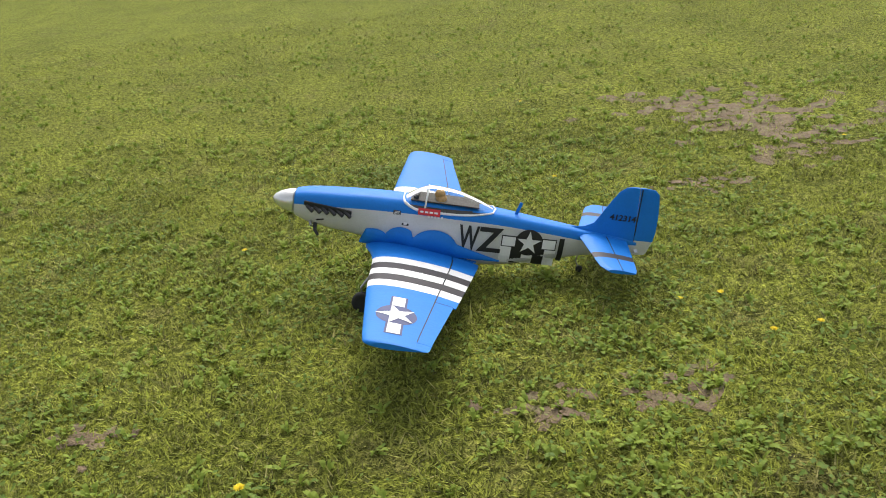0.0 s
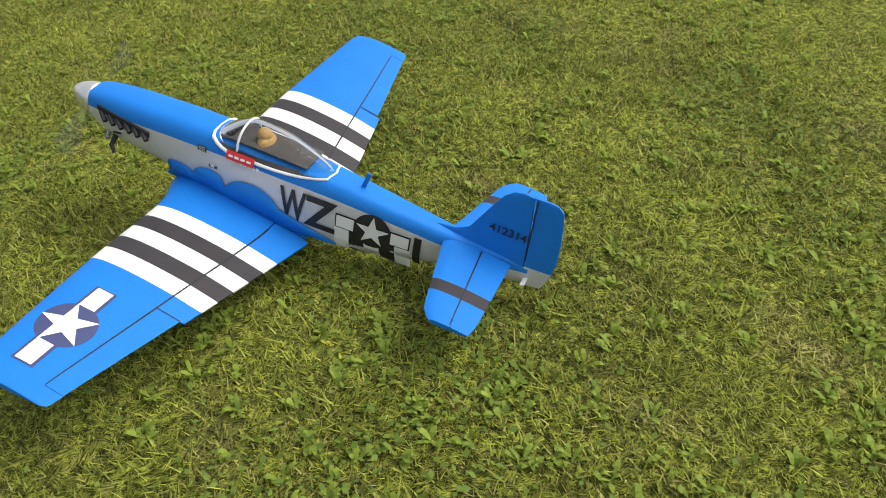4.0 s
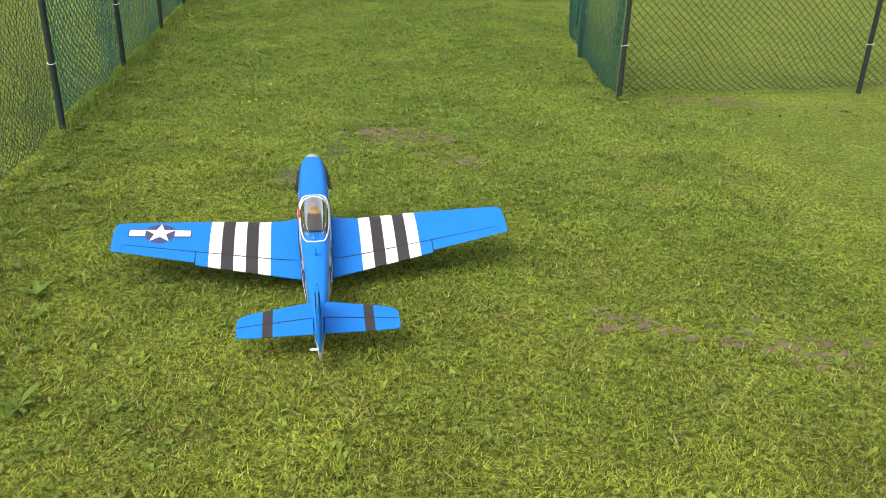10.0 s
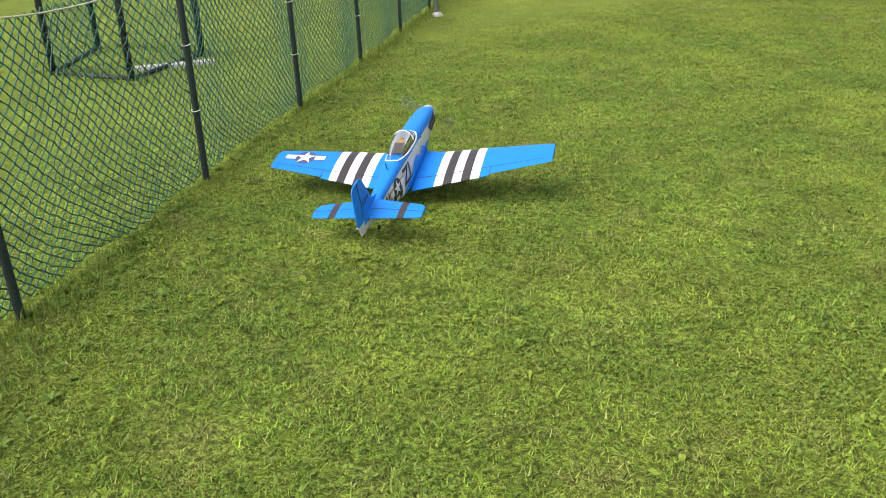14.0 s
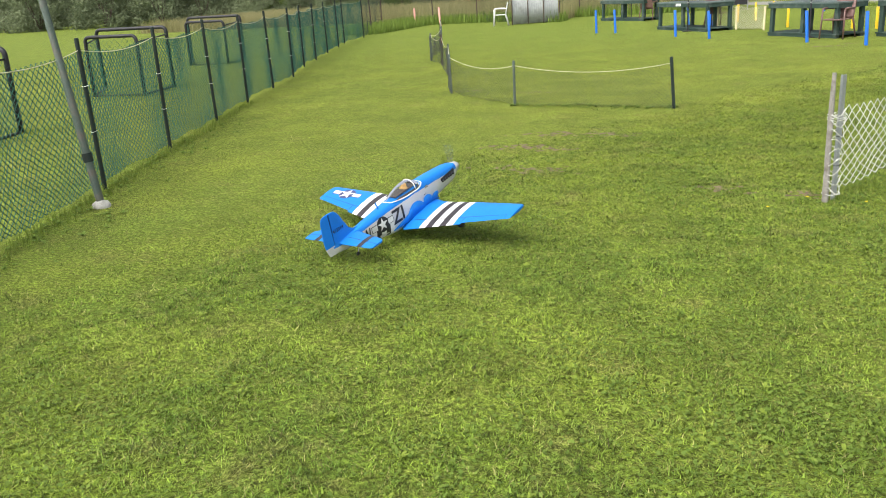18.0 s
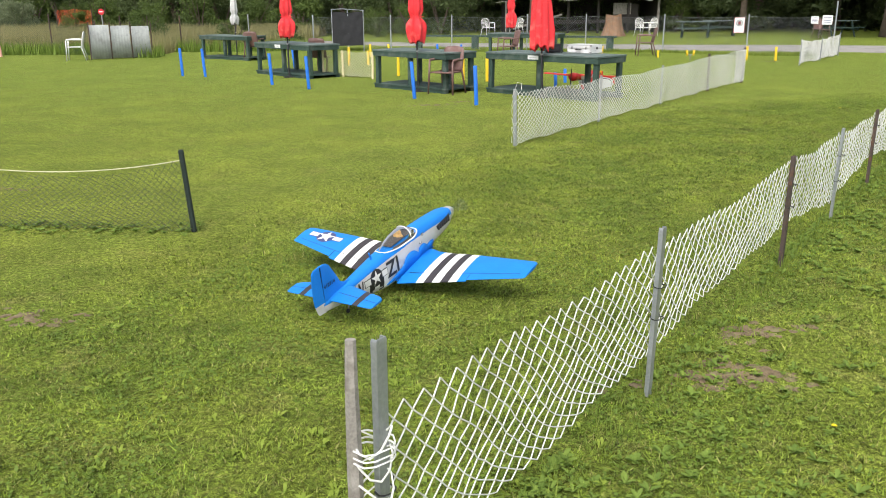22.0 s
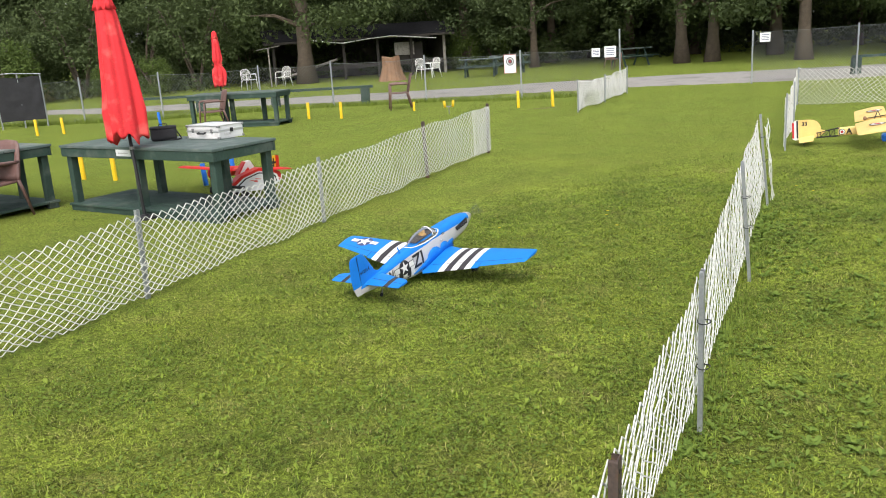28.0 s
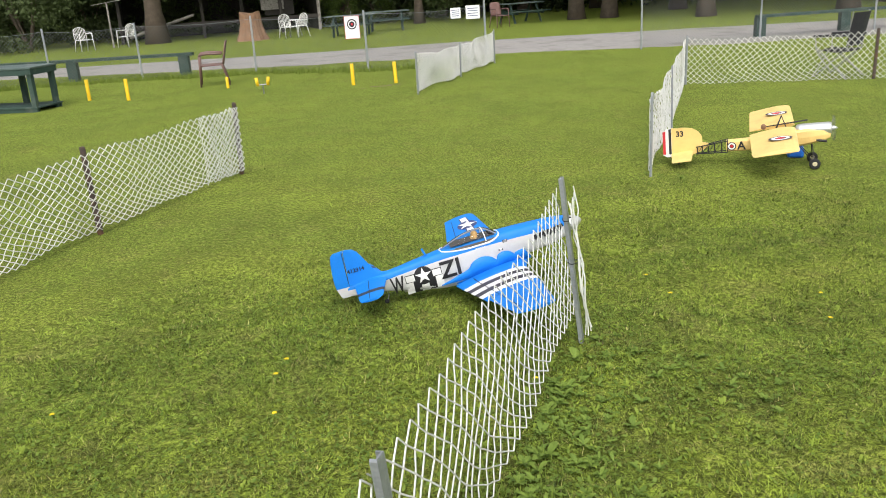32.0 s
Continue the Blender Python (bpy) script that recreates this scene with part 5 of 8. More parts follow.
def umbrella(x, y, low, high, tip, cloth, label, r=.155, cinch=.30, lean=(0, 0)):
    u = thing("closed_umbrella", label, "umbrella", "closed umbrellas", m=pose(x, y, 0, lean[0], lean[1], 0))
    part("pole", rod([(0, 0, 0), (0, 0, .02), (0, 0, high)], [.019, .019, .016], 12), BLACK, u, "black painted pole", smooth=True)
    part("collar", rod([(0, 0, .77), (0, 0, .80)], .026, 12), STEEL, u)
    part("foot_plate", lathe([(.14, 0), (.14, .02), (.05, .035), (.03, .05)], 20), BLACK, u)
    sides, rows = 64, 40
    vs, fs = [], []
    for j in range(rows + 1):
        f = j / rows
        z = high - f * (high - low)
        base = r * (.40 + .60 * min(1, f / .80) ** .85)
        if cinch:
            base *= 1 - .36 * math.exp(-((f - (1 - cinch)) / .06) ** 2)
        if cinch and f > 1 - cinch:
            base *= 1 + .16 * math.sin((f - 1 + cinch) / cinch * math.pi) - .12 * (f - 1 + cinch) / cinch
        for k in range(sides):
            a = 2 * math.pi * k / sides
            fold = .15 * (1 - 1.9 * abs(math.sin(3.5 * a + 1.2 * f + .45 * math.sin(3 * a + x)))) + .10 * math.cos(4 * a - 2.2 * f + x) + .07 * math.cos(13 * a + 3 * f + x)
            rr = base * (1 + fold * min(1, .25 + f))
            hem = (.018 * math.cos(8 * a + 1.6) + .02 * math.cos(3 * a + x)) * max(0, f - .8) * (5 if cinch else 11)
            vs.append((rr * math.cos(a), rr * math.sin(a), z - hem + .004 * math.sin(9 * a + 20 * f)))
    for j in range(rows):
        for k in range(sides):
            fs.append((j * sides + k, j * sides + (k + 1) % sides, (j + 1) * sides + (k + 1) % sides, (j + 1) * sides + k))
    inner = len(vs)
    vs.append((0, 0, low + .12))
    for k in range(sides):
        fs.append((rows * sides + k, rows * sides + (k + 1) % sides, inner))
    mesh_object("folded_canopy", vs, fs, cloth, u, smooth=True)
    # vented cap over the top, with its little overhang
    cv, cf = [], []
    prof = [(.004, .0), (.028, -.012), (.052, -.06), (.068, -.12), (.086, -.19), (.066, -.180)]
    for rr, dz in prof:
        for k in range(sides):
            a = 2 * math.pi * k / sides
            q = rr * (r / .155) * (1 + .13 * math.cos(7 * a + .5) + .06 * math.cos(3 * a + x)) if rr > .03 else rr
            cv.append((q * math.cos(a), q * math.sin(a), high + .035 + dz))
    for j in range(len(prof) - 1):
        for k in range(sides):
            cf.append((j * sides + k, j * sides + (k + 1) % sides, (j + 1) * sides + (k + 1) % sides, (j + 1) * sides + k))
    mesh_object("cap", cv, cf, cloth, u, smooth=True)
    if cinch:
        part("strap", rod([(r * .78 * (1 + .1 * math.cos(8 * a)) * math.cos(a), r * .78 * (1 + .1 * math.cos(8 * a)) * math.sin(a), low + (high - low) * cinch) for a in (2 * math.pi * k / 32 for k in range(33))], .007, 5), cloth, u)
    part("finial", rod([(0, 0, high), (0, 0, high + .05), (0, 0, tip)], [.012, .014, .004], 8), BLACK, u)
    return u


umbrella(2.37, 17.44, .90, 2.38, 2.44, REDCLOTH, "large closed red canvas umbrella beside a green stand", .20, 0, (0, -2.2))
umbrella(.07, 18.75, .96, 2.30, 2.36, REDCLOTH, "closed red canvas umbrella tied in the middle", .170, .36, (0, -1.4))
umbrella(-3.05, 22.28, .94, 2.32, 2.38, REDCLOTH, "closed red canvas umbrella tied near the hem", .170, .34)
umbrella(2.95, 28.95, .92, 2.18, 2.24, REDCLOTH, "closed red umbrella at the far green stand", .140, .40)
umbrella(-6.05, 30.5, 1.06, 2.25, 2.30, GREYCLOTH, "closed pale grey umbrella with dark folds", .125, .26)


def armchair(x, y, turn, mat, label, name="armchair", slots=False):
    """Moulded garden armchair: dished seat, raked back, looped arms and four splayed legs."""
    c = thing(name, label, "chair", "garden chairs", m=pose(x, y, hump(x, y), 0, 0, turn))
    sv, sf = [], []
    for j in range(7):
        for i in range(7):
            u, v = i / 6 - .5, j / 6 - .5
            sv.append((u * (.46 - .04 * v), v * .44, .43 - .018 * math.cos(u * 2.8) * math.cos(v * 2.6) - .03 * max(0, -v - .3)))
    sv += [(p[0], p[1], p[2] - .022) for p in sv]
    for j in range(6):
        for i in range(6):
            q = (j * 7 + i, j * 7 + i + 1, (j + 1) * 7 + i + 1, (j + 1) * 7 + i)
            sf.append(q)
            sf.append(tuple(49 + k for k in q[::-1]))
    ring = [i for i in range(7)] + [7 * j + 6 for j in range(1, 7)] + [42 + i for i in range(5, -1, -1)] + [7 * j for j in range(5, 0, -1)]
    for a, b in zip(ring, ring[1:] + ring[:1]):
        sf.append((b, a, a + 49, b + 49))
    mesh_object("seat", sv, sf, mat, c, smooth=True)
    if slots:
        for k in range(7):
            xx = -.18 + .06 * k
            part("back_slat", rod([(xx * .9, .205, .42), (xx * .95, .25, .62), (xx, .285, .80 + .05 * math.cos(xx * 6))], .012, 6), mat, c)
        part("back_rail", rod([(-.235, .20, .40), (-.24, .25, .62), (-.22, .285, .78), (-.12, .30, .86), (0, .305, .88), (.12, .30, .86), (.22, .285, .78), (.24, .25, .62), (.235, .20, .40)], .017, 7), mat, c, smooth=True)
    else:
        bv, bf = [], []
        for off in (0, .02):
            for j in range(8):
                for i in range(7):
                    u, v = i / 6 - .5, j / 7
                    bv.append((u * (.46 - .03 * v ** 2 - .07 * max(0, v - .85) / .15), .205 + .11 * v + .03 * math.cos(u * 3) + off, .42 + .47 * v - .015 * abs(u) * 2 * (v > .9)))
        for j in range(7):
            for i in range(6):
                q = (j * 7 + i, j * 7 + i + 1, (j + 1) * 7 + i + 1, (j + 1) * 7 + i)
                bf.append(q[::-1])
                bf.append(tuple(56 + k for k in q))
        edge = [i for i in range(7)] + [7 * j + 6 for j in range(1, 8)] + [49 + i for i in range(5, -1, -1)] + [7 * j for j in range(6, 0, -1)]
        for a, b in zip(edge, edge[1:] + edge[:1]):
            bf.append((a, b, b + 56, a + 56))
        mesh_object("backrest", bv, bf, mat, c, smooth=True)
    for s in (-1, 1):
        part("front_leg", rod([(s * .27, -.26, 0), (s * .255, -.235, .40), (s * .25, -.225, .62)], [.017, .021, .02], 7), mat, c, smooth=True)
        part("rear_leg", rod([(s * .25, .32, 0), (s * .235, .24, .30), (s * .225, .20, .43)], [.016, .021, .022], 7), mat, c, smooth=True)
        part("armrest", rod([(s * .25, -.225, .615), (s * .262, -.20, .645), (s * .265, -.05, .655), (s * .255, .14, .645), (s * .235, .235, .64)], [.019, .024, .024, .022, .018], 8), mat, c, smooth=True)
    return c


armchair(.62, 18.30, -30, MAUVE, "brown moulded resin armchair standing before a stand")
armchair(-2.35, 23.25, 160, MAUVE, "brown resin armchair behind a green stand")
armchair(2.75, 27.75, -75, MAUVE, "brown resin armchair drawn up to a far stand")
armchair(7.35, 29.3, -95, MAUVE, "brown resin armchair standing alone by the wire fence")
armchair(-5.15, 28.9, 170, MAUVE, "brown resin armchair beside the far stand")
armchair(-10.9, 29.3, -75, WHITEPLASTIC, "white resin armchair near corrugated panels", slots=True)
armchair(3.6, 46.8, 30, WHITEPLASTIC, "white resin chair under the trees", slots=True)
armchair(5.15, 47.3, -40, WHITEPLASTIC, "white resin chair beside the tree trunk", slots=True)
armchair(11.15, 44.6, 20, WHITEPLASTIC, "white resin chair with round back", slots=True)
armchair(11.6, 44.8, -60, WHITEPLASTIC, "white resin chair next to another", slots=True)
armchair(18.3, 40.5, 10, MAUVE, "brown resin chair by a table under trees")

# flight case and bag on the first stand
case = thing("flight_case", "white aluminium flight case lying shut on a stand", "case", m=pose(3.21, 17.87, .786, 0, 0, -48))
part("lower_shell", beam((.55, .36, .085), Matrix.Translation((0, 0, .0425)), .012), CASEWHITE, case)
part("lid", beam((.55, .36, .06), Matrix.Translation((0, 0, .118)), .012), CASEWHITE, case)
for z in (.004, .085, .147):
    part("edge_trim", rod([(x * .277, y * .182, z) for x, y in ((-1, -1), (1, -1), (1, 1), (-1, 1), (-1, -1))], .006, 6), ALUMINIUM, case)
for x in (-1, 1):
    for y in (-1, 1):
        for z in (.012, .138):
            part("corner_cap", beam((.035, .035, .028), Matrix.Translation((x * .265, y * .17, z)), .009), STEEL, case)
    part("latch", beam((.035, .012, .045), Matrix.Translation((x * .16, -.184, .09)), .003), STEEL, case, "steel latch")
part("carry_handle", rod([(-.055, -.185, .07), (-.055, -.215, .062), (.055, -.215, .062), (.055, -.185, .07)], .009, 6), BLACK, case, "black handle")
part("latch", beam((.012, .04, .045), Matrix.Translation((.281, 0, .09)), .003), BLACK, case)
part("sticker", beam((.004, .09, .025), Matrix.Translation((.2775, -.06, .05)), 0), GREYCLOTH, case)
bag = thing("camera_bag", "small black nylon bag standing on a stand", "bag", m=pose(2.63, 18.02, .784, 0, 0, 4))
part("body", beam((.29, .16, .15), Matrix.Translation((0, 0, .075)), .03), BAGBLACK, bag)
part("flap", beam((.295, .165, .03), Matrix.Translation((0, -.004, .145)), .012), BAGBLACK, bag)
part("strap", rod([(.12, 0, .13), (.17, -.03, .05), (.19, -.05, .012), (.15, -.12, .008), (.06, -.13, .01)], .008, 5), BAGBLACK, bag, "black shoulder strap")
part("grip", rod([(-.05, 0, .155), (-.04, 0, .185), (.04, 0, .185), (.05, 0, .155)], .007, 5), BAGBLACK, bag)


def marker(x, y, h, r, mat, label, group, lean=4.0):
    p = thing("marker_pipe", label, "post", group, m=pose(x, y, hump(x, y), RNG.uniform(-2, 2), -lean + RNG.uniform(-1.5, 1.5), 40))
    bm = bmesh.new()
    prof = [(r, -.05), (r, 0), (r, h - .004), (r - .002, h), (r - .006, h), (r - .006, h - .06)]
    rings = [[bm.verts.new((q * math.cos(a), q * math.sin(a), z)) for a in (2 * math.pi * k / 16 for k in range(16))] for q, z in prof]
    for a, b in zip(rings, rings[1:]):
        for k in range(16):
            bm.faces.new((a[k], a[(k + 1) % 16], b[(k + 1) % 16], b[k]))
    bm.faces.new(rings[-1])
    part("tube", bm, mat, p, smooth=True)
    part("stake", rod([(0, 0, -.1), (0, 0, h + .012)], .009, 6), STEEL, p)


for x, y in ((-5.75, 22.83), (-5.12, 22.52), (-3.14, 20.41), (-2.21, 19.43), (0.0, 17.45), (1.08, 16.4)):
    marker(x, y, .67, .034, BLUEPIPE, "bright blue plastic pipe standing upright in the lawn", "blue pipes")
for x, y in ((.66, 29.76), (1.42, 29.34), (2.93, 19.45), (3.28, 20.35), (-3.3, 24.9), (-2.6, 24.6)):
    marker(x, y, .40 if y > 26 else .30 if x > 2 else .58, .034, BLUEPIPE, "blue plastic pipe behind the green stands", "blue pipes")
for x, y in ((4.96, 28.66), (5.69, 28.03), (9.76, 26.88), (10.52, 26.6), (1.08, 21.15), (1.59, 20.72), (-1.57, 30.1), (-.96, 30.1), (-1.93, 25.95), (-1.40, 26.2), (-.44, 22.55)):
    marker(x, y, .40 if y > 26 else .52, .034, YELLOWPIPE, "yellow plastic pipe stub standing in the lawn", "yellow pipes", 1.5)
marker(7.56, 28.49, .22, .03, YELLOWPIPE, "short yellow pipe stub on a stake", "yellow pipes", 0)
fork = thing("forked_rest", "two short yellow pipes on a small steel bracket", "post", m=pose(8.08, 26.9, 0))
part("stem", rod([(0, 0, -.05), (0, 0, .17)], .012, 8), STEEL, fork)
part("crossbar", rod([(-.09, 0, .17), (.09, 0, .17)], .011, 8), STEEL, fork)
for s in (-1, 1):
    part("rest", rod([(s * .09, 0, .15), (s * .11, 0, .30)], .03, 12), YELLOWPIPE, fork, "yellow pipe stub", smooth=True)
for x, y in ((-15.7, 31.9), (-14.35, 31.5)):
    marker(x, y, .76, .045, PINKPIPE, "faded pink plastic marker post", "pink posts", 2)

# ---- other model aircraft ----
YELLOW = material("cream_yellow_covering", (0.80, 0.56, 0.20), 0.45, vary=0.08, scale=12, dirt=(0.72, 0.48, 0.17), dscale=6)
MODELRED = material("red_covering", (0.62, 0.018, 0.015), 0.35, vary=0.10, scale=12)
BRIGHTYELLOW = material("bright_yellow_covering", (0.80, 0.46, 0.02), 0.4, vary=0.08, scale=12)


def slab(outline, t, m=Matrix()):
    """A flat panel of thickness t from an outline in its x, z plane, edges eased."""
    bm = bmesh.new()
    a = [bm.verts.new(m @ Vector((x, -t / 2, z))) for x, z in outline]
    b = [bm.verts.new(m @ Vector((x, t / 2, z))) for x, z in outline]
    bm.faces.new(a)
    bm.faces.new(b[::-1])
    n = len(outline)
    for k in range(n):
        bm.faces.new((a[(k + 1) % n], a[k], b[k], b[(k + 1) % n]))
    bmesh.ops.recalc_face_normals(bm, faces=bm.faces)
    return bm


def aerofoil_panel(chord, span, thick, m, tip=.85, dihedral=0.0, sweep=0.0):
    """Cambered wing panel from the root along +y."""
    prof = [(0, 0), (.02, .35), (.1, .75), (.3, 1.0), (.55, .8), (.8, .4), (1, .03), (.8, -.05), (.5, -.12), (.2, -.15), (.05, -.12)]
    bm = bmesh.new()
    rows = []
    for f in (0, .3, .6, .9, .97, 1.0):
        c = chord * (1 - (1 - tip) * f) * (1 if f < .95 else .97 if f < .99 else .90)
        th = thick * (1 if f < .95 else .8 if f < .99 else .3)
        rows.append([bm.verts.new(m @ Vector((-(x - .3) * c - sweep * f, span * f, z * th + span * f * math.tan(radians(dihedral))))) for x, z in prof])
    k = len(prof)
    for a, b in zip(rows, rows[1:]):
        for i in range(k):
            bm.faces.new((a[i], a[(i + 1) % k], b[(i + 1) % k], b[i]))
    bm.faces.new(rows[0])
    bm.faces.new(rows[-1][::-1])
    bmesh.ops.recalc_face_normals(bm, faces=bm.faces)
    return bm


def ring_disc(r0, r1, m, squash=1.0, sides=40):
    bm = bmesh.new()
    o = [bm.verts.new(m @ Vector((r1 * math.cos(a), squash * r1 * math.sin(a), 0))) for a in (2 * math.pi * k / sides for k in range(sides))]
    if r0 <= 0:
        bm.faces.new(o)
    else:
        i = [bm.verts.new(m @ Vector((r0 * math.cos(a), squash * r0 * math.sin(a), 0))) for a in (2 * math.pi * k / sides for k in range(sides))]
        for k in range(sides):
            bm.faces.new((o[k], o[(k + 1) % sides], i[(k + 1) % sides], i[k]))
    return bm


def lettering(text, size, m, mat, parent, name="letters", bold=0.003):
    cu = bpy.data.curves.new(name, "FONT")
    cu.body, cu.size, cu.offset, cu.extrude = text, size, bold, 0.0004
    cu.align_x, cu.align_y = "CENTER", "CENTER"
    ob0 = bpy.data.objects.new(name, cu)
    scene.collection.objects.link(ob0)
    dg = bpy.context.evaluated_depsgraph_get()
    me = bpy.data.meshes.new_from_object(ob0.evaluated_get(dg))
    bpy.data.objects.remove(ob0)
    me.transform(m)
    me.materials.clear()
    me.materials.append(mat)
    ob = new(name, me)
    ob.parent = parent
    return ob


def roundel(r, m, parent, squash=1.0):
    for r0, r1, mat, lift in ((.80, 1.0, CHARCOAL, 0), (.48, .80, WHITE, .0004), (.36, .48, CHARCOAL, .0006), (0, .36, REDLABEL, .0008)):
        part("roundel", ring_disc(r0 * r, r1 * r, m @ Matrix.Translation((0, 0, lift)), squash), mat, parent)


def yellow_model():
    p = thing("model_monoplane", "cream-yellow model aeroplane with black open lattice tail", "model plane",
              m=pose(10.86, 17.92, .03, 0, -3.5, math.degrees(math.atan2(-.60, .80))) @ Matrix.Scale(.84, 4))
    fin = part("fin", slab([(0, .045), (.17, .05), (.31, .10), (.40, .155), (.39, .19), (.33, .20), (.325, .27), (.29, .325), (.22, .365), (.13, .375), (.06, .37), (.0, .375)], .014), YELLOW, p)
    rudder = part("rudder", slab([(0, .055), (0, .375), (-.03, .375), (-.09, .34), (-.095, .075), (-.05, .05)], .012), WHITE, fin)
    for x0, x1, mat in ((-.094, -.065, REDLABEL), (-.03, -.002, BLACK)):
        part("stripe", slab([(x0, .085), (x0, .335 + .03 * (x0 > -.05)), (x1, .345 + .025 * (x0 > -.05)), (x1, .08)], .0135), mat, rudder)
    side = Matrix.Translation((.09, -.0085, .305)) @ Matrix.Rotation(radians(90), 4, "X")
    lettering("33", .085, side, BLACK, fin)
    part("tailplane", aerofoil_panel(.24, .30, .012, Matrix.Translation((.16, 0, .10))), YELLOW, p)
    part("tailplane", aerofoil_panel(.24, .30, .012, Matrix.Translation((.16, 0, .10)) @ Matrix.Rotation(radians(9), 4, 'X') @ Matrix.Rotation(radians(-5), 4, 'Y') @ Matrix.Diagonal((1, -1, 1, 1))), YELLOW, p)
    x0, x1 = .26, .60
    rails = []
    for sy in (-1, 1):
        for low in (0, 1):
            a = Vector((x0, sy * .018, .075 + .075 * low))
            b = Vector((x1, sy * .055, .085 + .125 * low))
            rails.append((a, b))
            part("longeron", rod([a, b], .0065, 6), BLACK, p)
    for f in (.05, .2, .38, .58, .8, .98):
        q = [a.lerp(b, f) for a, b in rails]
        for i, j in ((0, 1), (2, 3), (0, 2), (1, 3)):
            part("strut", rod([q[i], q[j]], .0055, 5), BLACK, p)
    for f, g in ((.05, .2), (.2, .38), (.38, .58), (.58, .8)):
        for lo, hi in ((0, 1), (2, 3)):
            part("strut", rod([rails[lo][0].lerp(rails[lo][1], f), rails[hi][0].lerp(rails[hi][1], g)], .0025, 4), BLACK, p)
    bm = bmesh.new()
    rows = []
    for x, w, zl, zh in ((.58, .055, .085, .213), (.80, .068, .086, .222), (1.0, .085, .09, .25), (1.20, .095, .095, .285), (1.38, .095, .115, .30), (1.55, .075, .15, .29), (1.62, .05, .18, .27)):
        row = []
        for k in range(12):
            a = 2 * math.pi * k / 12
            cx, cz = math.cos(a), math.sin(a)
            e = .55
            row.append(bm.verts.new((x, w * math.copysign(abs(cx) ** e, cx), (zl + zh) / 2 + (zh - zl) / 2 * math.copysign(abs(cz) ** e, cz))))
        rows.append(row)
    for a, b in zip(rows, rows[1:]):
        for k in range(12):
            bm.faces.new((a[k], a[(k + 1) % 12], b[(k + 1) % 12], b[k]))
    bm.faces.new(rows[0][::-1])
    bm.faces.new(rows[-1])
    bmesh.ops.recalc_face_normals(bm, faces=bm.faces)
    body = part("fuselage", bm, YELLOW, p)
    roundel(.046, Matrix.Translation((.635, -.0655, .150)) @ Matrix.Rotation(radians(-4), 4, "Z") @ Matrix.Rotation(radians(90), 4, "X"), body)
    lettering("A", .125, Matrix.Translation((.735, -.0705, .150)) @ Matrix.Rotation(radians(-4.5), 4, "Z") @ Matrix.Rotation(radians(90), 4, "X"), BLACK, body)
    part("cowl", lathe([(.03, 0), (.056, .01), (.064, .05), (.068, .20), (.068, .335), (.060, .350), (.010, .352)], 24, Matrix.Translation((1.28, 0, .276)) @ Matrix.Rotation(radians(90), 4, "Y")), ALUMINIUM, p, "silver engine cowl", smooth=True)
    for s in (-1, 1):
        wing = part("wing", aerofoil_panel(.46, .80, .035, Matrix.Translation((1.14, s * .06, .300 + s * .006)) @ Matrix.Rotation(radians(6), 4, 'X') @ Matrix.Rotation(radians(-6), 4, 'Y') @ Matrix.Diagonal((1, s, 1, 1)), .96, 0.0), YELLOW, p)
        m = Matrix.Translation((1.11, s * .47, .340 + s * .050)) @ Matrix.Rotation(radians(6), 4, "X") @ Matrix.Rotation(radians(-4.0), 4, "Y")
        roundel(.115, m, wing, .62)
    for x in (1.02, 1.14):
        part("cabane_strut", rod([(x + .06, -.06, .28), (1.14, 0, .44), (x + .06, .06, .28)], .005, 6), BLACK, p)
    part("gun", rod([(.98, .03, .325), (1.40, .03, .372)], [.006, .009], 6), BLACK, p, "black dummy gun")
    seat_back = bmesh.new()
    bmesh.ops.create_icosphere(seat_back, subdivisions=2, radius=.028, matrix=Matrix.Translation((.96, 0, .33)) @ Matrix.Diagonal((1, .9, 1.15, 1)))
    tagged(part("pilot_bust", seat_back, STUMPWOOD, p), "plain brown doll bust in the cockpit")
    for s in (-1, 1):
        wh = part("wheel", lathe([(.036, -.010), (.048, -.012), (.056, -.006), (.056, .006), (.048, .012), (.036, .010)], 24, Matrix.Translation((1.46, s * .17, -.064)) @ Matrix.Rotation(radians(90), 4, "X")), RUBBER, p, smooth=True)
        part("hub", lathe([(.006, -.014), (.020, -.012), (.037, -.003), (.037, .003), (.020, .012), (.006, .014)], 20, Matrix.Translation((1.46, s * .17, -.064)) @ Matrix.Rotation(radians(90), 4, "X")), CREAM, wh)
        for x in (1.30, 1.44):
            part("gear_strut", rod([(x, s * .07, .13), (1.46, s * .155, -.064)], .005, 6), BLACK, p)
    part("axle", rod([(1.46, -.18, -.064), (1.46, .18, -.064)], .005, 6), STEEL, p)
    part("tail_skid", rod([(.16, 0, .07), (.06, 0, -.038)], .006, 6), BLACK, p)
    part("exhaust", rod([(1.48, -.07, .17), (1.58, -.09, .155)], .014, 8), BLACK, p)
    part("spinner", lathe([(.024, 0), (.022, .03), (.012, .05), (.002, .06)], 16, Matrix.Translation((1.63, 0, .276)) @ Matrix.Rotation(radians(90), 4, "Y")), ALUMINIUM, p, smooth=True)
    for s in (-1, 1):
        part("propeller_blade", slab([(-.012, 0), (.012, 0), (.020, .06), (.020, .10), (.010, .13), (-.010, .13), (-.016, .06)], .010, Matrix.Translation((1.65, 0, .276)) @ Matrix.Rotation(radians(90 + 90 * s - 12), 4, "X") @ Matrix.Rotation(radians(35), 4, "Z")), SPINNING, p)
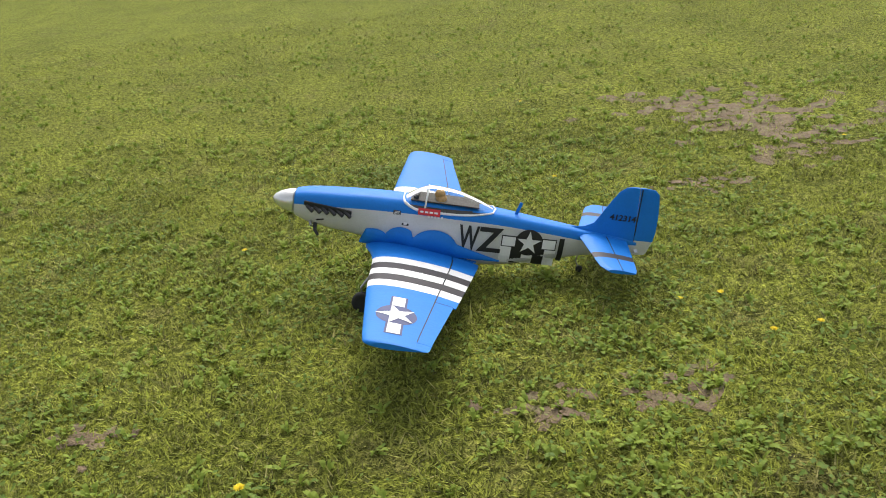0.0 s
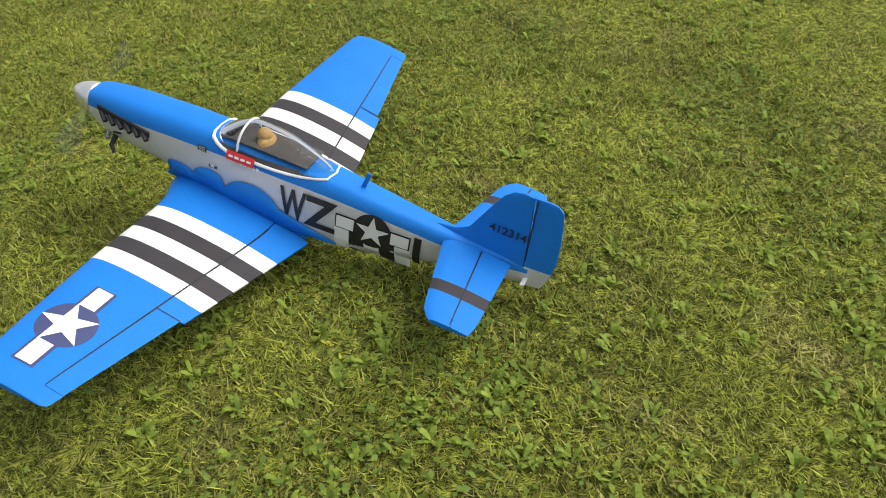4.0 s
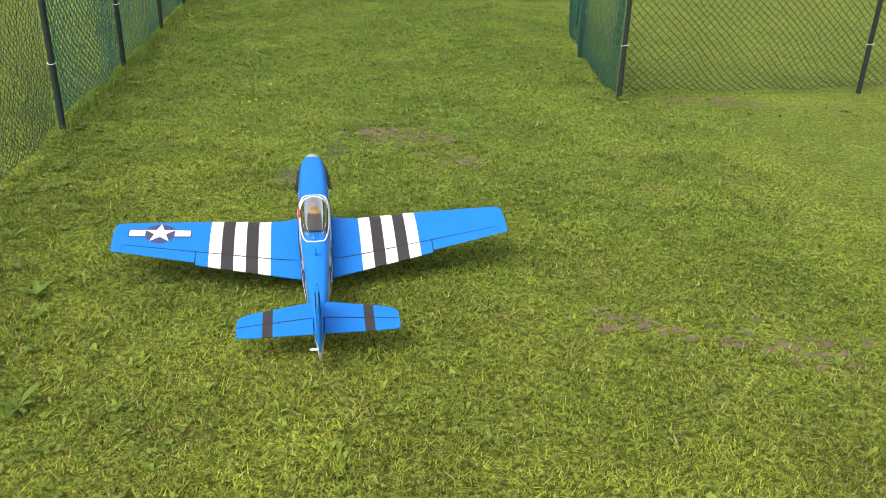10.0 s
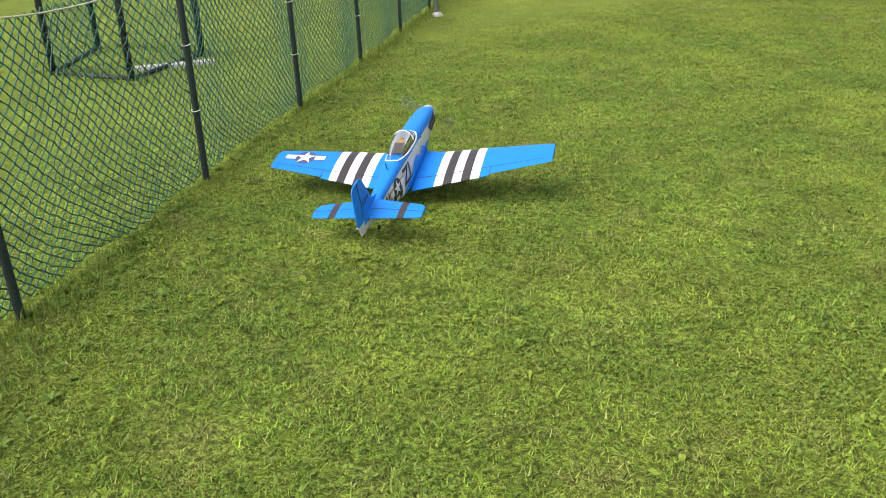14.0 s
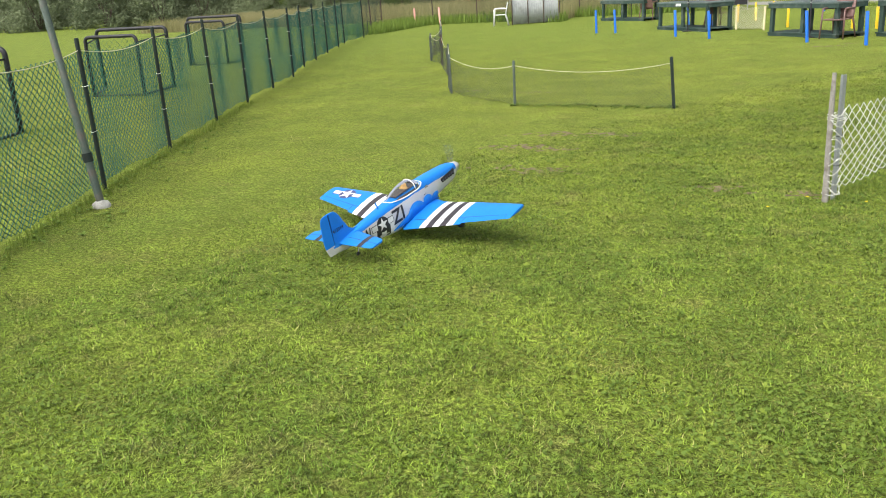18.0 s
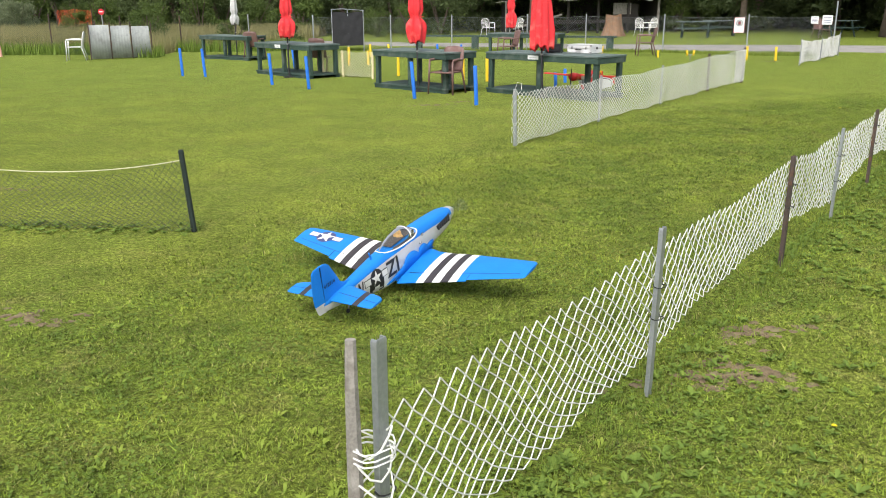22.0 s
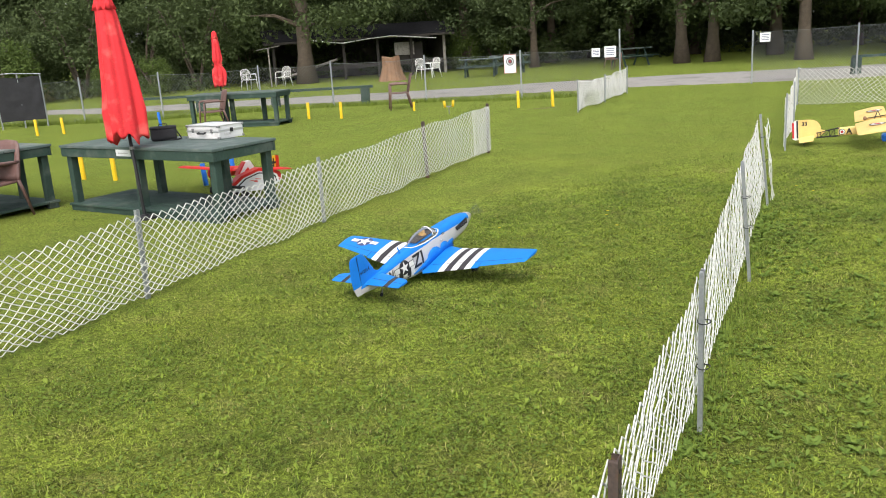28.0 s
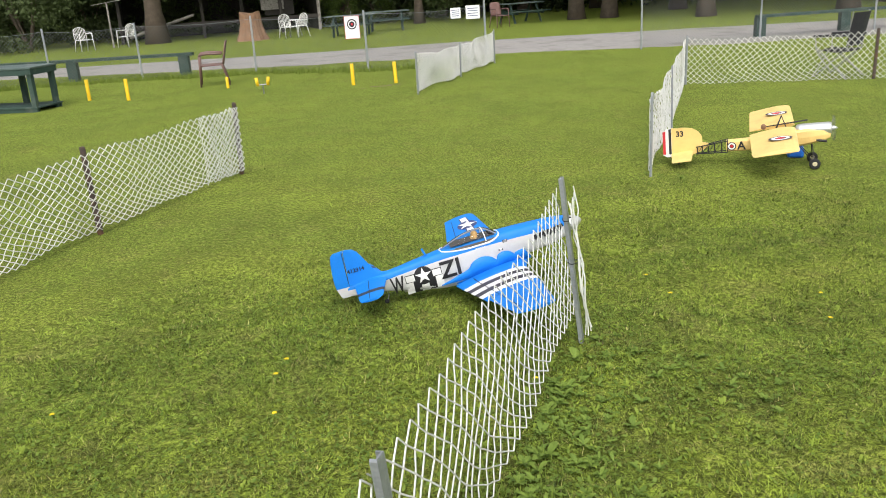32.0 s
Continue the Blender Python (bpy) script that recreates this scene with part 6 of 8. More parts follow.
    tagged(part("blue_crate", beam((.15, .20, .10), pose(10.86, 17.92, 0, 0, 0, math.degrees(math.atan2(-.60, .80))) @ Matrix.Translation((1.10, .42, .05)), .025), BLUEPIPE, None), "blue plastic crate under the yellow model plane", "crate")


yellow_model()


def red_model():
    """Red and yellow model with cross on the fin, standing on the grass."""
    p = thing("model_biplane", "red and yellow model aeroplane with black cross fin", "model plane", m=pose(3.36, 18.80, .05, 0, -6, math.degrees(math.atan2(-.78, -.62))))
    part("fuselage", rod([(-.78, 0, .15), (-.5, 0, .17), (-.1, 0, .20), (.25, 0, .20), (.40, 0, .19), (.46, 0, .19)], [.018, .036, .058, .066, .07, .05], 14), MODELRED, p, smooth=True)
    part("cowl", rod([(.28, 0, .197), (.42, 0, .19), (.48, 0, .19)], [.078, .085, .065], 16), MODELRED, p, "red nose cowl", smooth=True)
    for s in (-1, 1):
        part("wing", aerofoil_panel(.26, .80, .03, Matrix.Translation((.10, s * .04, .205)) @ Matrix.Diagonal((1, s, 1, 1)), .9, 2), MODELRED, p)
        part("tailplane", aerofoil_panel(.17, .27, .012, Matrix.Translation((-.70, s * .01, .175)) @ Matrix.Diagonal((1, s, 1, 1)), .85), MODELRED, p)
        part("wing_root_panel", beam((.20, .16, .006), Matrix.Translation((.10, s * .20, .245)) @ Matrix.Rotation(radians(s * 2), 4, "X"), .002), BRIGHTYELLOW, p)
        wh = part("wheel", lathe([(.02, -.014), (.05, -.012), (.055, 0), (.05, .012), (.02, .014)], 18, Matrix.Translation((.30, s * .15, -.03)) @ Matrix.Rotation(radians(90), 4, "X")), RUBBER, p, smooth=True)
        part("gear_leg", rod([(.24, s * .04, .15), (.30, s * .14, -.03)], .007, 6), STEEL, p)
    fin = part("fin", slab([(-.60, .16), (-.64, .27), (-.72, .345), (-.80, .36), (-.80, .16)], .012), BRIGHTYELLOW, p)
    part("rudder", slab([(-.803, .15), (-.803, .36), (-.87, .35), (-.88, .17)], .012), MODELRED, fin)
    for s in (-1, 1):
        for w, h in ((.115, .030), (.030, .115)):
            part("cross", slab([(-.75 - w / 2, .26 - h / 2), (-.75 + w / 2, .26 - h / 2), (-.75 + w / 2, .26 + h / 2), (-.75 - w / 2, .26 + h / 2)], .001, Matrix.Translation((0, s * (.0072 + .0004 * (w < h)), 0))), BLACK, fin)
    for s in (-1, 1):
        part("propeller_blade", slab([(-.004, 0), (.008, 0), (.012, .07), (.004, .15), (-.006, .12)], .016, Matrix.Translation((.49, 0, .19)) @ Matrix.Rotation(radians(90 + 90 * s), 4, "X")), BLACK, p)


def white_model():
    """White aerobatic model with angular sides, red edging and a black line, parked by the stand."""
    p = thing("model_aerobat", "white model aeroplane with red edging and black line", "model plane", m=pose(3.60, 18.24, 0, 0, 0, 202))
    rim = [(.33, .18), (.21, .27), (-.02, .335), (-.20, .305), (-.29, .255), (-.31, .17)]
    hull = [(.33, .09), *rim, (-.22, .11), (.0, .07)]
    part("fuselage", slab(hull, .13), CASEWHITE, p)

    def band(inset, wide):
        c = Vector((0, .10))
        ends = [c + (Vector(q) - c) * (1 - inset) for q in rim]
        low = [c + (Vector(q) - c) * (1 - inset - wide) for q in rim]
        return [tuple(q) for q in ends + low[::-1]]
    for s in (-1, 1):
        part("edging", slab(band(.0, .13), .004, Matrix.Translation((0, s * .066, 0))), MODELRED, p, "red edging along the upper side")
        part("pinstripe", slab(band(.21, .055), .004, Matrix.Translation((0, s * .066, 0))), BLACK, p)
        for x, z, w in ((.06, .185, .10), (.0, .20, .07), (.03, .17, .05)):
            part("emblem", slab([(x - w / 2, z), (x + w / 2, z + .012), (x + w / 2, z + .020), (x - w / 2, z + .008)], .003, Matrix.Translation((0, s * .0665, 0))), MODELRED, p)
        part("wheel", lathe([(.02, -.014), (.05, -.012), (.055, 0), (.05, .012), (.02, .014)], 18, Matrix.Translation((.22, s * .15, .055)) @ Matrix.Rotation(radians(90), 4, "X")), RUBBER, p, smooth=True)
        part("gear_leg", rod([(.18, s * .05, .10), (.22, s * .14, .055)], .007, 6), STEEL, p)
    part("top_edging", slab(band(-.012, .02), .134), MODELRED, p)
    part("wing", aerofoil_panel(.26, .42, .03, Matrix.Translation((.05, -.06, .12)) @ Matrix.Diagonal((1, -1, 1, 1)), .9), CASEWHITE, p)
    hood = part("headrest", slab([(.24, .26), (.13, .41), (.06, .42), (.0, .30)], .10, Matrix.Translation((-.05, -.14, 0))), CASEWHITE, p, "white cockpit fairing")
    part("edging", slab([(.25, .26), (.135, .415), (.122, .415), (.225, .26)], .104, Matrix.Translation((-.05, -.14, 0))), MODELRED, hood)
    part("emblem", slab([(.15, .30), (.10, .35), (.09, .32), (.08, .30)], .106, Matrix.Translation((-.05, -.14, 0))), MODELRED, hood)
    eng = part("engine", rod([(.30, -.03, .21), (.40, -.03, .22)], [.055, .045], 12), STEEL, p, "bare metal engine")
    for k in range(5):
        part("cooling_fin", lathe([(.02, -.003), (.045, -.003), (.045, .003), (.02, .003)], 14, Matrix.Translation((.36, -.03, .27 + .014 * k))), ALUMINIUM, eng)
    part("exhaust", rod([(.36, .03, .17), (.28, .10, .15), (.20, .12, .14)], .018, 8), BLACK, p)
    part("nose_edging", slab([(.335, .06), (.37, .16), (.39, .16), (.36, .05)], .10), MODELRED, p)
    part("spinner", lathe([(.03, 0), (.027, .03), (.012, .06), (.002, .07)], 14, Matrix.Translation((.40, -.03, .22)) @ Matrix.Rotation(radians(90), 4, "Y")), ALUMINIUM, p, smooth=True)


red_model()
white_model()

# ---- road, wire fence, hut, trees ----
def band(name, near, far, z, mat, label, category, n=120):
    def run(pts):
        d = [0]
        for a, b in zip(pts, pts[1:]):
            d.append(d[-1] + math.dist(a, b))
        rows = [(s / d[-1], *p) for s, p in zip(d, pts)]
        return [curve_at(rows, i / n) for i in range(n + 1)]
    a, b = run(near), run(far)
    vs, fs = [], []
    for i in range(n + 1):
        for k in range(7):
            f = k / 6
            wob = .10 * noise.noise((i * .9, k, 3)) if k in (0, 6) else 0
            vs.append((a[i][0] + (b[i][0] - a[i][0]) * f, a[i][1] + (b[i][1] - a[i][1]) * f + wob, z * (1 if 0 < k < 6 else -.6) + .008 * noise.noise((i * .7, k * 2, 0))))
    for i in range(n):
        for k in range(6):
            fs.append((i * 7 + k, (i + 1) * 7 + k, (i + 1) * 7 + k + 1, i * 7 + k + 1))
    return tagged(mesh_object(name, vs, fs, mat, smooth=True), label, category, kind="structure")


band("road", [(-46, 51), (-20, 44.6), (-4.6, 39.4), (-.6, 36.6), (5.2, 34.1), (9.1, 32.0), (12.3, 30.6), (15.2, 29.5), (17.4, 28.2), (24, 25.4), (46, 17)],
     [(-46, 53.6), (-20, 47.4), (-4.4, 42.0), (-.4, 39.8), (5.3, 38.0), (10.6, 36.3), (13.6, 35.9), (16.6, 35.0), (20.7, 33.4), (27, 30.6), (48, 22.5)], .025, GRAVEL, "pale grey gravel road", "road")

NETGALV = material("galvanised_wire", (0.20, 0.215, 0.22), 0.45, 0.5, vary=0.15, scale=3)
WIRE = [(-4, 34.6), (-1, 33.2), (1.2, 32.4), (3.9, 32.5), (5.9, 31.9), (8.4, 31.0), (10.6, 29.15), (13.1, 28.5)]
fence("chain_link_fence", "sagging galvanised chain-link fence along the gravel road",
      [(x, y, 1.28 if i < 7 else 1.66, "pipe", .05, 1.20) for i, (x, y) in enumerate(WIRE)], NETGALV, .085, .080, .0025, sag=0.05, seed=14, bulge=0.05,
      rope=NETGALV, rope_sag=0.05, group="chain-link fences")
fence("chain_link_fence", "galvanised chain-link fence on tall pipes past the gate",
      [(16.85, 28.35, 1.40, "pipe", .04, 1.34), (19.9, 28.1, 1.42, "pipe", .04, 1.34), (22.8, 27.6, 1.42, "pipe", .04, 1.34), (26, 26.9, 1.42, "pipe", .04, 1.34), (30, 26, 1.42, "pipe", .04, 1.34)],
      NETGALV, .085, .080, .0025, sag=0.02, seed=15, bulge=0.03, rope=NETGALV, rope_sag=0.02, group="chain-link fences")
fence("old_wire_fence", "slack green netting on dark posts before brush",
      [(-4.2, 36.2, 1.25, "pipe", .05, 1.15), (-6.5, 34.9, 1.3, "pipe", .05, 1.1), (-8.9, 34.2, 1.3, "dark", .05, 1.1), (-11, 33.9, 1.3, "dark", .05, 1.1)],
      NETDARK, .075, .075, .0022, sag=0.08, seed=16)
fence("old_wire_fence", "dark leaning wire fence in front of tall grass",
      [(-14.82, 25.2, 1.5, "none", .05, 1.3), (-15.9, 28.0, 1.45, "dark", .05, 1.25), (-16.9, 31.0, 1.45, "dark", .05, 1.25), (-15.4, 33.2, 1.45, "dark", .05, 1.25), (-13.2, 33.0, 1.4, "dark", .05, 1.2), (-10.6, 30.4, 1.2, "dark", .05, 1.1)],
      NETDARK, .075, .075, .0018, sag=0.06, seed=17, lean=4)
fence("orange_net_fence", "faded orange netting far beyond the grass", [(-19.4, 48.4, 1.5, "dark", .1, 1.45), (-18.3, 48.1, 1.5, "dark", .1, 1.5), (-17.3, 47.8, 1.5, "dark", .1, 1.4)], NETORANGE, .07, .07, .004, seed=18)

PANEL = material("grey_corrugated_panel", (0.36, 0.38, 0.37), 0.8, 0.0, vary=0.25, scale=4, dirt=(0.25, 0.26, 0.25), dscale=3)
panels = thing("panel_screen", "upright grey corrugated panels on dark posts", "screen")
for k in range(3):
    a = Vector((-10.4, 29.3, 0)).lerp(Vector((-8.9, 30.6, 0)), k / 3)
    b = Vector((-10.4, 29.3, 0)).lerp(Vector((-8.9, 30.6, 0)), (k + .97) / 3)
    vs, fs = [], []
    for i in range(29):
        p = a.lerp(b, i / 28) + Vector((.6, -.7, 0)) * .004 * math.sin(i * math.pi / 2)
        for off in (0, .006):
            vs += [(p.x + off, p.y - off, .03), (p.x + off - .03, p.y - off + .03, 1.08 - .03 * k)]
    for i in range(28):
        o = i * 4
        fs += [(o, o + 4, o + 5, o + 1), (o + 2, o + 3, o + 7, o + 6), (o + 1, o + 5, o + 7, o + 3), (o, o + 2, o + 6, o + 4)]
    mesh_object("panel", vs, fs, PANEL, panels, smooth=True)
for k in range(4):
    a = Vector((-10.42, 29.28, 0)).lerp(Vector((-8.88, 30.58, 0)), k / 3)
    part("post", rod([a, a + Vector((.02, -.02, 1.18))], .02, 8), POSTBROWN, panels)

board = thing("black_board", "black mesh board on a dented steel frame", "board")
for a, b in (((-3.10, 33.0, 0), (-3.10, 33.0, 1.5)), ((-2.00, 33.3, 0), (-2.00, 33.3, 1.42)), ((-2.55, 33.15, 0), (-2.55, 33.15, 1.46))):
    part("upright", rod([a, b], .022, 8), GALV, board)
part("top_rail", rod([(-3.13, 32.99, 1.48), (-2.75, 33.1, 1.50), (-1.97, 33.31, 1.44)], .014, 8), GALV, board)
bm = bmesh.new()
bmesh.ops.create_grid(bm, x_segments=24, y_segments=24, size=.5)
for v in bm.verts:
    f, g = v.co.x + .5, v.co.y + .5
    v.co = Vector((-3.09 + 1.08 * f, 32.97 + .30 * f - .02 * noise.noise((f * 5, g * 5, 0)), .22 + 1.16 * g + .02 * math.sin(f * 9) * g))
bmesh.ops.solidify(bm, geom=bm.faces[:], thickness=.01)
part("black_cloth", bm, BAGBLACK, board, "black woven cloth")


def low_bench(a, b, z, posts, label):
    w = thing("rail_bench", label, "bench")
    a, b = Vector((*a, 0)), Vector((*b, 0))
    ang = math.atan2((b - a).y, (b - a).x)
    mid = (a + b) / 2
    part("rail", beam(((b - a).length, .20, .07), Matrix.Translation(mid + Vector((0, 0, z))) @ Matrix.Rotation(ang, 4, "Z")), GREENWOOD, w, "dark green plank")
    for f in posts:
        q = a.lerp(b, f)
        part("leg", beam((.24, .16, z - .03), Matrix.Translation(q + Vector((0, 0, (z - .03) / 2))) @ Matrix.Rotation(ang, 4, "Z")), GREENWOOD, w)


low_bench((-.2, 34.9), (7.1, 32.3), .48, (.03, .32, .62, .97), "long green plank bench beside the wire fence")
low_bench((20.1, 28.5), (24.5, 27.6), .50, (.02, .5, .98), "green plank bench inside the wire fence")

# target board and paper signs on the wire fence
target = thing("target_sign", "white board with black target rings on the fence", "sign", m=pose(10.36, 29.33, .27, 0, 0, -8) @ Matrix.Diagonal((.76, 1, .80, 1)))
part("plate", beam((.42, .012, .60), Matrix.Translation((0, -.03, .84)), .004), PAPER, target)
for r0, r1, mat in ((.105, .135, BLACK), (0, .075, BLACK)):
    part("ring", ring_disc(r0, r1, Matrix.Translation((0, -.0385, .92)) @ Matrix.Rotation(radians(90), 4, "X")), mat, target)
part("bullseye", ring_disc(0, .03, Matrix.Translation((0, -.040, .92)) @ Matrix.Rotation(radians(90), 4, "X")), REDLABEL, target)
part("edge", rod([(-.21, -.038, .545), (.21, -.038, .545), (.21, -.038, 1.135), (-.21, -.038, 1.135), (-.21, -.038, .545)], .006, 4), REDLABEL, target)
part("tab", beam((.012, .012, .2), Matrix.Translation((0, -.015, 1.15)), 0), STEEL, target)


def paper_sign(x, y, z, w, h, turn):
    s = thing("paper_sign", "white laminated paper notice tied to wire fence", "sign", "paper notices", m=pose(x, y, z, 0, 0, turn))
    part("sheet", beam((w, .004, h), Matrix(), .001), PAPER, s)
    for k in range(4):
        part("print", beam((w * (.75 - .08 * (k % 2)), .002, .014), Matrix.Translation((0, -.003, h * (.28 - .18 * k))), 0), NAVY, s)
    for q in (-1, 1):
        part("cable_tie", rod([(q * w * .45, -.006, h * .42), (q * w * .45, .03, h * .46)], .003, 4), TIE, s)


paper_sign(12.48, 28.62, 1.10, .22, .22, -14)
paper_sign(12.84, 28.53, 1.10, .30, .28, -14)
paper_sign(17.15, 28.24, 1.20, .30, .24, -5)
red_sign = thing("round_sign", "small red and white round sign on a post", "sign", m=pose(-13.9, 40.0, 0, 0, 0, 10))
part("post", rod([(0, 0, 0), (0, 0, 1.5)], .025, 8), GALV, red_sign)
part("disc", lathe([(.13, -.004), (.13, .004)], 28, Matrix.Translation((0, -.03, 1.4)) @ Matrix.Rotation(radians(90), 4, "X")), REDLABEL, red_sign)
part("bar", beam((.17, .004, .035), Matrix.Translation((0, -.037, 1.4)), 0), PAPER, red_sign)

# black folding camp chair beyond the last white net
camp = thing("camp_chair", "black folding camp chair behind white netting", "chair", m=pose(16.35, 21.80, 0, 0, 0, 200))
bm = bmesh.new()
bmesh.ops.create_grid(bm, x_segments=8, y_segments=8, size=.24)
for v in bm.verts:
    v.co.z = .42 - .06 * math.cos(v.co.x * 6) * math.cos(v.co.y * 5)
bmesh.ops.solidify(bm, geom=bm.faces[:], thickness=.008)
part("seat", bm, BAGBLACK, camp)
bm = bmesh.new()
bmesh.ops.create_grid(bm, x_segments=8, y_segments=8, size=.25, matrix=Matrix.Translation((0, .27, .72)) @ Matrix.Rotation(radians(80), 4, "X"))
for v in bm.verts:
    v.co.y += .05 * math.cos(v.co.x * 6)
bmesh.ops.solidify(bm, geom=bm.faces[:], thickness=.008)
part("backrest", bm, BAGBLACK, camp)
for s in (-1, 1):
    part("leg", rod([(s * .26, -.25, 0), (s * .22, .24, .44), (s * .25, .30, .98)], .011, 6), STEEL, camp)
    part("leg", rod([(s * .26, .28, 0), (s * .24, -.24, .44), (s * .27, -.25, .62)], .011, 6), STEEL, camp)
    part("cross_leg", rod([(s * .26, -.25, .03), (-s * .24, -.24, .42)], .009, 6), STEEL, camp)
    part("armrest", rod([(s * .27, -.27, .62), (s * .28, 0, .635), (s * .26, .28, .64)], .018, 6), BAGBLACK, camp)

# open-fronted dark hut
hut = thing("open_hut", "low dark timber hut with black felt roof", "hut")
HX0, HX1, HY0, HY1 = 4.9, 13.3, 49.6, 53.4
for k in range(46):
    x = HX0 + (HX1 - HX0) * (k + .5) / 46
    part("back_board", beam((.185, .03, 2.0), Matrix.Translation((x, HY1, 1.0)), 0), DARKWOOD, hut)
for side_x in (HX0, HX1):
    for k in range(18):
        y = HY0 + (HY1 - HY0) * (k + .5) / 18
        part("side_board", beam((.03, .20, 1.72 + .4 * (1 - abs(k - 8.5) / 9)), Matrix.Translation((side_x, y, .86 + .2 * (1 - abs(k - 8.5) / 9))), 0), DARKWOOD, hut)
for k in range(6):
    x = HX0 + (HX1 - HX0) * k / 5
    part("front_post", beam((.13, .13, 1.98), Matrix.Translation((x, HY0, .99)), .01), DARKWOOD if k != 5 else GREYWOOD, hut)
for y0, y1, z0, z1 in ((HY0 - .5, (HY0 + HY1) / 2, 1.96, 2.56), ((HY0 + HY1) / 2, HY1 + .4, 2.56, 1.95)):
    bm = bmesh.new()
    ang = math.atan2(z1 - z0, y1 - y0)
    box(bm, (HX1 - HX0 + 1.0, math.hypot(y1 - y0, z1 - z0) + .02, .05), Matrix.Translation(((HX0 + HX1) / 2, (y0 + y1) / 2, (z0 + z1) / 2)) @ Matrix.Rotation(ang, 4, "X"), .008)
    part("roof", bm, SHINGLE, hut, "black felt roof")
part("fascia", beam((HX1 - HX0 + .9, .03, .10), Matrix.Translation(((HX0 + HX1) / 2, HY0 - .5, 1.90)), .004), DARKWOOD, hut)
part("gutter", rod([(6.6, HY0 - .55, 1.98), (7.4, HY0 - .56, 1.84), (8.2, HY0 - .56, 1.74), (9.4, HY0 - .56, 1.87), (10.5, HY0 - .56, 1.94), (10.7, HY0 - .55, 1.93), (12.8, HY0 - .55, 1.72)], .026, 8), WHITEPLASTIC, hut, "white sagging gutter", smooth=True)
part("lower_rail", beam((HX1 - HX0, .06, .16), Matrix.Translation(((HX0 + HX1) / 2, HY0, .62)), .006), DARKWOOD, hut)
part("hanging_board", beam((1.3, .04, .8), Matrix.Translation((11.6, HY0 + .3, 1.15)), .006), DARKWOOD, hut)
part("window_board", beam((1.0, .03, .62), Matrix.Translation((11.3, HY0 + .15, 1.30)), .004), GREYWOOD, hut, "grey window board")
part("bench", beam((4.5, .4, .06), Matrix.Translation((7.2, HY0 + 1.0, .5)), .006), DARKWOOD, hut)
part("brace", rod([(5.2, HY0 - .1, .25), (7.9, HY0 - .1, 1.0)], .06, 8), GREYWOOD, hut, "pale leaning timber")
tpost = thing("clothes_post", "thin grey T-shaped steel post by the tree", "post")
part("upright", rod([(4.6, 47.6, 0), (4.6, 47.6, 1.75)], .035, 8), GREYWOOD, tpost)
part("crossbar", rod([(4.05, 47.6, 1.66), (5.15, 47.6, 1.80)], .014, 8), GREYWOOD, tpost)


def picnic_table(x, y, turn):
    t = thing("picnic_table", "dark green picnic table with attached benches", "table", "picnic tables", m=pose(x, y, 0, 0, 0, turn))
    for k in range(5):
        part("top_board", beam((1.8, .14, .035), Matrix.Translation((0, -.30 + .15 * k, .74)), 0), GREENTOP, t)
    for s in (-1, 1):
        for k in range(2):
            part("bench_board", beam((1.8, .13, .035), Matrix.Translation((0, s * (.62 + .14 * k), .44)), 0), GREENWOOD, t)
        part("bearer", beam((.05, 1.5, .09), Matrix.Translation((s * .6, 0, .38)), 0), GREENWOOD, t)
        for q in (-1, 1):
            part("leg", rod([(s * .6, q * .55, 0), (s * .6, q * .2, .72)], .045, 6), GREENWOOD, t)


picnic_table(13.2, 42.6, -20)
picnic_table(15.0, 44.2, -15)
picnic_table(20.0, 42.5, 10)

stump = thing("tree_stump", "wide weathered brown tree stump with flared foot", "stump")
bm = bmesh.new()
rows = []
for z, r in ((-.05, .80), (.06, .74), (.3, .62), (.7, .52), (1.05, .50), (1.14, .49), (1.15, .46)):
    rows.append([bm.verts.new((9.78 + .78 * r * (1 + .10 * math.cos(5 * a + .4) * (1.3 - z) + .035 * math.cos(17 * a)) * math.cos(a), 45.0 + .78 * r * (1 + .10 * math.cos(5 * a + .4) * (1.3 - z) + .035 * math.cos(17 * a)) * math.sin(a),
                              z * .90 + .05 * math.cos(2 * a + 1) * (z > 1))) for a in (2 * math.pi * k / 48 for k in range(48))])
for a, b in zip(rows, rows[1:]):
    for k in range(48):
        bm.faces.new((a[k], a[(k + 1) % 48], b[(k + 1) % 48], b[k]))
bm.faces.new(rows[-1])
part("bole", bm, STUMPWOOD, stump, smooth=False)


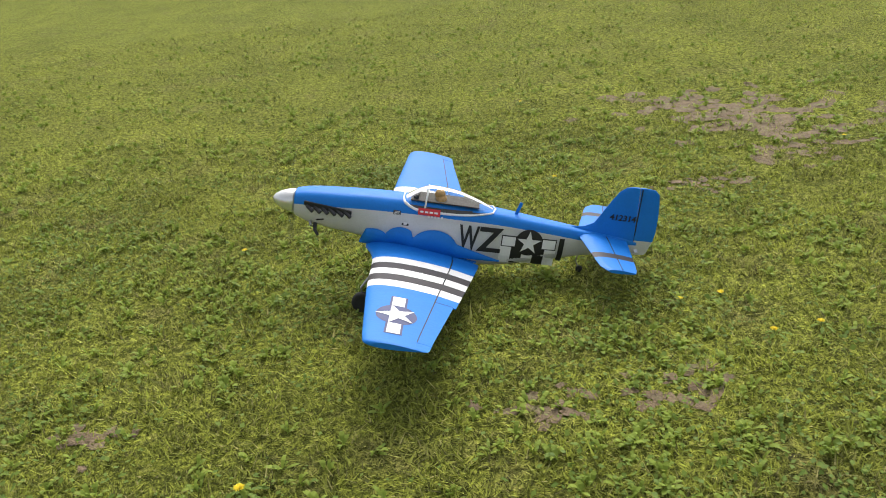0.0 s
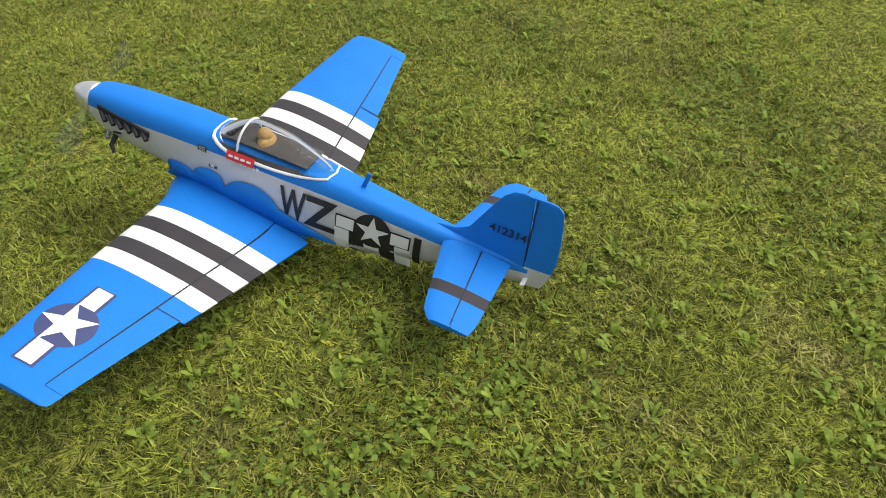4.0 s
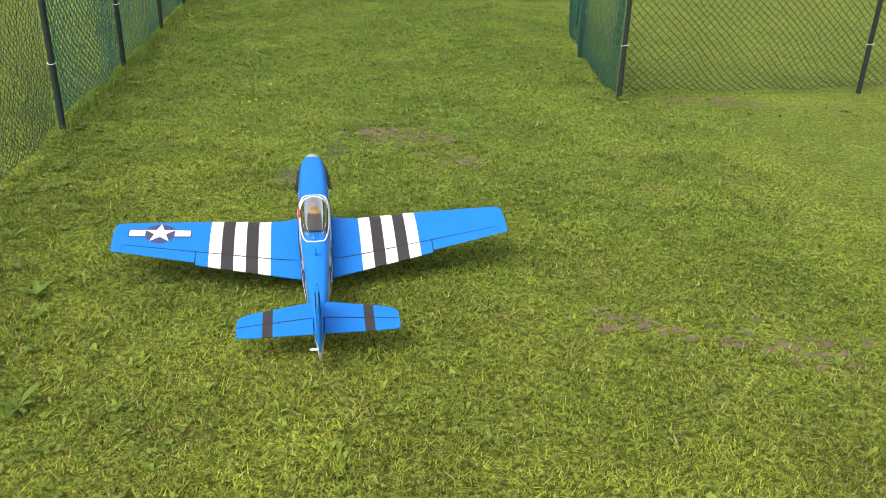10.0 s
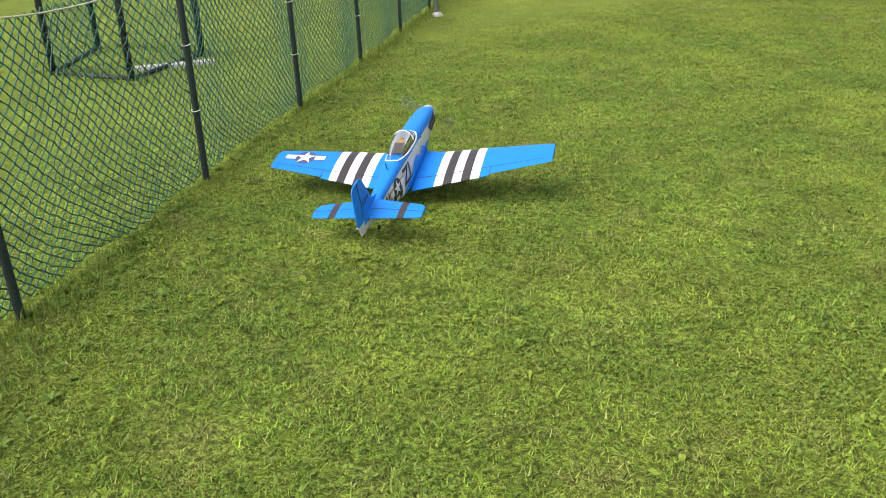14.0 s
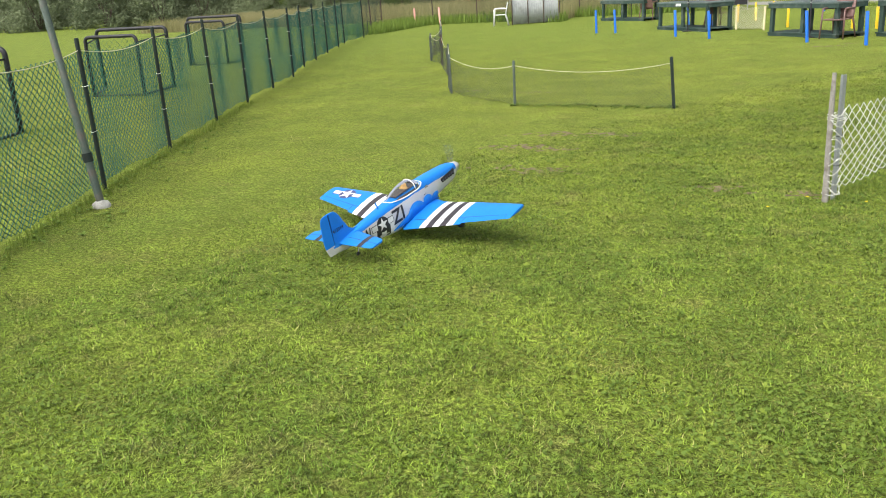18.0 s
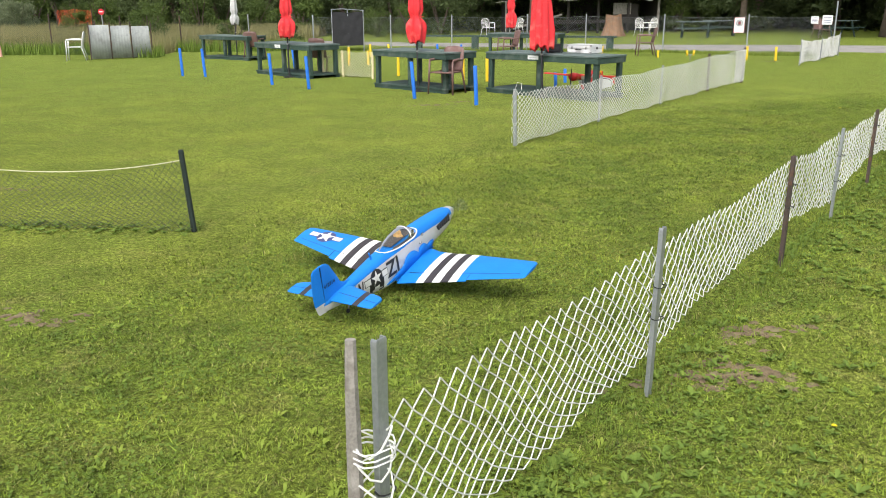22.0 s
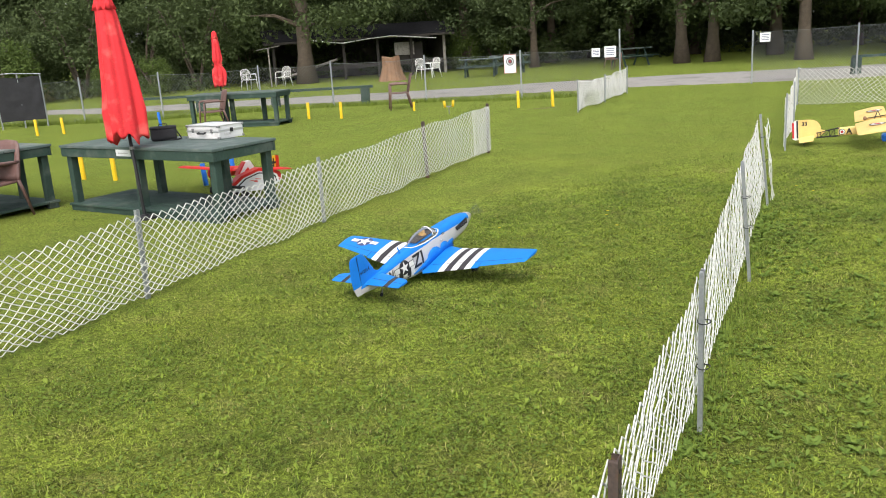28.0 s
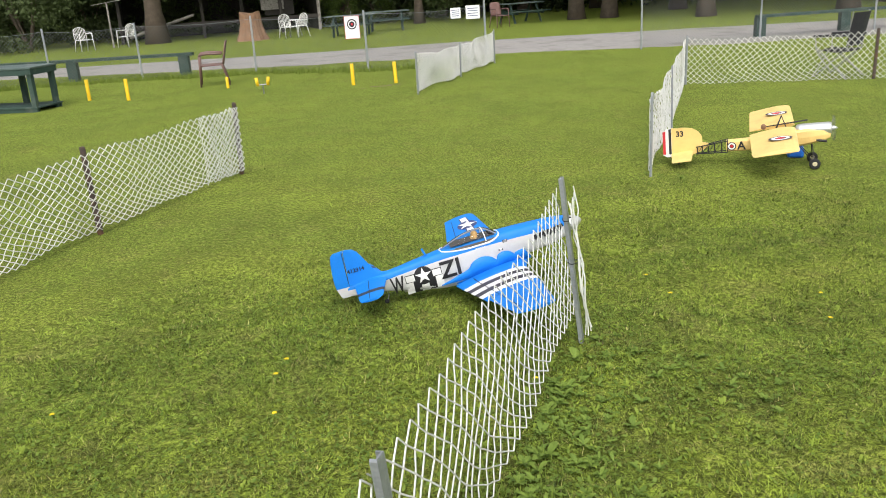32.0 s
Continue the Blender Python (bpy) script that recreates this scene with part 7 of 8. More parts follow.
def leaf_material(name, dark, light, trans=.38):
    m = bpy.data.materials.new(name)
    m.use_nodes = True
    nt = m.node_tree
    n, l = nt.nodes, nt.links
    b = n["Principled BSDF"]
    b.inputs["Roughness"].default_value = .55
    b.inputs["Specular IOR Level"].default_value = .15
    geo, inf = n.new("ShaderNodeNewGeometry"), n.new("ShaderNodeObjectInfo")
    add = n.new("ShaderNodeMath")
    add.operation = "MULTIPLY_ADD"
    add.inputs[1].default_value = .45
    l.new(inf.outputs["Random"], add.inputs[0])
    half = n.new("ShaderNodeMath")
    half.operation = "MULTIPLY"
    half.inputs[1].default_value = .55
    l.new(geo.outputs["Random Per Island"], half.inputs[0])
    l.new(half.outputs[0], add.inputs[2])
    mx = n.new("ShaderNodeMixRGB")
    mx.inputs[1].default_value, mx.inputs[2].default_value = (*dark, 1), (*light, 1)
    l.new(add.outputs[0], mx.inputs[0])
    l.new(mx.outputs[0], b.inputs["Base Color"])
    tr = n.new("ShaderNodeBsdfTranslucent")
    l.new(mx.outputs[0], tr.inputs["Color"])
    sh = n.new("ShaderNodeMixShader")
    sh.inputs[0].default_value = trans
    l.new(b.outputs[0], sh.inputs[1])
    l.new(tr.outputs[0], sh.inputs[2])
    l.new(sh.outputs[0], n["Material Output"].inputs[0])
    return m


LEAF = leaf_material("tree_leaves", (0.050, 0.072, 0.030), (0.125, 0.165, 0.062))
# leaves of the far wood: distance haze is mixed into this paler colour
LEAFHAZE = leaf_material("hazy_far_leaves", (0.085, 0.112, 0.058), (0.165, 0.205, 0.105))
LEAFPALE = leaf_material("willow_leaves", (0.110, 0.140, 0.075), (0.270, 0.315, 0.175))
LEAFLIGHT = leaf_material("shrub_leaves", (0.060, 0.095, 0.026), (0.150, 0.205, 0.050))
ROUGHGRASS = leaf_material("rough_grass", (0.21, 0.215, 0.088), (0.42, 0.38, 0.19), .45)
WEED = leaf_material("weed_leaves", (0.100, 0.165, 0.030), (0.255, 0.350, 0.066), .30)
LONGGRASS = leaf_material("long_grass", (0.13, 0.19, 0.032), (0.27, 0.34, 0.06), .3)


def leaf_cloud(name, centres, radii, per, size, mat, parent, seed, droop=.25, label=""):
    """Clumps of small folded leaves, denser towards each clump's outside."""
    rng = np.random.default_rng(seed)
    c = np.repeat(np.asarray(centres, float), per, axis=0)
    r = np.repeat(np.asarray(radii, float), per)[:, None]
    n = len(c)
    d = rng.normal(0, 1, (n, 3))
    d /= np.linalg.norm(d, axis=1, keepdims=True)
    p = c + d * r * rng.random((n, 1)) ** .45 * np.array([1, 1, .8])
    nrm = d + rng.normal(0, .8, (n, 3)) + np.array([0, 0, .5])
    nrm /= np.linalg.norm(nrm, axis=1, keepdims=True)
    u = np.cross(nrm, rng.normal(0, 1, (n, 3)))
    u /= np.maximum(np.linalg.norm(u, axis=1, keepdims=True), 1e-6)
    v = np.cross(nrm, u)
    s = size * rng.uniform(.55, 1.4, (n, 1))
    quad = np.stack([p - u * s, p + v * s * .48 - nrm * s * .1, p + u * s - nrm * s * droop, p - v * s * .48 - nrm * s * .1], 1)
    me = bpy.data.meshes.new(name)
    me.vertices.add(4 * n)
    me.vertices.foreach_set("co", quad.ravel())
    me.loops.add(4 * n)
    me.loops.foreach_set("vertex_index", np.arange(4 * n, dtype=np.int32))
    me.polygons.add(n)
    me.polygons.foreach_set("loop_start", np.arange(0, 4 * n, 4, dtype=np.int32))
    me.update(calc_edges=True)
    me.materials.append(mat)
    ob = new(name, me)
    ob.parent = parent
    if label:
        tagged(ob, label)
    return ob


def tree(seed, trunk_r, bare, height, spread, clumps, per, leaf, label, mat=None):
    rng = random.Random(seed)
    t = thing("tree", label, "tree", "trees at the back")
    pts, rad = [], []
    for k in range(9):
        f = k / 8
        pts.append((.25 * math.sin(2.2 * f + seed) * f, .25 * math.cos(1.7 * f + seed) * f, height * .8 * f - .1 * (k == 0)))
        rad.append(trunk_r * (1.45 if k == 0 else (1 - .8 * f)))
    part("trunk", rod(pts, rad, 12), BARK, t, smooth=True)
    centres, radii = [], []
    for k in range(9):
        a, f = rng.uniform(0, 6.28), rng.uniform(.25, .9)
        base = Vector(pts[int(f * 7)])
        out = Vector((math.cos(a), math.sin(a), rng.uniform(-.1, .7))) * spread * rng.uniform(.4, .8)
        part("limb", rod([base, base + out * .5 + Vector((0, 0, .25)), base + out], [trunk_r * .38, trunk_r * .22, trunk_r * .07], 6), BARK, t)
    for k in range(clumps):
        f = rng.random() ** .85
        z = bare + (height - bare) * f
        w = spread * (.62 + .55 * math.sin(math.pi * min(1, f * .8 + .15))) * rng.uniform(.3, 1.05)
        a = rng.uniform(0, 6.28)
        centres.append((w * math.cos(a), w * math.sin(a), z))
        radii.append(rng.uniform(.55, 1.25) * spread * .26)
    leaf_cloud("crown", centres, radii, per, leaf, mat or LEAF, t, seed)
    return t


def shrub(seed, height, spread, clumps, per, leaf, mat, label):
    rng = random.Random(seed)
    t = thing("shrub", label, "shrub", "shrubs at the back")
    centres, radii = [], []
    for k in range(5):
        a = rng.uniform(0, 6.28)
        part("stem", rod([(0, 0, -.05), (.3 * spread * math.cos(a), .3 * spread * math.sin(a), height * .5), (.6 * spread * math.cos(a), .6 * spread * math.sin(a), height * .85)], [.05, .035, .012], 6), BARK, t)
    for k in range(clumps):
        f = rng.random()
        a, w = rng.uniform(0, 6.28), spread * rng.random() ** .5 * (1 - .45 * f)
        centres.append((w * math.cos(a), w * math.sin(a), .2 + height * f * .85))
        radii.append(rng.uniform(.22, .42) * spread * .8)
    leaf_cloud("foliage", centres, radii, per, leaf, mat, t, seed)
    return t


def plant_copies(src, spots):
    """First spot takes the original, the rest are copies."""
    for k, (x, y, s, turn) in enumerate(spots):
        m = pose(x, y, 0, 0, 0, turn) @ Matrix.Diagonal((s, s, s, 1))
        if k == 0:
            src.matrix_world = m
        else:
            copy_thing(src, m)


TR = random.Random(77)
big = tree(101, .38, 2.2, 13, 4.8, 130, 190, .105, "old broad tree with thick grey-brown trunk")
plant_copies(big, [(6.3, 48.4, 1, 40), (33, 37, 1.0, 310)])
slim = tree(102, .27, 2.0, 11, 3.8, 110, 190, .10, "slender leafy tree with a grey-brown trunk")
plant_copies(slim, [(22.0, 41.6, 1, 200), (24.9, 37.3, 1.0, 95), (23.1, 41.0, 1, 0), (17.5, 48, .75, 120), (27.5, 43, 1.1, 250), (35, 34, 1, 60), (28.6, 34.6, 1.1, 10), (15.2, 52.5, 1.1, 170)])
oak = tree(103, .24, .6, 11, 4.2, 150, 190, .105, "dense dark leafy tree of the wood edge")
spots = [(x, 56.5 + max(0, -5 - x) * .22 + TR.uniform(-1.5, 2), TR.uniform(.85, 1.15), TR.uniform(0, 360)) for x in np.arange(-34, 46, 5.0)]
plant_copies(oak, spots)
ash = tree(104, .20, .4, 9, 3.6, 130, 170, .10, "dark green tree with low drooping branches", )
spots = [(x, 60.5 + max(0, -5 - x) * .22 + TR.uniform(-1.5, 2), TR.uniform(1.0, 1.35), TR.uniform(0, 360)) for x in np.arange(-37, 52, 5.2)] + \
        [(x, 52 - .35 * (x - 20) + TR.uniform(-1, 1), TR.uniform(.8, 1.1), TR.uniform(0, 360)) for x in np.arange(20, 52, 3.6)]
plant_copies(ash, spots)
thicket = shrub(105, 3.4, 1.8, 60, 130, .065, LEAF, "dense dark green thicket shrub")
spots = [(x, 51.5 + max(0, -5 - x) * .22 + TR.uniform(-1.2, 1.2), TR.uniform(.8, 1.25), TR.uniform(0, 360)) for x in np.arange(-30, 3.0, 2.6)] + \
        [(x, 54.6 + TR.uniform(-.8, .8), TR.uniform(.8, 1.15), TR.uniform(0, 360)) for x in np.arange(3.5, 30, 2.2)]
plant_copies(thicket, spots)
bush = shrub(106, 2.0, 1.35, 40, 110, .055, LEAFLIGHT, "light green rounded bush in rough grass")
spots = [(x, 48.0 + max(0, -5 - x) * .2 + TR.uniform(-2, 2.5), TR.uniform(.7, 1.35), TR.uniform(0, 360)) for x in np.arange(-36, -4, 2.7)] + [(-2.2, 46, .7, 10), (-.5, 47.5, .8, 200), (14.6, 50.5, .9, 40), (16.5, 51.5, .8, 150)]
plant_copies(bush, spots)
pale = shrub(107, 1.5, 1.0, 30, 110, .05, LEAFLIGHT, "small pale green bush by the fence")
plant_copies(pale, [(-7.2, 35.6, .8, 0), (-5.2, 36.6, .7, 90), (-11.8, 39.5, 1.2, 200), (-13.8, 46, 1.2, 20), (-18, 47, 1.1, 75), (-24, 48, 1.2, 130), (-5.9, 37.8, .55, 40), (-7.2, 38.1, .5, 140)])

willow = shrub(108, 4.6, 2.9, 85, 120, .10, LEAFPALE, "broad grey-green willow bush at the field's edge")
plant_copies(willow, [(-36 - 3.1 * k + TR.uniform(-.8, .8), 57 - .75 * k + TR.uniform(-2.5, 2.5), TR.uniform(.8, 1.25), TR.uniform(0, 360)) for k in range(20)] +
             [(-22 - 2.4 * k + TR.uniform(-.7, .7), 51 + TR.uniform(-2, 2), TR.uniform(.45, .72), TR.uniform(0, 360)) for k in range(7)] +
             [(-40 - 5 * k, 66 - .6 * k + TR.uniform(-2, 2), TR.uniform(1.3, 1.7), TR.uniform(0, 360)) for k in range(11)])

# far wood, closing the view behind the trees
cw, rw = [], []
WR = random.Random(5)
for k in range(900):
    x = WR.uniform(-130, 75)
    y = 70 + WR.uniform(0, 10) - max(0, x - 22) * .42 + max(0, -5 - x) * .2
    cw.append((x, y, WR.uniform(.3, 12 if x > -44 else 3.6)))
    rw.append(WR.uniform(1.4, 2.6))
for k in range(160):
    y = WR.uniform(-60, 60)
    cw.append((-118 + WR.uniform(-5, 5), 1.4 * y, WR.uniform(.3, 4.5)))
    rw.append(WR.uniform(1.4, 2.6))
tagged(leaf_cloud("far_woods", cw, rw, 150, .30, LEAFHAZE, None, 9), "dark distant wood behind the field, leaves paled for haze", "trees", kind="stuff")


def tall_grass(name, polys, count, lo, hi, mat, label, seed, width=.010):
    rng = np.random.default_rng(seed)
    areas = np.array([(x1 - x0) * (y1 - y0) for x0, x1, y0, y1 in polys])
    which = rng.choice(len(polys), count, p=areas / areas.sum())
    q = np.array(polys)[which]
    x = q[:, 0] + (q[:, 1] - q[:, 0]) * rng.random(count)
    y = q[:, 2] + (q[:, 3] - q[:, 2]) * rng.random(count)
    h = rng.uniform(lo, hi, count)
    az = rng.uniform(0, 6.28, count)
    lean = h * rng.uniform(.05, .5, count)
    w = width * rng.uniform(.6, 1.6, count)
    v = np.zeros((count, 3, 3))
    v[:, 0] = np.stack([x - w * np.sin(az), y + w * np.cos(az), np.full(count, -.01)], 1)
    v[:, 1] = np.stack([x + w * np.sin(az), y - w * np.cos(az), np.full(count, -.01)], 1)
    v[:, 2] = np.stack([x + lean * np.cos(az), y + lean * np.sin(az), h], 1)
    me = bpy.data.meshes.new(name)
    me.vertices.add(3 * count)
    me.vertices.foreach_set("co", v.ravel())
    me.loops.add(3 * count)
    me.loops.foreach_set("vertex_index", np.arange(3 * count, dtype=np.int32))
    me.polygons.add(count)
    me.polygons.foreach_set("loop_start", np.arange(0, 3 * count, 3, dtype=np.int32))
    me.update(calc_edges=True)
    me.materials.append(mat)
    return tagged(new(name, me), label, "grass", kind="stuff")


tall_grass("tall_grass", [(-36, -17, 37, 54), (-17, -5.2, 42.5, 50), (-16.5, -11, 33.6, 38), (-11, -9, 31.5, 37), (-9.0, -5.2, 34.2, 39)], 90000, .4, .85, ROUGHGRASS, "tall yellow-green rough grass with seed heads", 31, .014)
tall_grass("fence_weeds", [(-16.8, -15.2, 27, 33.4), (-15.5, -10.2, 32.3, 33.8), (-10.6, -8.7, 30.2, 31.4), (-9, -4, 33.6, 35)], 9000, .15, .5, WEED, "green weeds along the far fence", 32, .02)
tall_grass("fence_grass", [(ax + (bx - ax) * k / 5 - .12, ax + (bx - ax) * (k + 1) / 5 + .1, ay + (by - ay) * (k + .5) / 5 - .22, ay + (by - ay) * (k + .5) / 5 + .16) for (ax, ay), (bx, by) in zip(WIRE, WIRE[1:]) for k in range(5)],
           9000, .04, .17, LONGGRASS, "uncut grass along the chain-link fence", 33, .007)

# ---- small plants ----
def clover():
    """Small broad leaves lying in the turf, in drifts."""
    rng = np.random.default_rng(8)
    way = np.array(WAY)
    pts = []
    for a, b in zip(way, way[1:]):
        length = np.hypot(*(b - a))
        k = int(length * 4.6 * 1900)
        d = (b - a) / length
        pts.append(a + (b - a) * rng.random((k, 1)) + rng.uniform(-2.3, 2.3, (k, 1)) * np.array([-d[1], d[0]]))
    p = np.concatenate(pts)
    drift = np.array([noise.noise((x * 1.3, y * 1.3, 20)) + .5 * noise.noise((x * 5, y * 5, 30)) for x, y in p])
    p = p[drift + rng.normal(0, .25, len(p)) > .02]
    n = len(p)
    z = np.array([hump(x, y) for x, y in p]) + rng.uniform(.006, .030, n)
    s = rng.uniform(.005, .012, n)[:, None]
    az = rng.uniform(0, 6.28, n)
    u = np.stack([np.cos(az), np.sin(az), rng.normal(0, .35, n)], 1)
    v = np.stack([-np.sin(az), np.cos(az), rng.normal(0, .35, n)], 1)
    c = np.concatenate([p, z[:, None]], 1)
    q = np.stack([c - u * s, c - v * s * .7, c + u * s, c + v * s * .7], 1)
    me = bpy.data.meshes.new("clover")
    me.vertices.add(4 * n)
    me.vertices.foreach_set("co", q.ravel())
    me.loops.add(4 * n)
    me.loops.foreach_set("vertex_index", np.arange(4 * n, dtype=np.int32))
    me.polygons.add(n)
    me.polygons.foreach_set("loop_start", np.arange(0, 4 * n, 4, dtype=np.int32))
    me.update(calc_edges=True)
    me.materials.append(leaf_material("clover_leaves", (0.105, 0.170, 0.028), (0.245, 0.325, 0.055), .25))
    return tagged(new("clover", me), "small clover leaves spread through the lawn", "clover", kind="stuff")


clover()
def broad_leaves():
    """Rosettes of short arched leaves (plantain, dandelion, clover) growing thickly where the lawn is weedy."""
    rng = np.random.default_rng(31)
    way = np.array(WAY)
    a = np.stack([rng.uniform(-11, 1, 24000), rng.uniform(-23, -13, 24000)], 1)
    a = a[rng.random(24000) < np.clip(1.15 - np.hypot(a[:, 0] + 4.8, a[:, 1] + 15.8) / 6.0, .10, .85)]
    k = rng.integers(3, len(way) - 1, 5200)
    b = way[k] + (way[k + 1] - way[k]) * rng.random((5200, 1)) + rng.uniform(-2.4, 2.4, (5200, 2))
    p = np.concatenate([a, b])
    drift = np.array([noise.noise((x * 1.1, y * 1.1, 50)) + .5 * noise.noise((x * 4, y * 4, 60)) for x, y in p])
    p = p[drift + rng.normal(0, .35, len(p)) > .02]
    leaves = 6
    c = np.repeat(p, leaves, 0) + rng.normal(0, .006, (len(p) * leaves, 2))
    n = len(c)
    z = np.repeat(np.array([hump(x, y) for x, y in p]), leaves)
    az = rng.uniform(0, 2 * np.pi, n)
    d = np.stack([np.cos(az), np.sin(az)], 1)
    s = np.stack([-d[:, 1], d[:, 0]], 1)
    far, wide, rise = rng.uniform(.014, .042, n), rng.uniform(.004, .0085, n), rng.uniform(.010, .030, n)
    v = np.zeros((n, 7, 3))
    for j, (f, w, h) in enumerate(((0, .25, 0), (0, -.25, 0), (.5, 1, .8), (.5, -1, .8), (.82, .85, 1), (.82, -.85, 1), (1.08, 0, .85))):
        v[:, j, :2] = c + d * (far * f)[:, None] + s * (wide * w)[:, None]
        v[:, j, 2] = z + rise * h
    i0 = (7 * np.arange(n))[:, None]
    quads = np.concatenate([i0 + np.array([[0, 1, 3, 2]]), i0 + np.array([[2, 3, 5, 4]])]).tolist()
    tips = (i0 + np.array([[4, 5, 6]])).tolist()
    me = bpy.data.meshes.new("broad_leaves")
    me.from_pydata(v.reshape(-1, 3).tolist(), [], quads + tips)
    me.materials.append(leaf_material("rosette_leaves", (0.135, 0.200, 0.028), (0.300, 0.385, 0.060), .3))
    return tagged(new("broad_leaves", me), "low leafy weed rosettes among the grass", "weeds", kind="stuff")


broad_leaves()
FLOWER = material("dandelion_yellow", (0.82, 0.64, 0.015), 0.7, vary=0.15, scale=60)
STALK = material("green_stalk", (0.12, 0.18, 0.045), 0.6, vary=0.2, scale=20)


def dandelion(seed):
    rng = random.Random(seed)
    d = thing("dandelion", "yellow dandelion flower in the lawn", "flower", "dandelions")
    part("stalk", rod([(0, 0, -.01), (.004, .002, .03), (.010, .004, .055)], .0022, 5), STALK, d)
    vs, fs = [], []
    for ring, (count, r, lift) in enumerate(((16, .021, 0), (13, .016, .004), (9, .010, .007))):
        for k in range(count):
            a = 2 * math.pi * (k + .5 * ring) / count + rng.uniform(-.1, .1)
            o = len(vs)
            c, s = math.cos(a), math.sin(a)
            rr = r * rng.uniform(.85, 1.1)
            vs += [(.010, .004, .056 + lift), (.010 + rr * .7 * c - .003 * s, .004 + rr * .7 * s + .003 * c, .060 + lift), (.010 + rr * c, .004 + rr * s, .058 + lift), (.010 + rr * .7 * c + .003 * s, .004 + rr * .7 * s - .003 * c, .060 + lift)]
            fs.append((o, o + 1, o + 2, o + 3))
    mesh_object("flower_head", vs, fs, FLOWER, d)
    for k in range(6):
        a = 6.28 * k / 6 + rng.uniform(-.3, .3)
        L = rng.uniform(.05, .09)
        c, s = math.cos(a), math.sin(a)
        vs = [(0, 0, .002)]
        out = [(.3, .004), (.38, .009), (.5, .005), (.58, .011), (.7, .007), (.78, .012), (1.0, 0)]
        left = [(L * f * c - w * s, L * f * s + w * c, .012 + .02 * math.sin(f * 3)) for f, w in out]
        right = [(L * f * c + w * s, L * f * s - w * c, .012 + .02 * math.sin(f * 3)) for f, w in out[-2::-1]]
        pts = vs + left + right
        mesh_object("leaf", pts, [tuple(range(len(pts)))], WEED, d)
    return d


flowers = [(-4.47, -15.5), (-4.45, -17.1), (-6.2, -18.8), (-5.97, -17.4), (-6.0, -16.07), (-6.16, -16.06), (-6.37, -15.77), (-6.2, -15.77), (-7.58, -17.4), (-6.0, -20.6),
           (-5.4, -21.3), (-3.37, -15.98), (-3.35, -15.85), (-1.94, -17.9), (-2.04, -17.89), (-2.14, -17.8), (-.5, -13.99), (-.53, -14.04), (1.25, -14.32), (-1.08, -6.8)]
flowers += [(-.87, -6.85), (-.63, -6.9), (-.89, -6.95), (.06, -6.67), (-.63, -7.74), (1.03, -5.98), (1.1, -4.68), (-.39, 3.5), (1.85, 4.98), (.25, 3.77),
            (-.14, 3.84), (6.72, 14.93), (6.67, 14.58), (9.0, 15.34), (8.96, 15.02), (9.69, 14.68), (5.72, 15.03), (9.49, 14.4), (6.79, 15.07), (7.82, 14.36)]
first = dandelion(3)
for k, (x, y) in enumerate(flowers):
    m = pose(x, y, hump(x, y), 0, 0, 47 * k) @ Matrix.Diagonal((.8, .8, .6 + .08 * (k % 4), 1))
    if k == 0:
        first.matrix_world = m
    else:
        copy_thing(first, m)


def weed_leaves(rng, leaves, length, vs, fs, m):
    """Adds one rosette of arching leaves, as of dock and plantain, to a mesh under way."""
    for k in range(leaves):
        a = 6.28 * k / leaves * 2.4 + rng.uniform(-.4, .4)
        L = length * rng.uniform(.55, 1.25)
        W = L * rng.uniform(.17, .30)
        up = rng.uniform(.35, 1.25)
        c, s = math.cos(a), math.sin(a)
        base = len(vs)
        for f, wf in ((0, .12), (.3, .8), (.62, .95), (.86, .45), (1.0, .03)):
            z = .004 + L * up * f * (1.15 - .6 * f)
            for q in (-1, 0, 1):
                ww = W * wf * q
                vs.append(m @ Vector((L * f * c - ww * s, L * f * s + ww * c, z + (.22 * W * wf if q else 0))))
        for j in range(4):
            for q in range(2):
                o = base + j * 3 + q
                fs.append((o, o + 1, o + 4, o + 3))


WR2 = random.Random(19)
RIGHT = [(.05, 3.86), (1.17, 5.31), (2.56, 7.18), (3.48, 8.40), (4.43, 9.65), (5.41, 10.94), (6.83, 12.78), (8.19, 14.62)]
spots = []
for a, b in zip(LEFT[:8], LEFT[1:9]):
    for k in range(70):
        f, o = WR2.random(), WR2.random() ** 2
        spots.append((a[0] + (b[0] - a[0]) * f + .55 * o, a[1] + (b[1] - a[1]) * f + .2 * o))
for k in range(110):
    f = WR2.random()
    spots.append((-.34 - 1.4 * f + WR2.uniform(-.15, .75) * WR2.random(), -11.45 + 3.45 * f + WR2.uniform(-.2, .2)))
for a, b in zip(RIGHT, RIGHT[1:]):
    for k in range(330):
        f, o = WR2.random(), WR2.random() ** 2.4
        x, y = a[0] + (b[0] - a[0]) * f + .85 * o - .05, a[1] + (b[1] - a[1]) * f - .55 * o + .03
        if noise.noise((x * 1.6, y * 1.6, 5)) > -.12:
            spots.append((x, y))
for k in range(40):
    spots.append((1.9 + 3.4 * WR2.random(), -5.72 + WR2.uniform(-.2, .35)))
    for q in range(5):
        f = WR2.random()
        spots.append((-1.6 - 2.3 * f, 8.26 + .26 * f + WR2.gauss(0, .10)))
for x, y in ((.05, 3.8), (1.17, 5.3), (1.3, 12.1), (1.89, -5.71), (-5.85, 2.7), (10.44, 17.5), (8.2, 14.5), (1.6, 17.9), (2.6, 16.9)):
    spots += [(x + WR2.uniform(-.22, .22), y + WR2.uniform(-.22, .22)) for k in range(9)]
wv, wf = [], []
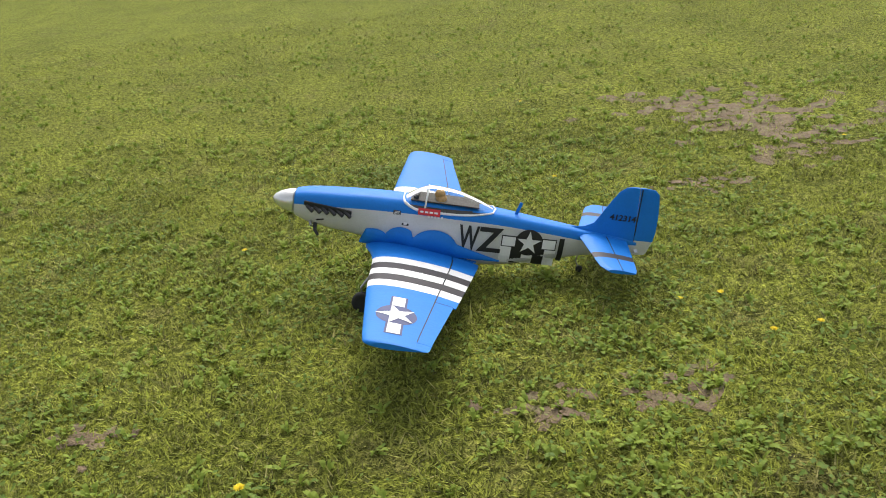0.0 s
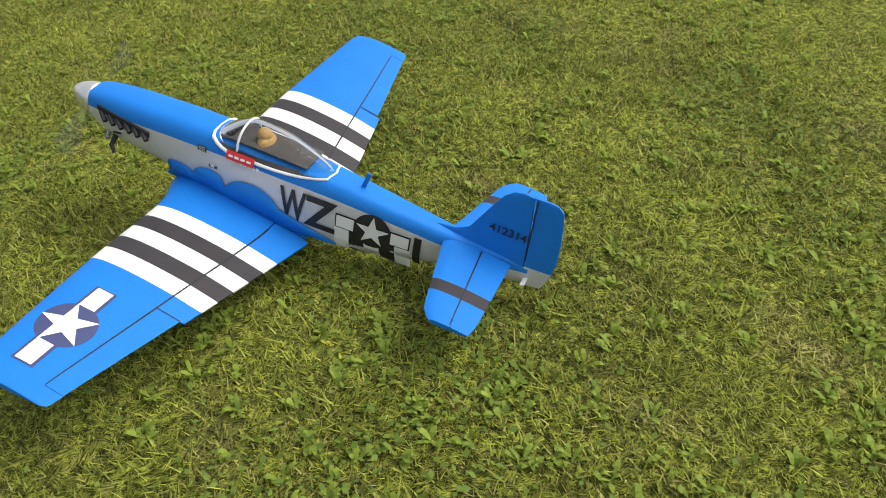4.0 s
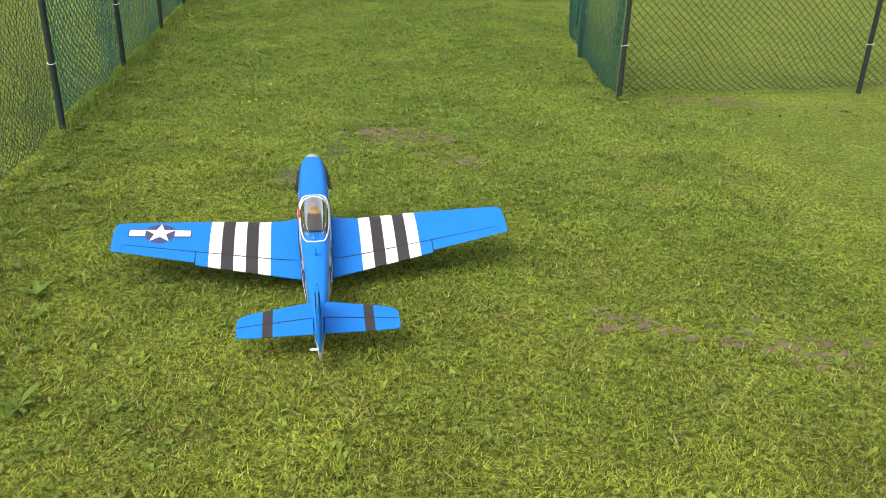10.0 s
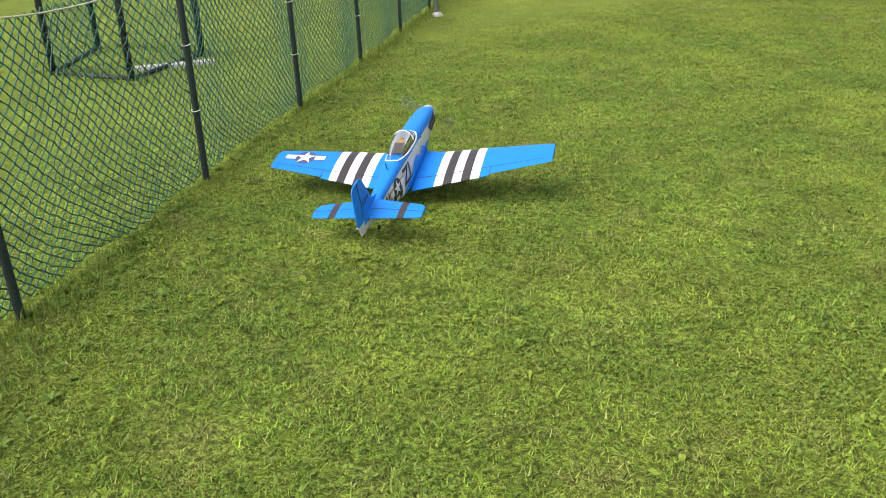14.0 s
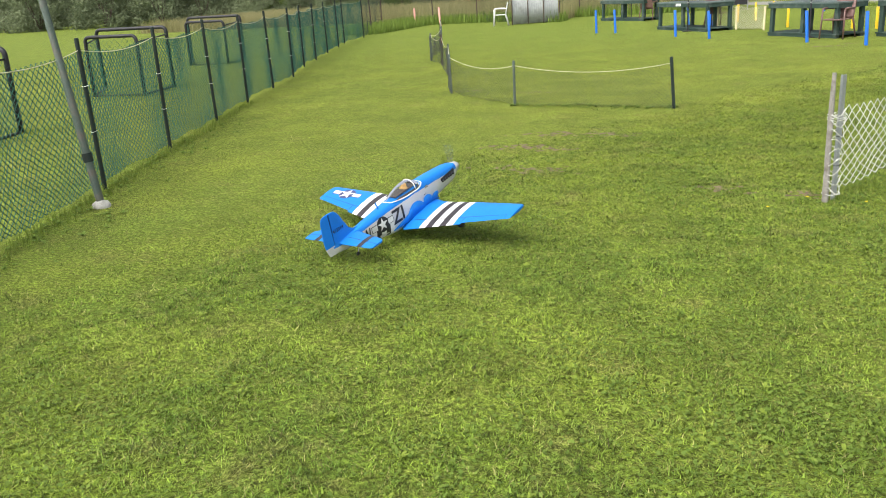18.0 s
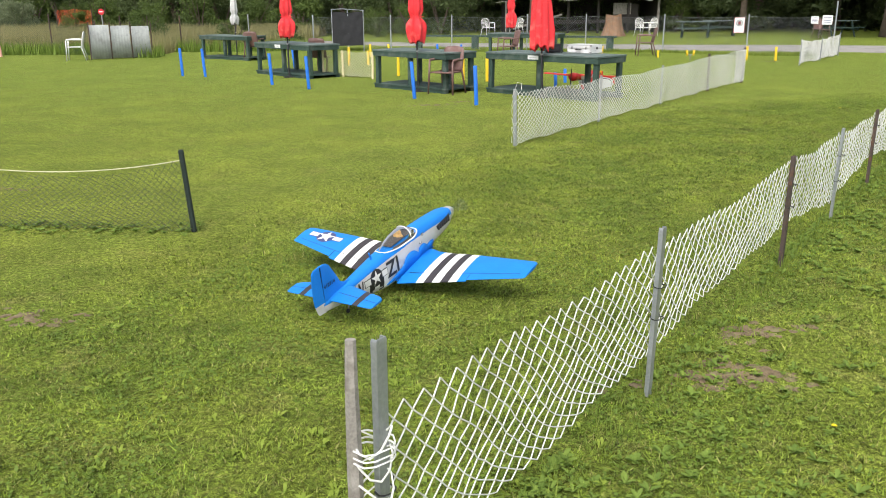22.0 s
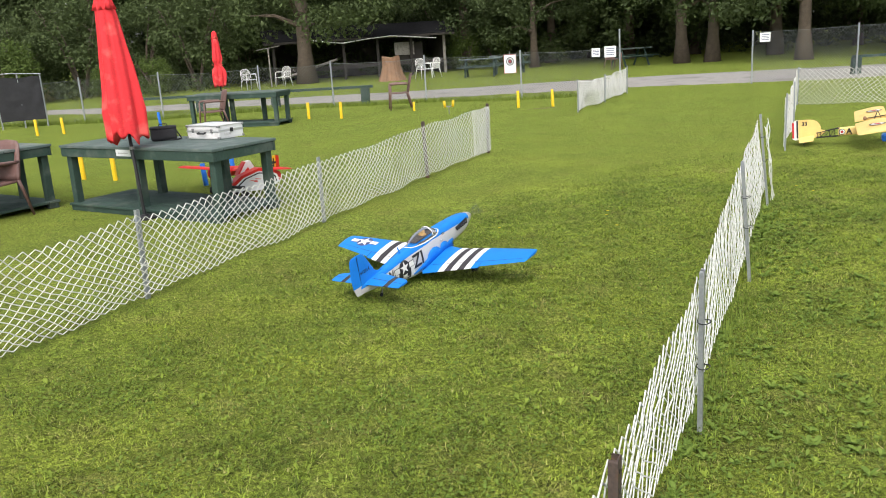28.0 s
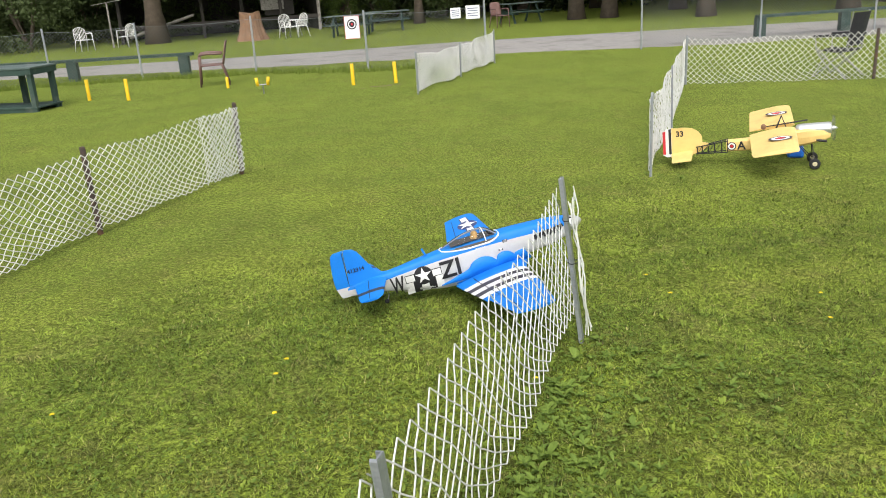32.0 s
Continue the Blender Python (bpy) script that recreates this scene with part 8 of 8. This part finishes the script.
for x, y in spots:
    weed_leaves(WR2, WR2.randint(6, 12), WR2.choice((.016, .020, .025, .032, .040)), wv, wf, pose(x, y, hump(x, y), 0, 0, WR2.uniform(0, 360)))
for k in range(70):
    x, y = -.75 + WR2.gauss(0, .42), -11.1 + WR2.gauss(0, .55)
    weed_leaves(WR2, WR2.randint(5, 9), WR2.uniform(.04, .085), wv, wf, pose(x, y, hump(x, y), 0, 0, WR2.uniform(0, 360)))
tagged(mesh_object("weeds", wv, wf, WEED, smooth=False), "leafy green weeds crowding the fence feet", "weeds", kind="stuff")


def dock_plant(seed):
    rng = random.Random(seed)
    w = thing("dock_plant", "broad-leaved green dock plant in the grass", "weed", "dock plants")
    for k in range(8):
        vs, fs = [], []
        weed_leaves(rng, 1, .12, vs, fs, Matrix.Rotation(k * .82, 4, "Z"))
        mesh_object("leaf", vs, fs, WEED, w)
    return w


dock = dock_plant(4)
docks = [(7.62, 13.81), (7.70, 13.72), (7.92, 14.26), (8.09, 14.5), (1.50, 5.42), (1.62, 5.66), (1.36, 5.30), (6.95, 12.82), (1.25, 5.0), (2.9, 7.0), (3.9, 8.4), (5.0, 9.7), (6.0, 11.2), (7.35, 12.8), (7.9, 13.6), (8.35, 14.2), (-.2, -10.4), (-.55, -9.4), (-1.1, -8.4), (-2.2, -6.5), (-3.0, -4.4), (-4.5, -.7), (-3.6, -2.4), (2.3, -5.9), (-2.6, 8.1)]
for k, (x, y) in enumerate(docks):
    m = pose(x, y, hump(x, y), 0, 0, 71 * k) @ Matrix.Scale(.42 + .07 * (k % 4) + .22 * (k < 8), 4)
    if k == 0:
        dock.matrix_world = m
    else:
        copy_thing(dock, m)
tall_grass("fence_grass", [(min(a[0], b[0]) - .02, max(a[0], b[0]) + .02, min(a[1], b[1]), max(a[1], b[1])) for (ax, ay), (bx, by) in zip(RIGHT, RIGHT[1:])
                           for a, b in [((ax + (bx - ax) * k / 8, ay + (by - ay) * k / 8), (ax + (bx - ax) * (k + 1) / 8, ay + (by - ay) * (k + 1) / 8)) for k in range(8)]] +
           [(ax + (bx - ax) * k / 6 - .08, ax + (bx - ax) * k / 6 + .12, ay + (by - ay) * k / 6 - .1, ay + (by - ay) * k / 6 + .3) for (ax, ay), (bx, by) in zip(LEFT[:9], LEFT[1:10]) for k in range(6)] +
           [(x - 1.5, x + .35, y - .2, y + .15) for x, y in GOALS] + [(x - 2.0, x - .1, y + 1.3, y + 1.55) for x, y in GOALS],
           12000, .03, .08, LONGGRASS, "longer unmown grass along the fence feet", 41, .004)

# ---- what moves ----
TAXI = (
    (0.0, -5.012, -16.618, 0.000, -0.0, 0.0, -14.17),
    (0.5, -4.347, -16.762, 0.000, -0.0, 0.0, -6.17),
    (1.0, -3.778, -16.798, 0.000, -0.0, 0.0, 3.83),
    (1.5, -3.211, -16.738, 0.000, -0.0, 0.0, 12.83),
    (2.0, -2.650, -16.593, 0.000, -0.0, 0.0, 19.33),
    (2.5, -2.100, -16.383, 0.000, -0.0, 0.0, 25.73),
    (4.5, -0.319, -15.053, 0.000, -0.0, -0.8, 50.93),
    (5.0, 0.008, -14.630, 0.000, -0.0, -1.5, 56.23),
    (5.5, 0.290, -14.186, 0.005, -1.4, -0.6, 61.63),
    (6.0, 0.490, -13.749, 0.005, -1.4, -0.5, 67.22),
    (6.5, 0.654, -13.290, 0.005, -1.4, -0.1, 72.84),
    (7.0, 0.791, -12.747, 0.005, -1.4, 0.5, 78.82),
    (7.5, 0.921, -12.082, 0.001, -1.1, 1.2, 84.46),
    (8.0, 0.996, -11.450, -0.004, -0.8, 1.1, 86.84),
    (8.5, 1.025, -10.857, -0.008, -0.5, 0.9, 93.84),
    (9.0, 0.956, -10.336, -0.013, -0.2, 0.8, 103.19),
    (9.5, 0.823, -9.834, -0.010, -0.6, 0.7, 110.43),
    (10.0, 0.665, -9.445, -0.007, -1.0, 0.5, 112.60),
    (10.5, 0.509, -9.070, -0.004, -1.4, 0.4, 113.70),
    (11.0, 0.302, -8.609, -0.001, -1.8, 0.3, 114.09),
    (11.5, 0.041, -8.037, 0.002, -2.2, 0.1, 115.57),
    (12.0, -0.306, -7.334, 0.005, -2.6, -0.0, 113.53),
    (12.5, -0.682, -6.535, 0.007, -2.9, 0.1, 112.60),
    (13.0, -1.048, -5.710, 0.011, -3.2, 0.2, 111.06),
    (13.5, -1.468, -4.801, 0.022, -3.6, 0.3, 111.31),
    (14.0, -1.870, -3.839, 0.043, -3.9, 0.5, 106.89),
    (14.5, -2.176, -2.892, 0.061, -4.2, 0.6, 100.15),
    (15.0, -2.400, -1.891, 0.065, -4.5, 0.7, 96.44),
    (15.5, -2.539, -1.080, 0.055, -4.0, 0.7, 95.40),
    (17.5, -2.728, 1.668, 0.012, -2.1, 0.5, 83.32),
    (18.0, -2.671, 2.652, 0.008, -1.6, 0.5, 75.03),
    (18.5, -2.456, 3.543, 0.006, -1.2, 0.4, 63.45),
    (19.0, -2.159, 4.227, 0.009, -0.7, 0.4, 56.50),
    (19.5, -1.844, 4.781, 0.006, -0.7, 0.5, 49.48),
    (20.0, -1.521, 5.206, 0.003, -0.7, 0.6, 46.10),
    (20.5, -1.146, 5.616, 0.001, -0.8, 0.7, 43.54),
    (21.0, -0.717, 6.036, -0.002, -0.8, 0.8, 43.99),
    (21.5, -0.251, 6.483, -0.005, -0.8, 0.9, 50.70),
    (22.0, 0.135, 7.045, -0.008, -0.8, 1.0, 57.06),
    (22.5, 0.476, 7.594, -0.011, -0.8, 1.1, 54.48),
    (23.0, 0.783, 8.062, -0.014, -0.9, 1.3, 55.36),
    (23.5, 1.071, 8.523, -0.015, -1.0, 1.3, 55.78),
    (24.0, 1.398, 9.084, -0.016, -1.1, 1.4, 56.45),
    (24.5, 1.837, 9.788, -0.017, -1.3, 1.4, 55.61),
    (25.0, 2.329, 10.586, -0.018, -1.4, 1.5, 56.02),
    (25.5, 2.804, 11.407, -0.020, -1.6, 1.5, 54.59),
    (26.0, 3.279, 12.171, -0.021, -1.7, 1.6, 49.93),
    (26.5, 3.797, 12.757, -0.020, -1.7, 1.7, 44.34),
    (28.5, 5.346, 14.317, -0.019, -1.7, 2.2, 41.18),
    (29.0, 5.788, 14.664, -0.002, -2.1, 1.9, 37.41),
    (29.5, 6.200, 14.965, 0.015, -2.5, 1.5, 26.56),
    (30.0, 6.535, 15.134, 0.032, -3.0, 1.1, 14.56),
    (30.5, 6.869, 15.265, 0.044, -2.3, 1.1, 12.48),
    (31.0, 7.260, 15.394, 0.053, -1.7, 1.1, 8.59),
    (31.5, 7.710, 15.496, 0.053, -1.0, 1.1, 3.36),
    (32.0, 8.207, 15.473, 0.045, -0.4, 1.1, -6.60),
)


def motions():
    walk(fighter, [(r[0], pose(*r[1:])) for r in TAXI])
    axle = Matrix.Translation(fighter_prop.location)
    shaft = Vector((math.cos(TILT), 0, math.sin(TILT)))
    walk(fighter_prop, [(k / 30, axle @ Matrix.Rotation(-radians(79) * k, 4, shaft)) for k in range(0, 961)])
    for w in fighter_wheels:
        hub = Matrix.Translation(w.location)
        walk(w, [(k / 30, hub @ Matrix.Rotation(radians(44) * k, 4, "Y")) for k in range(0, 961)])


motions()
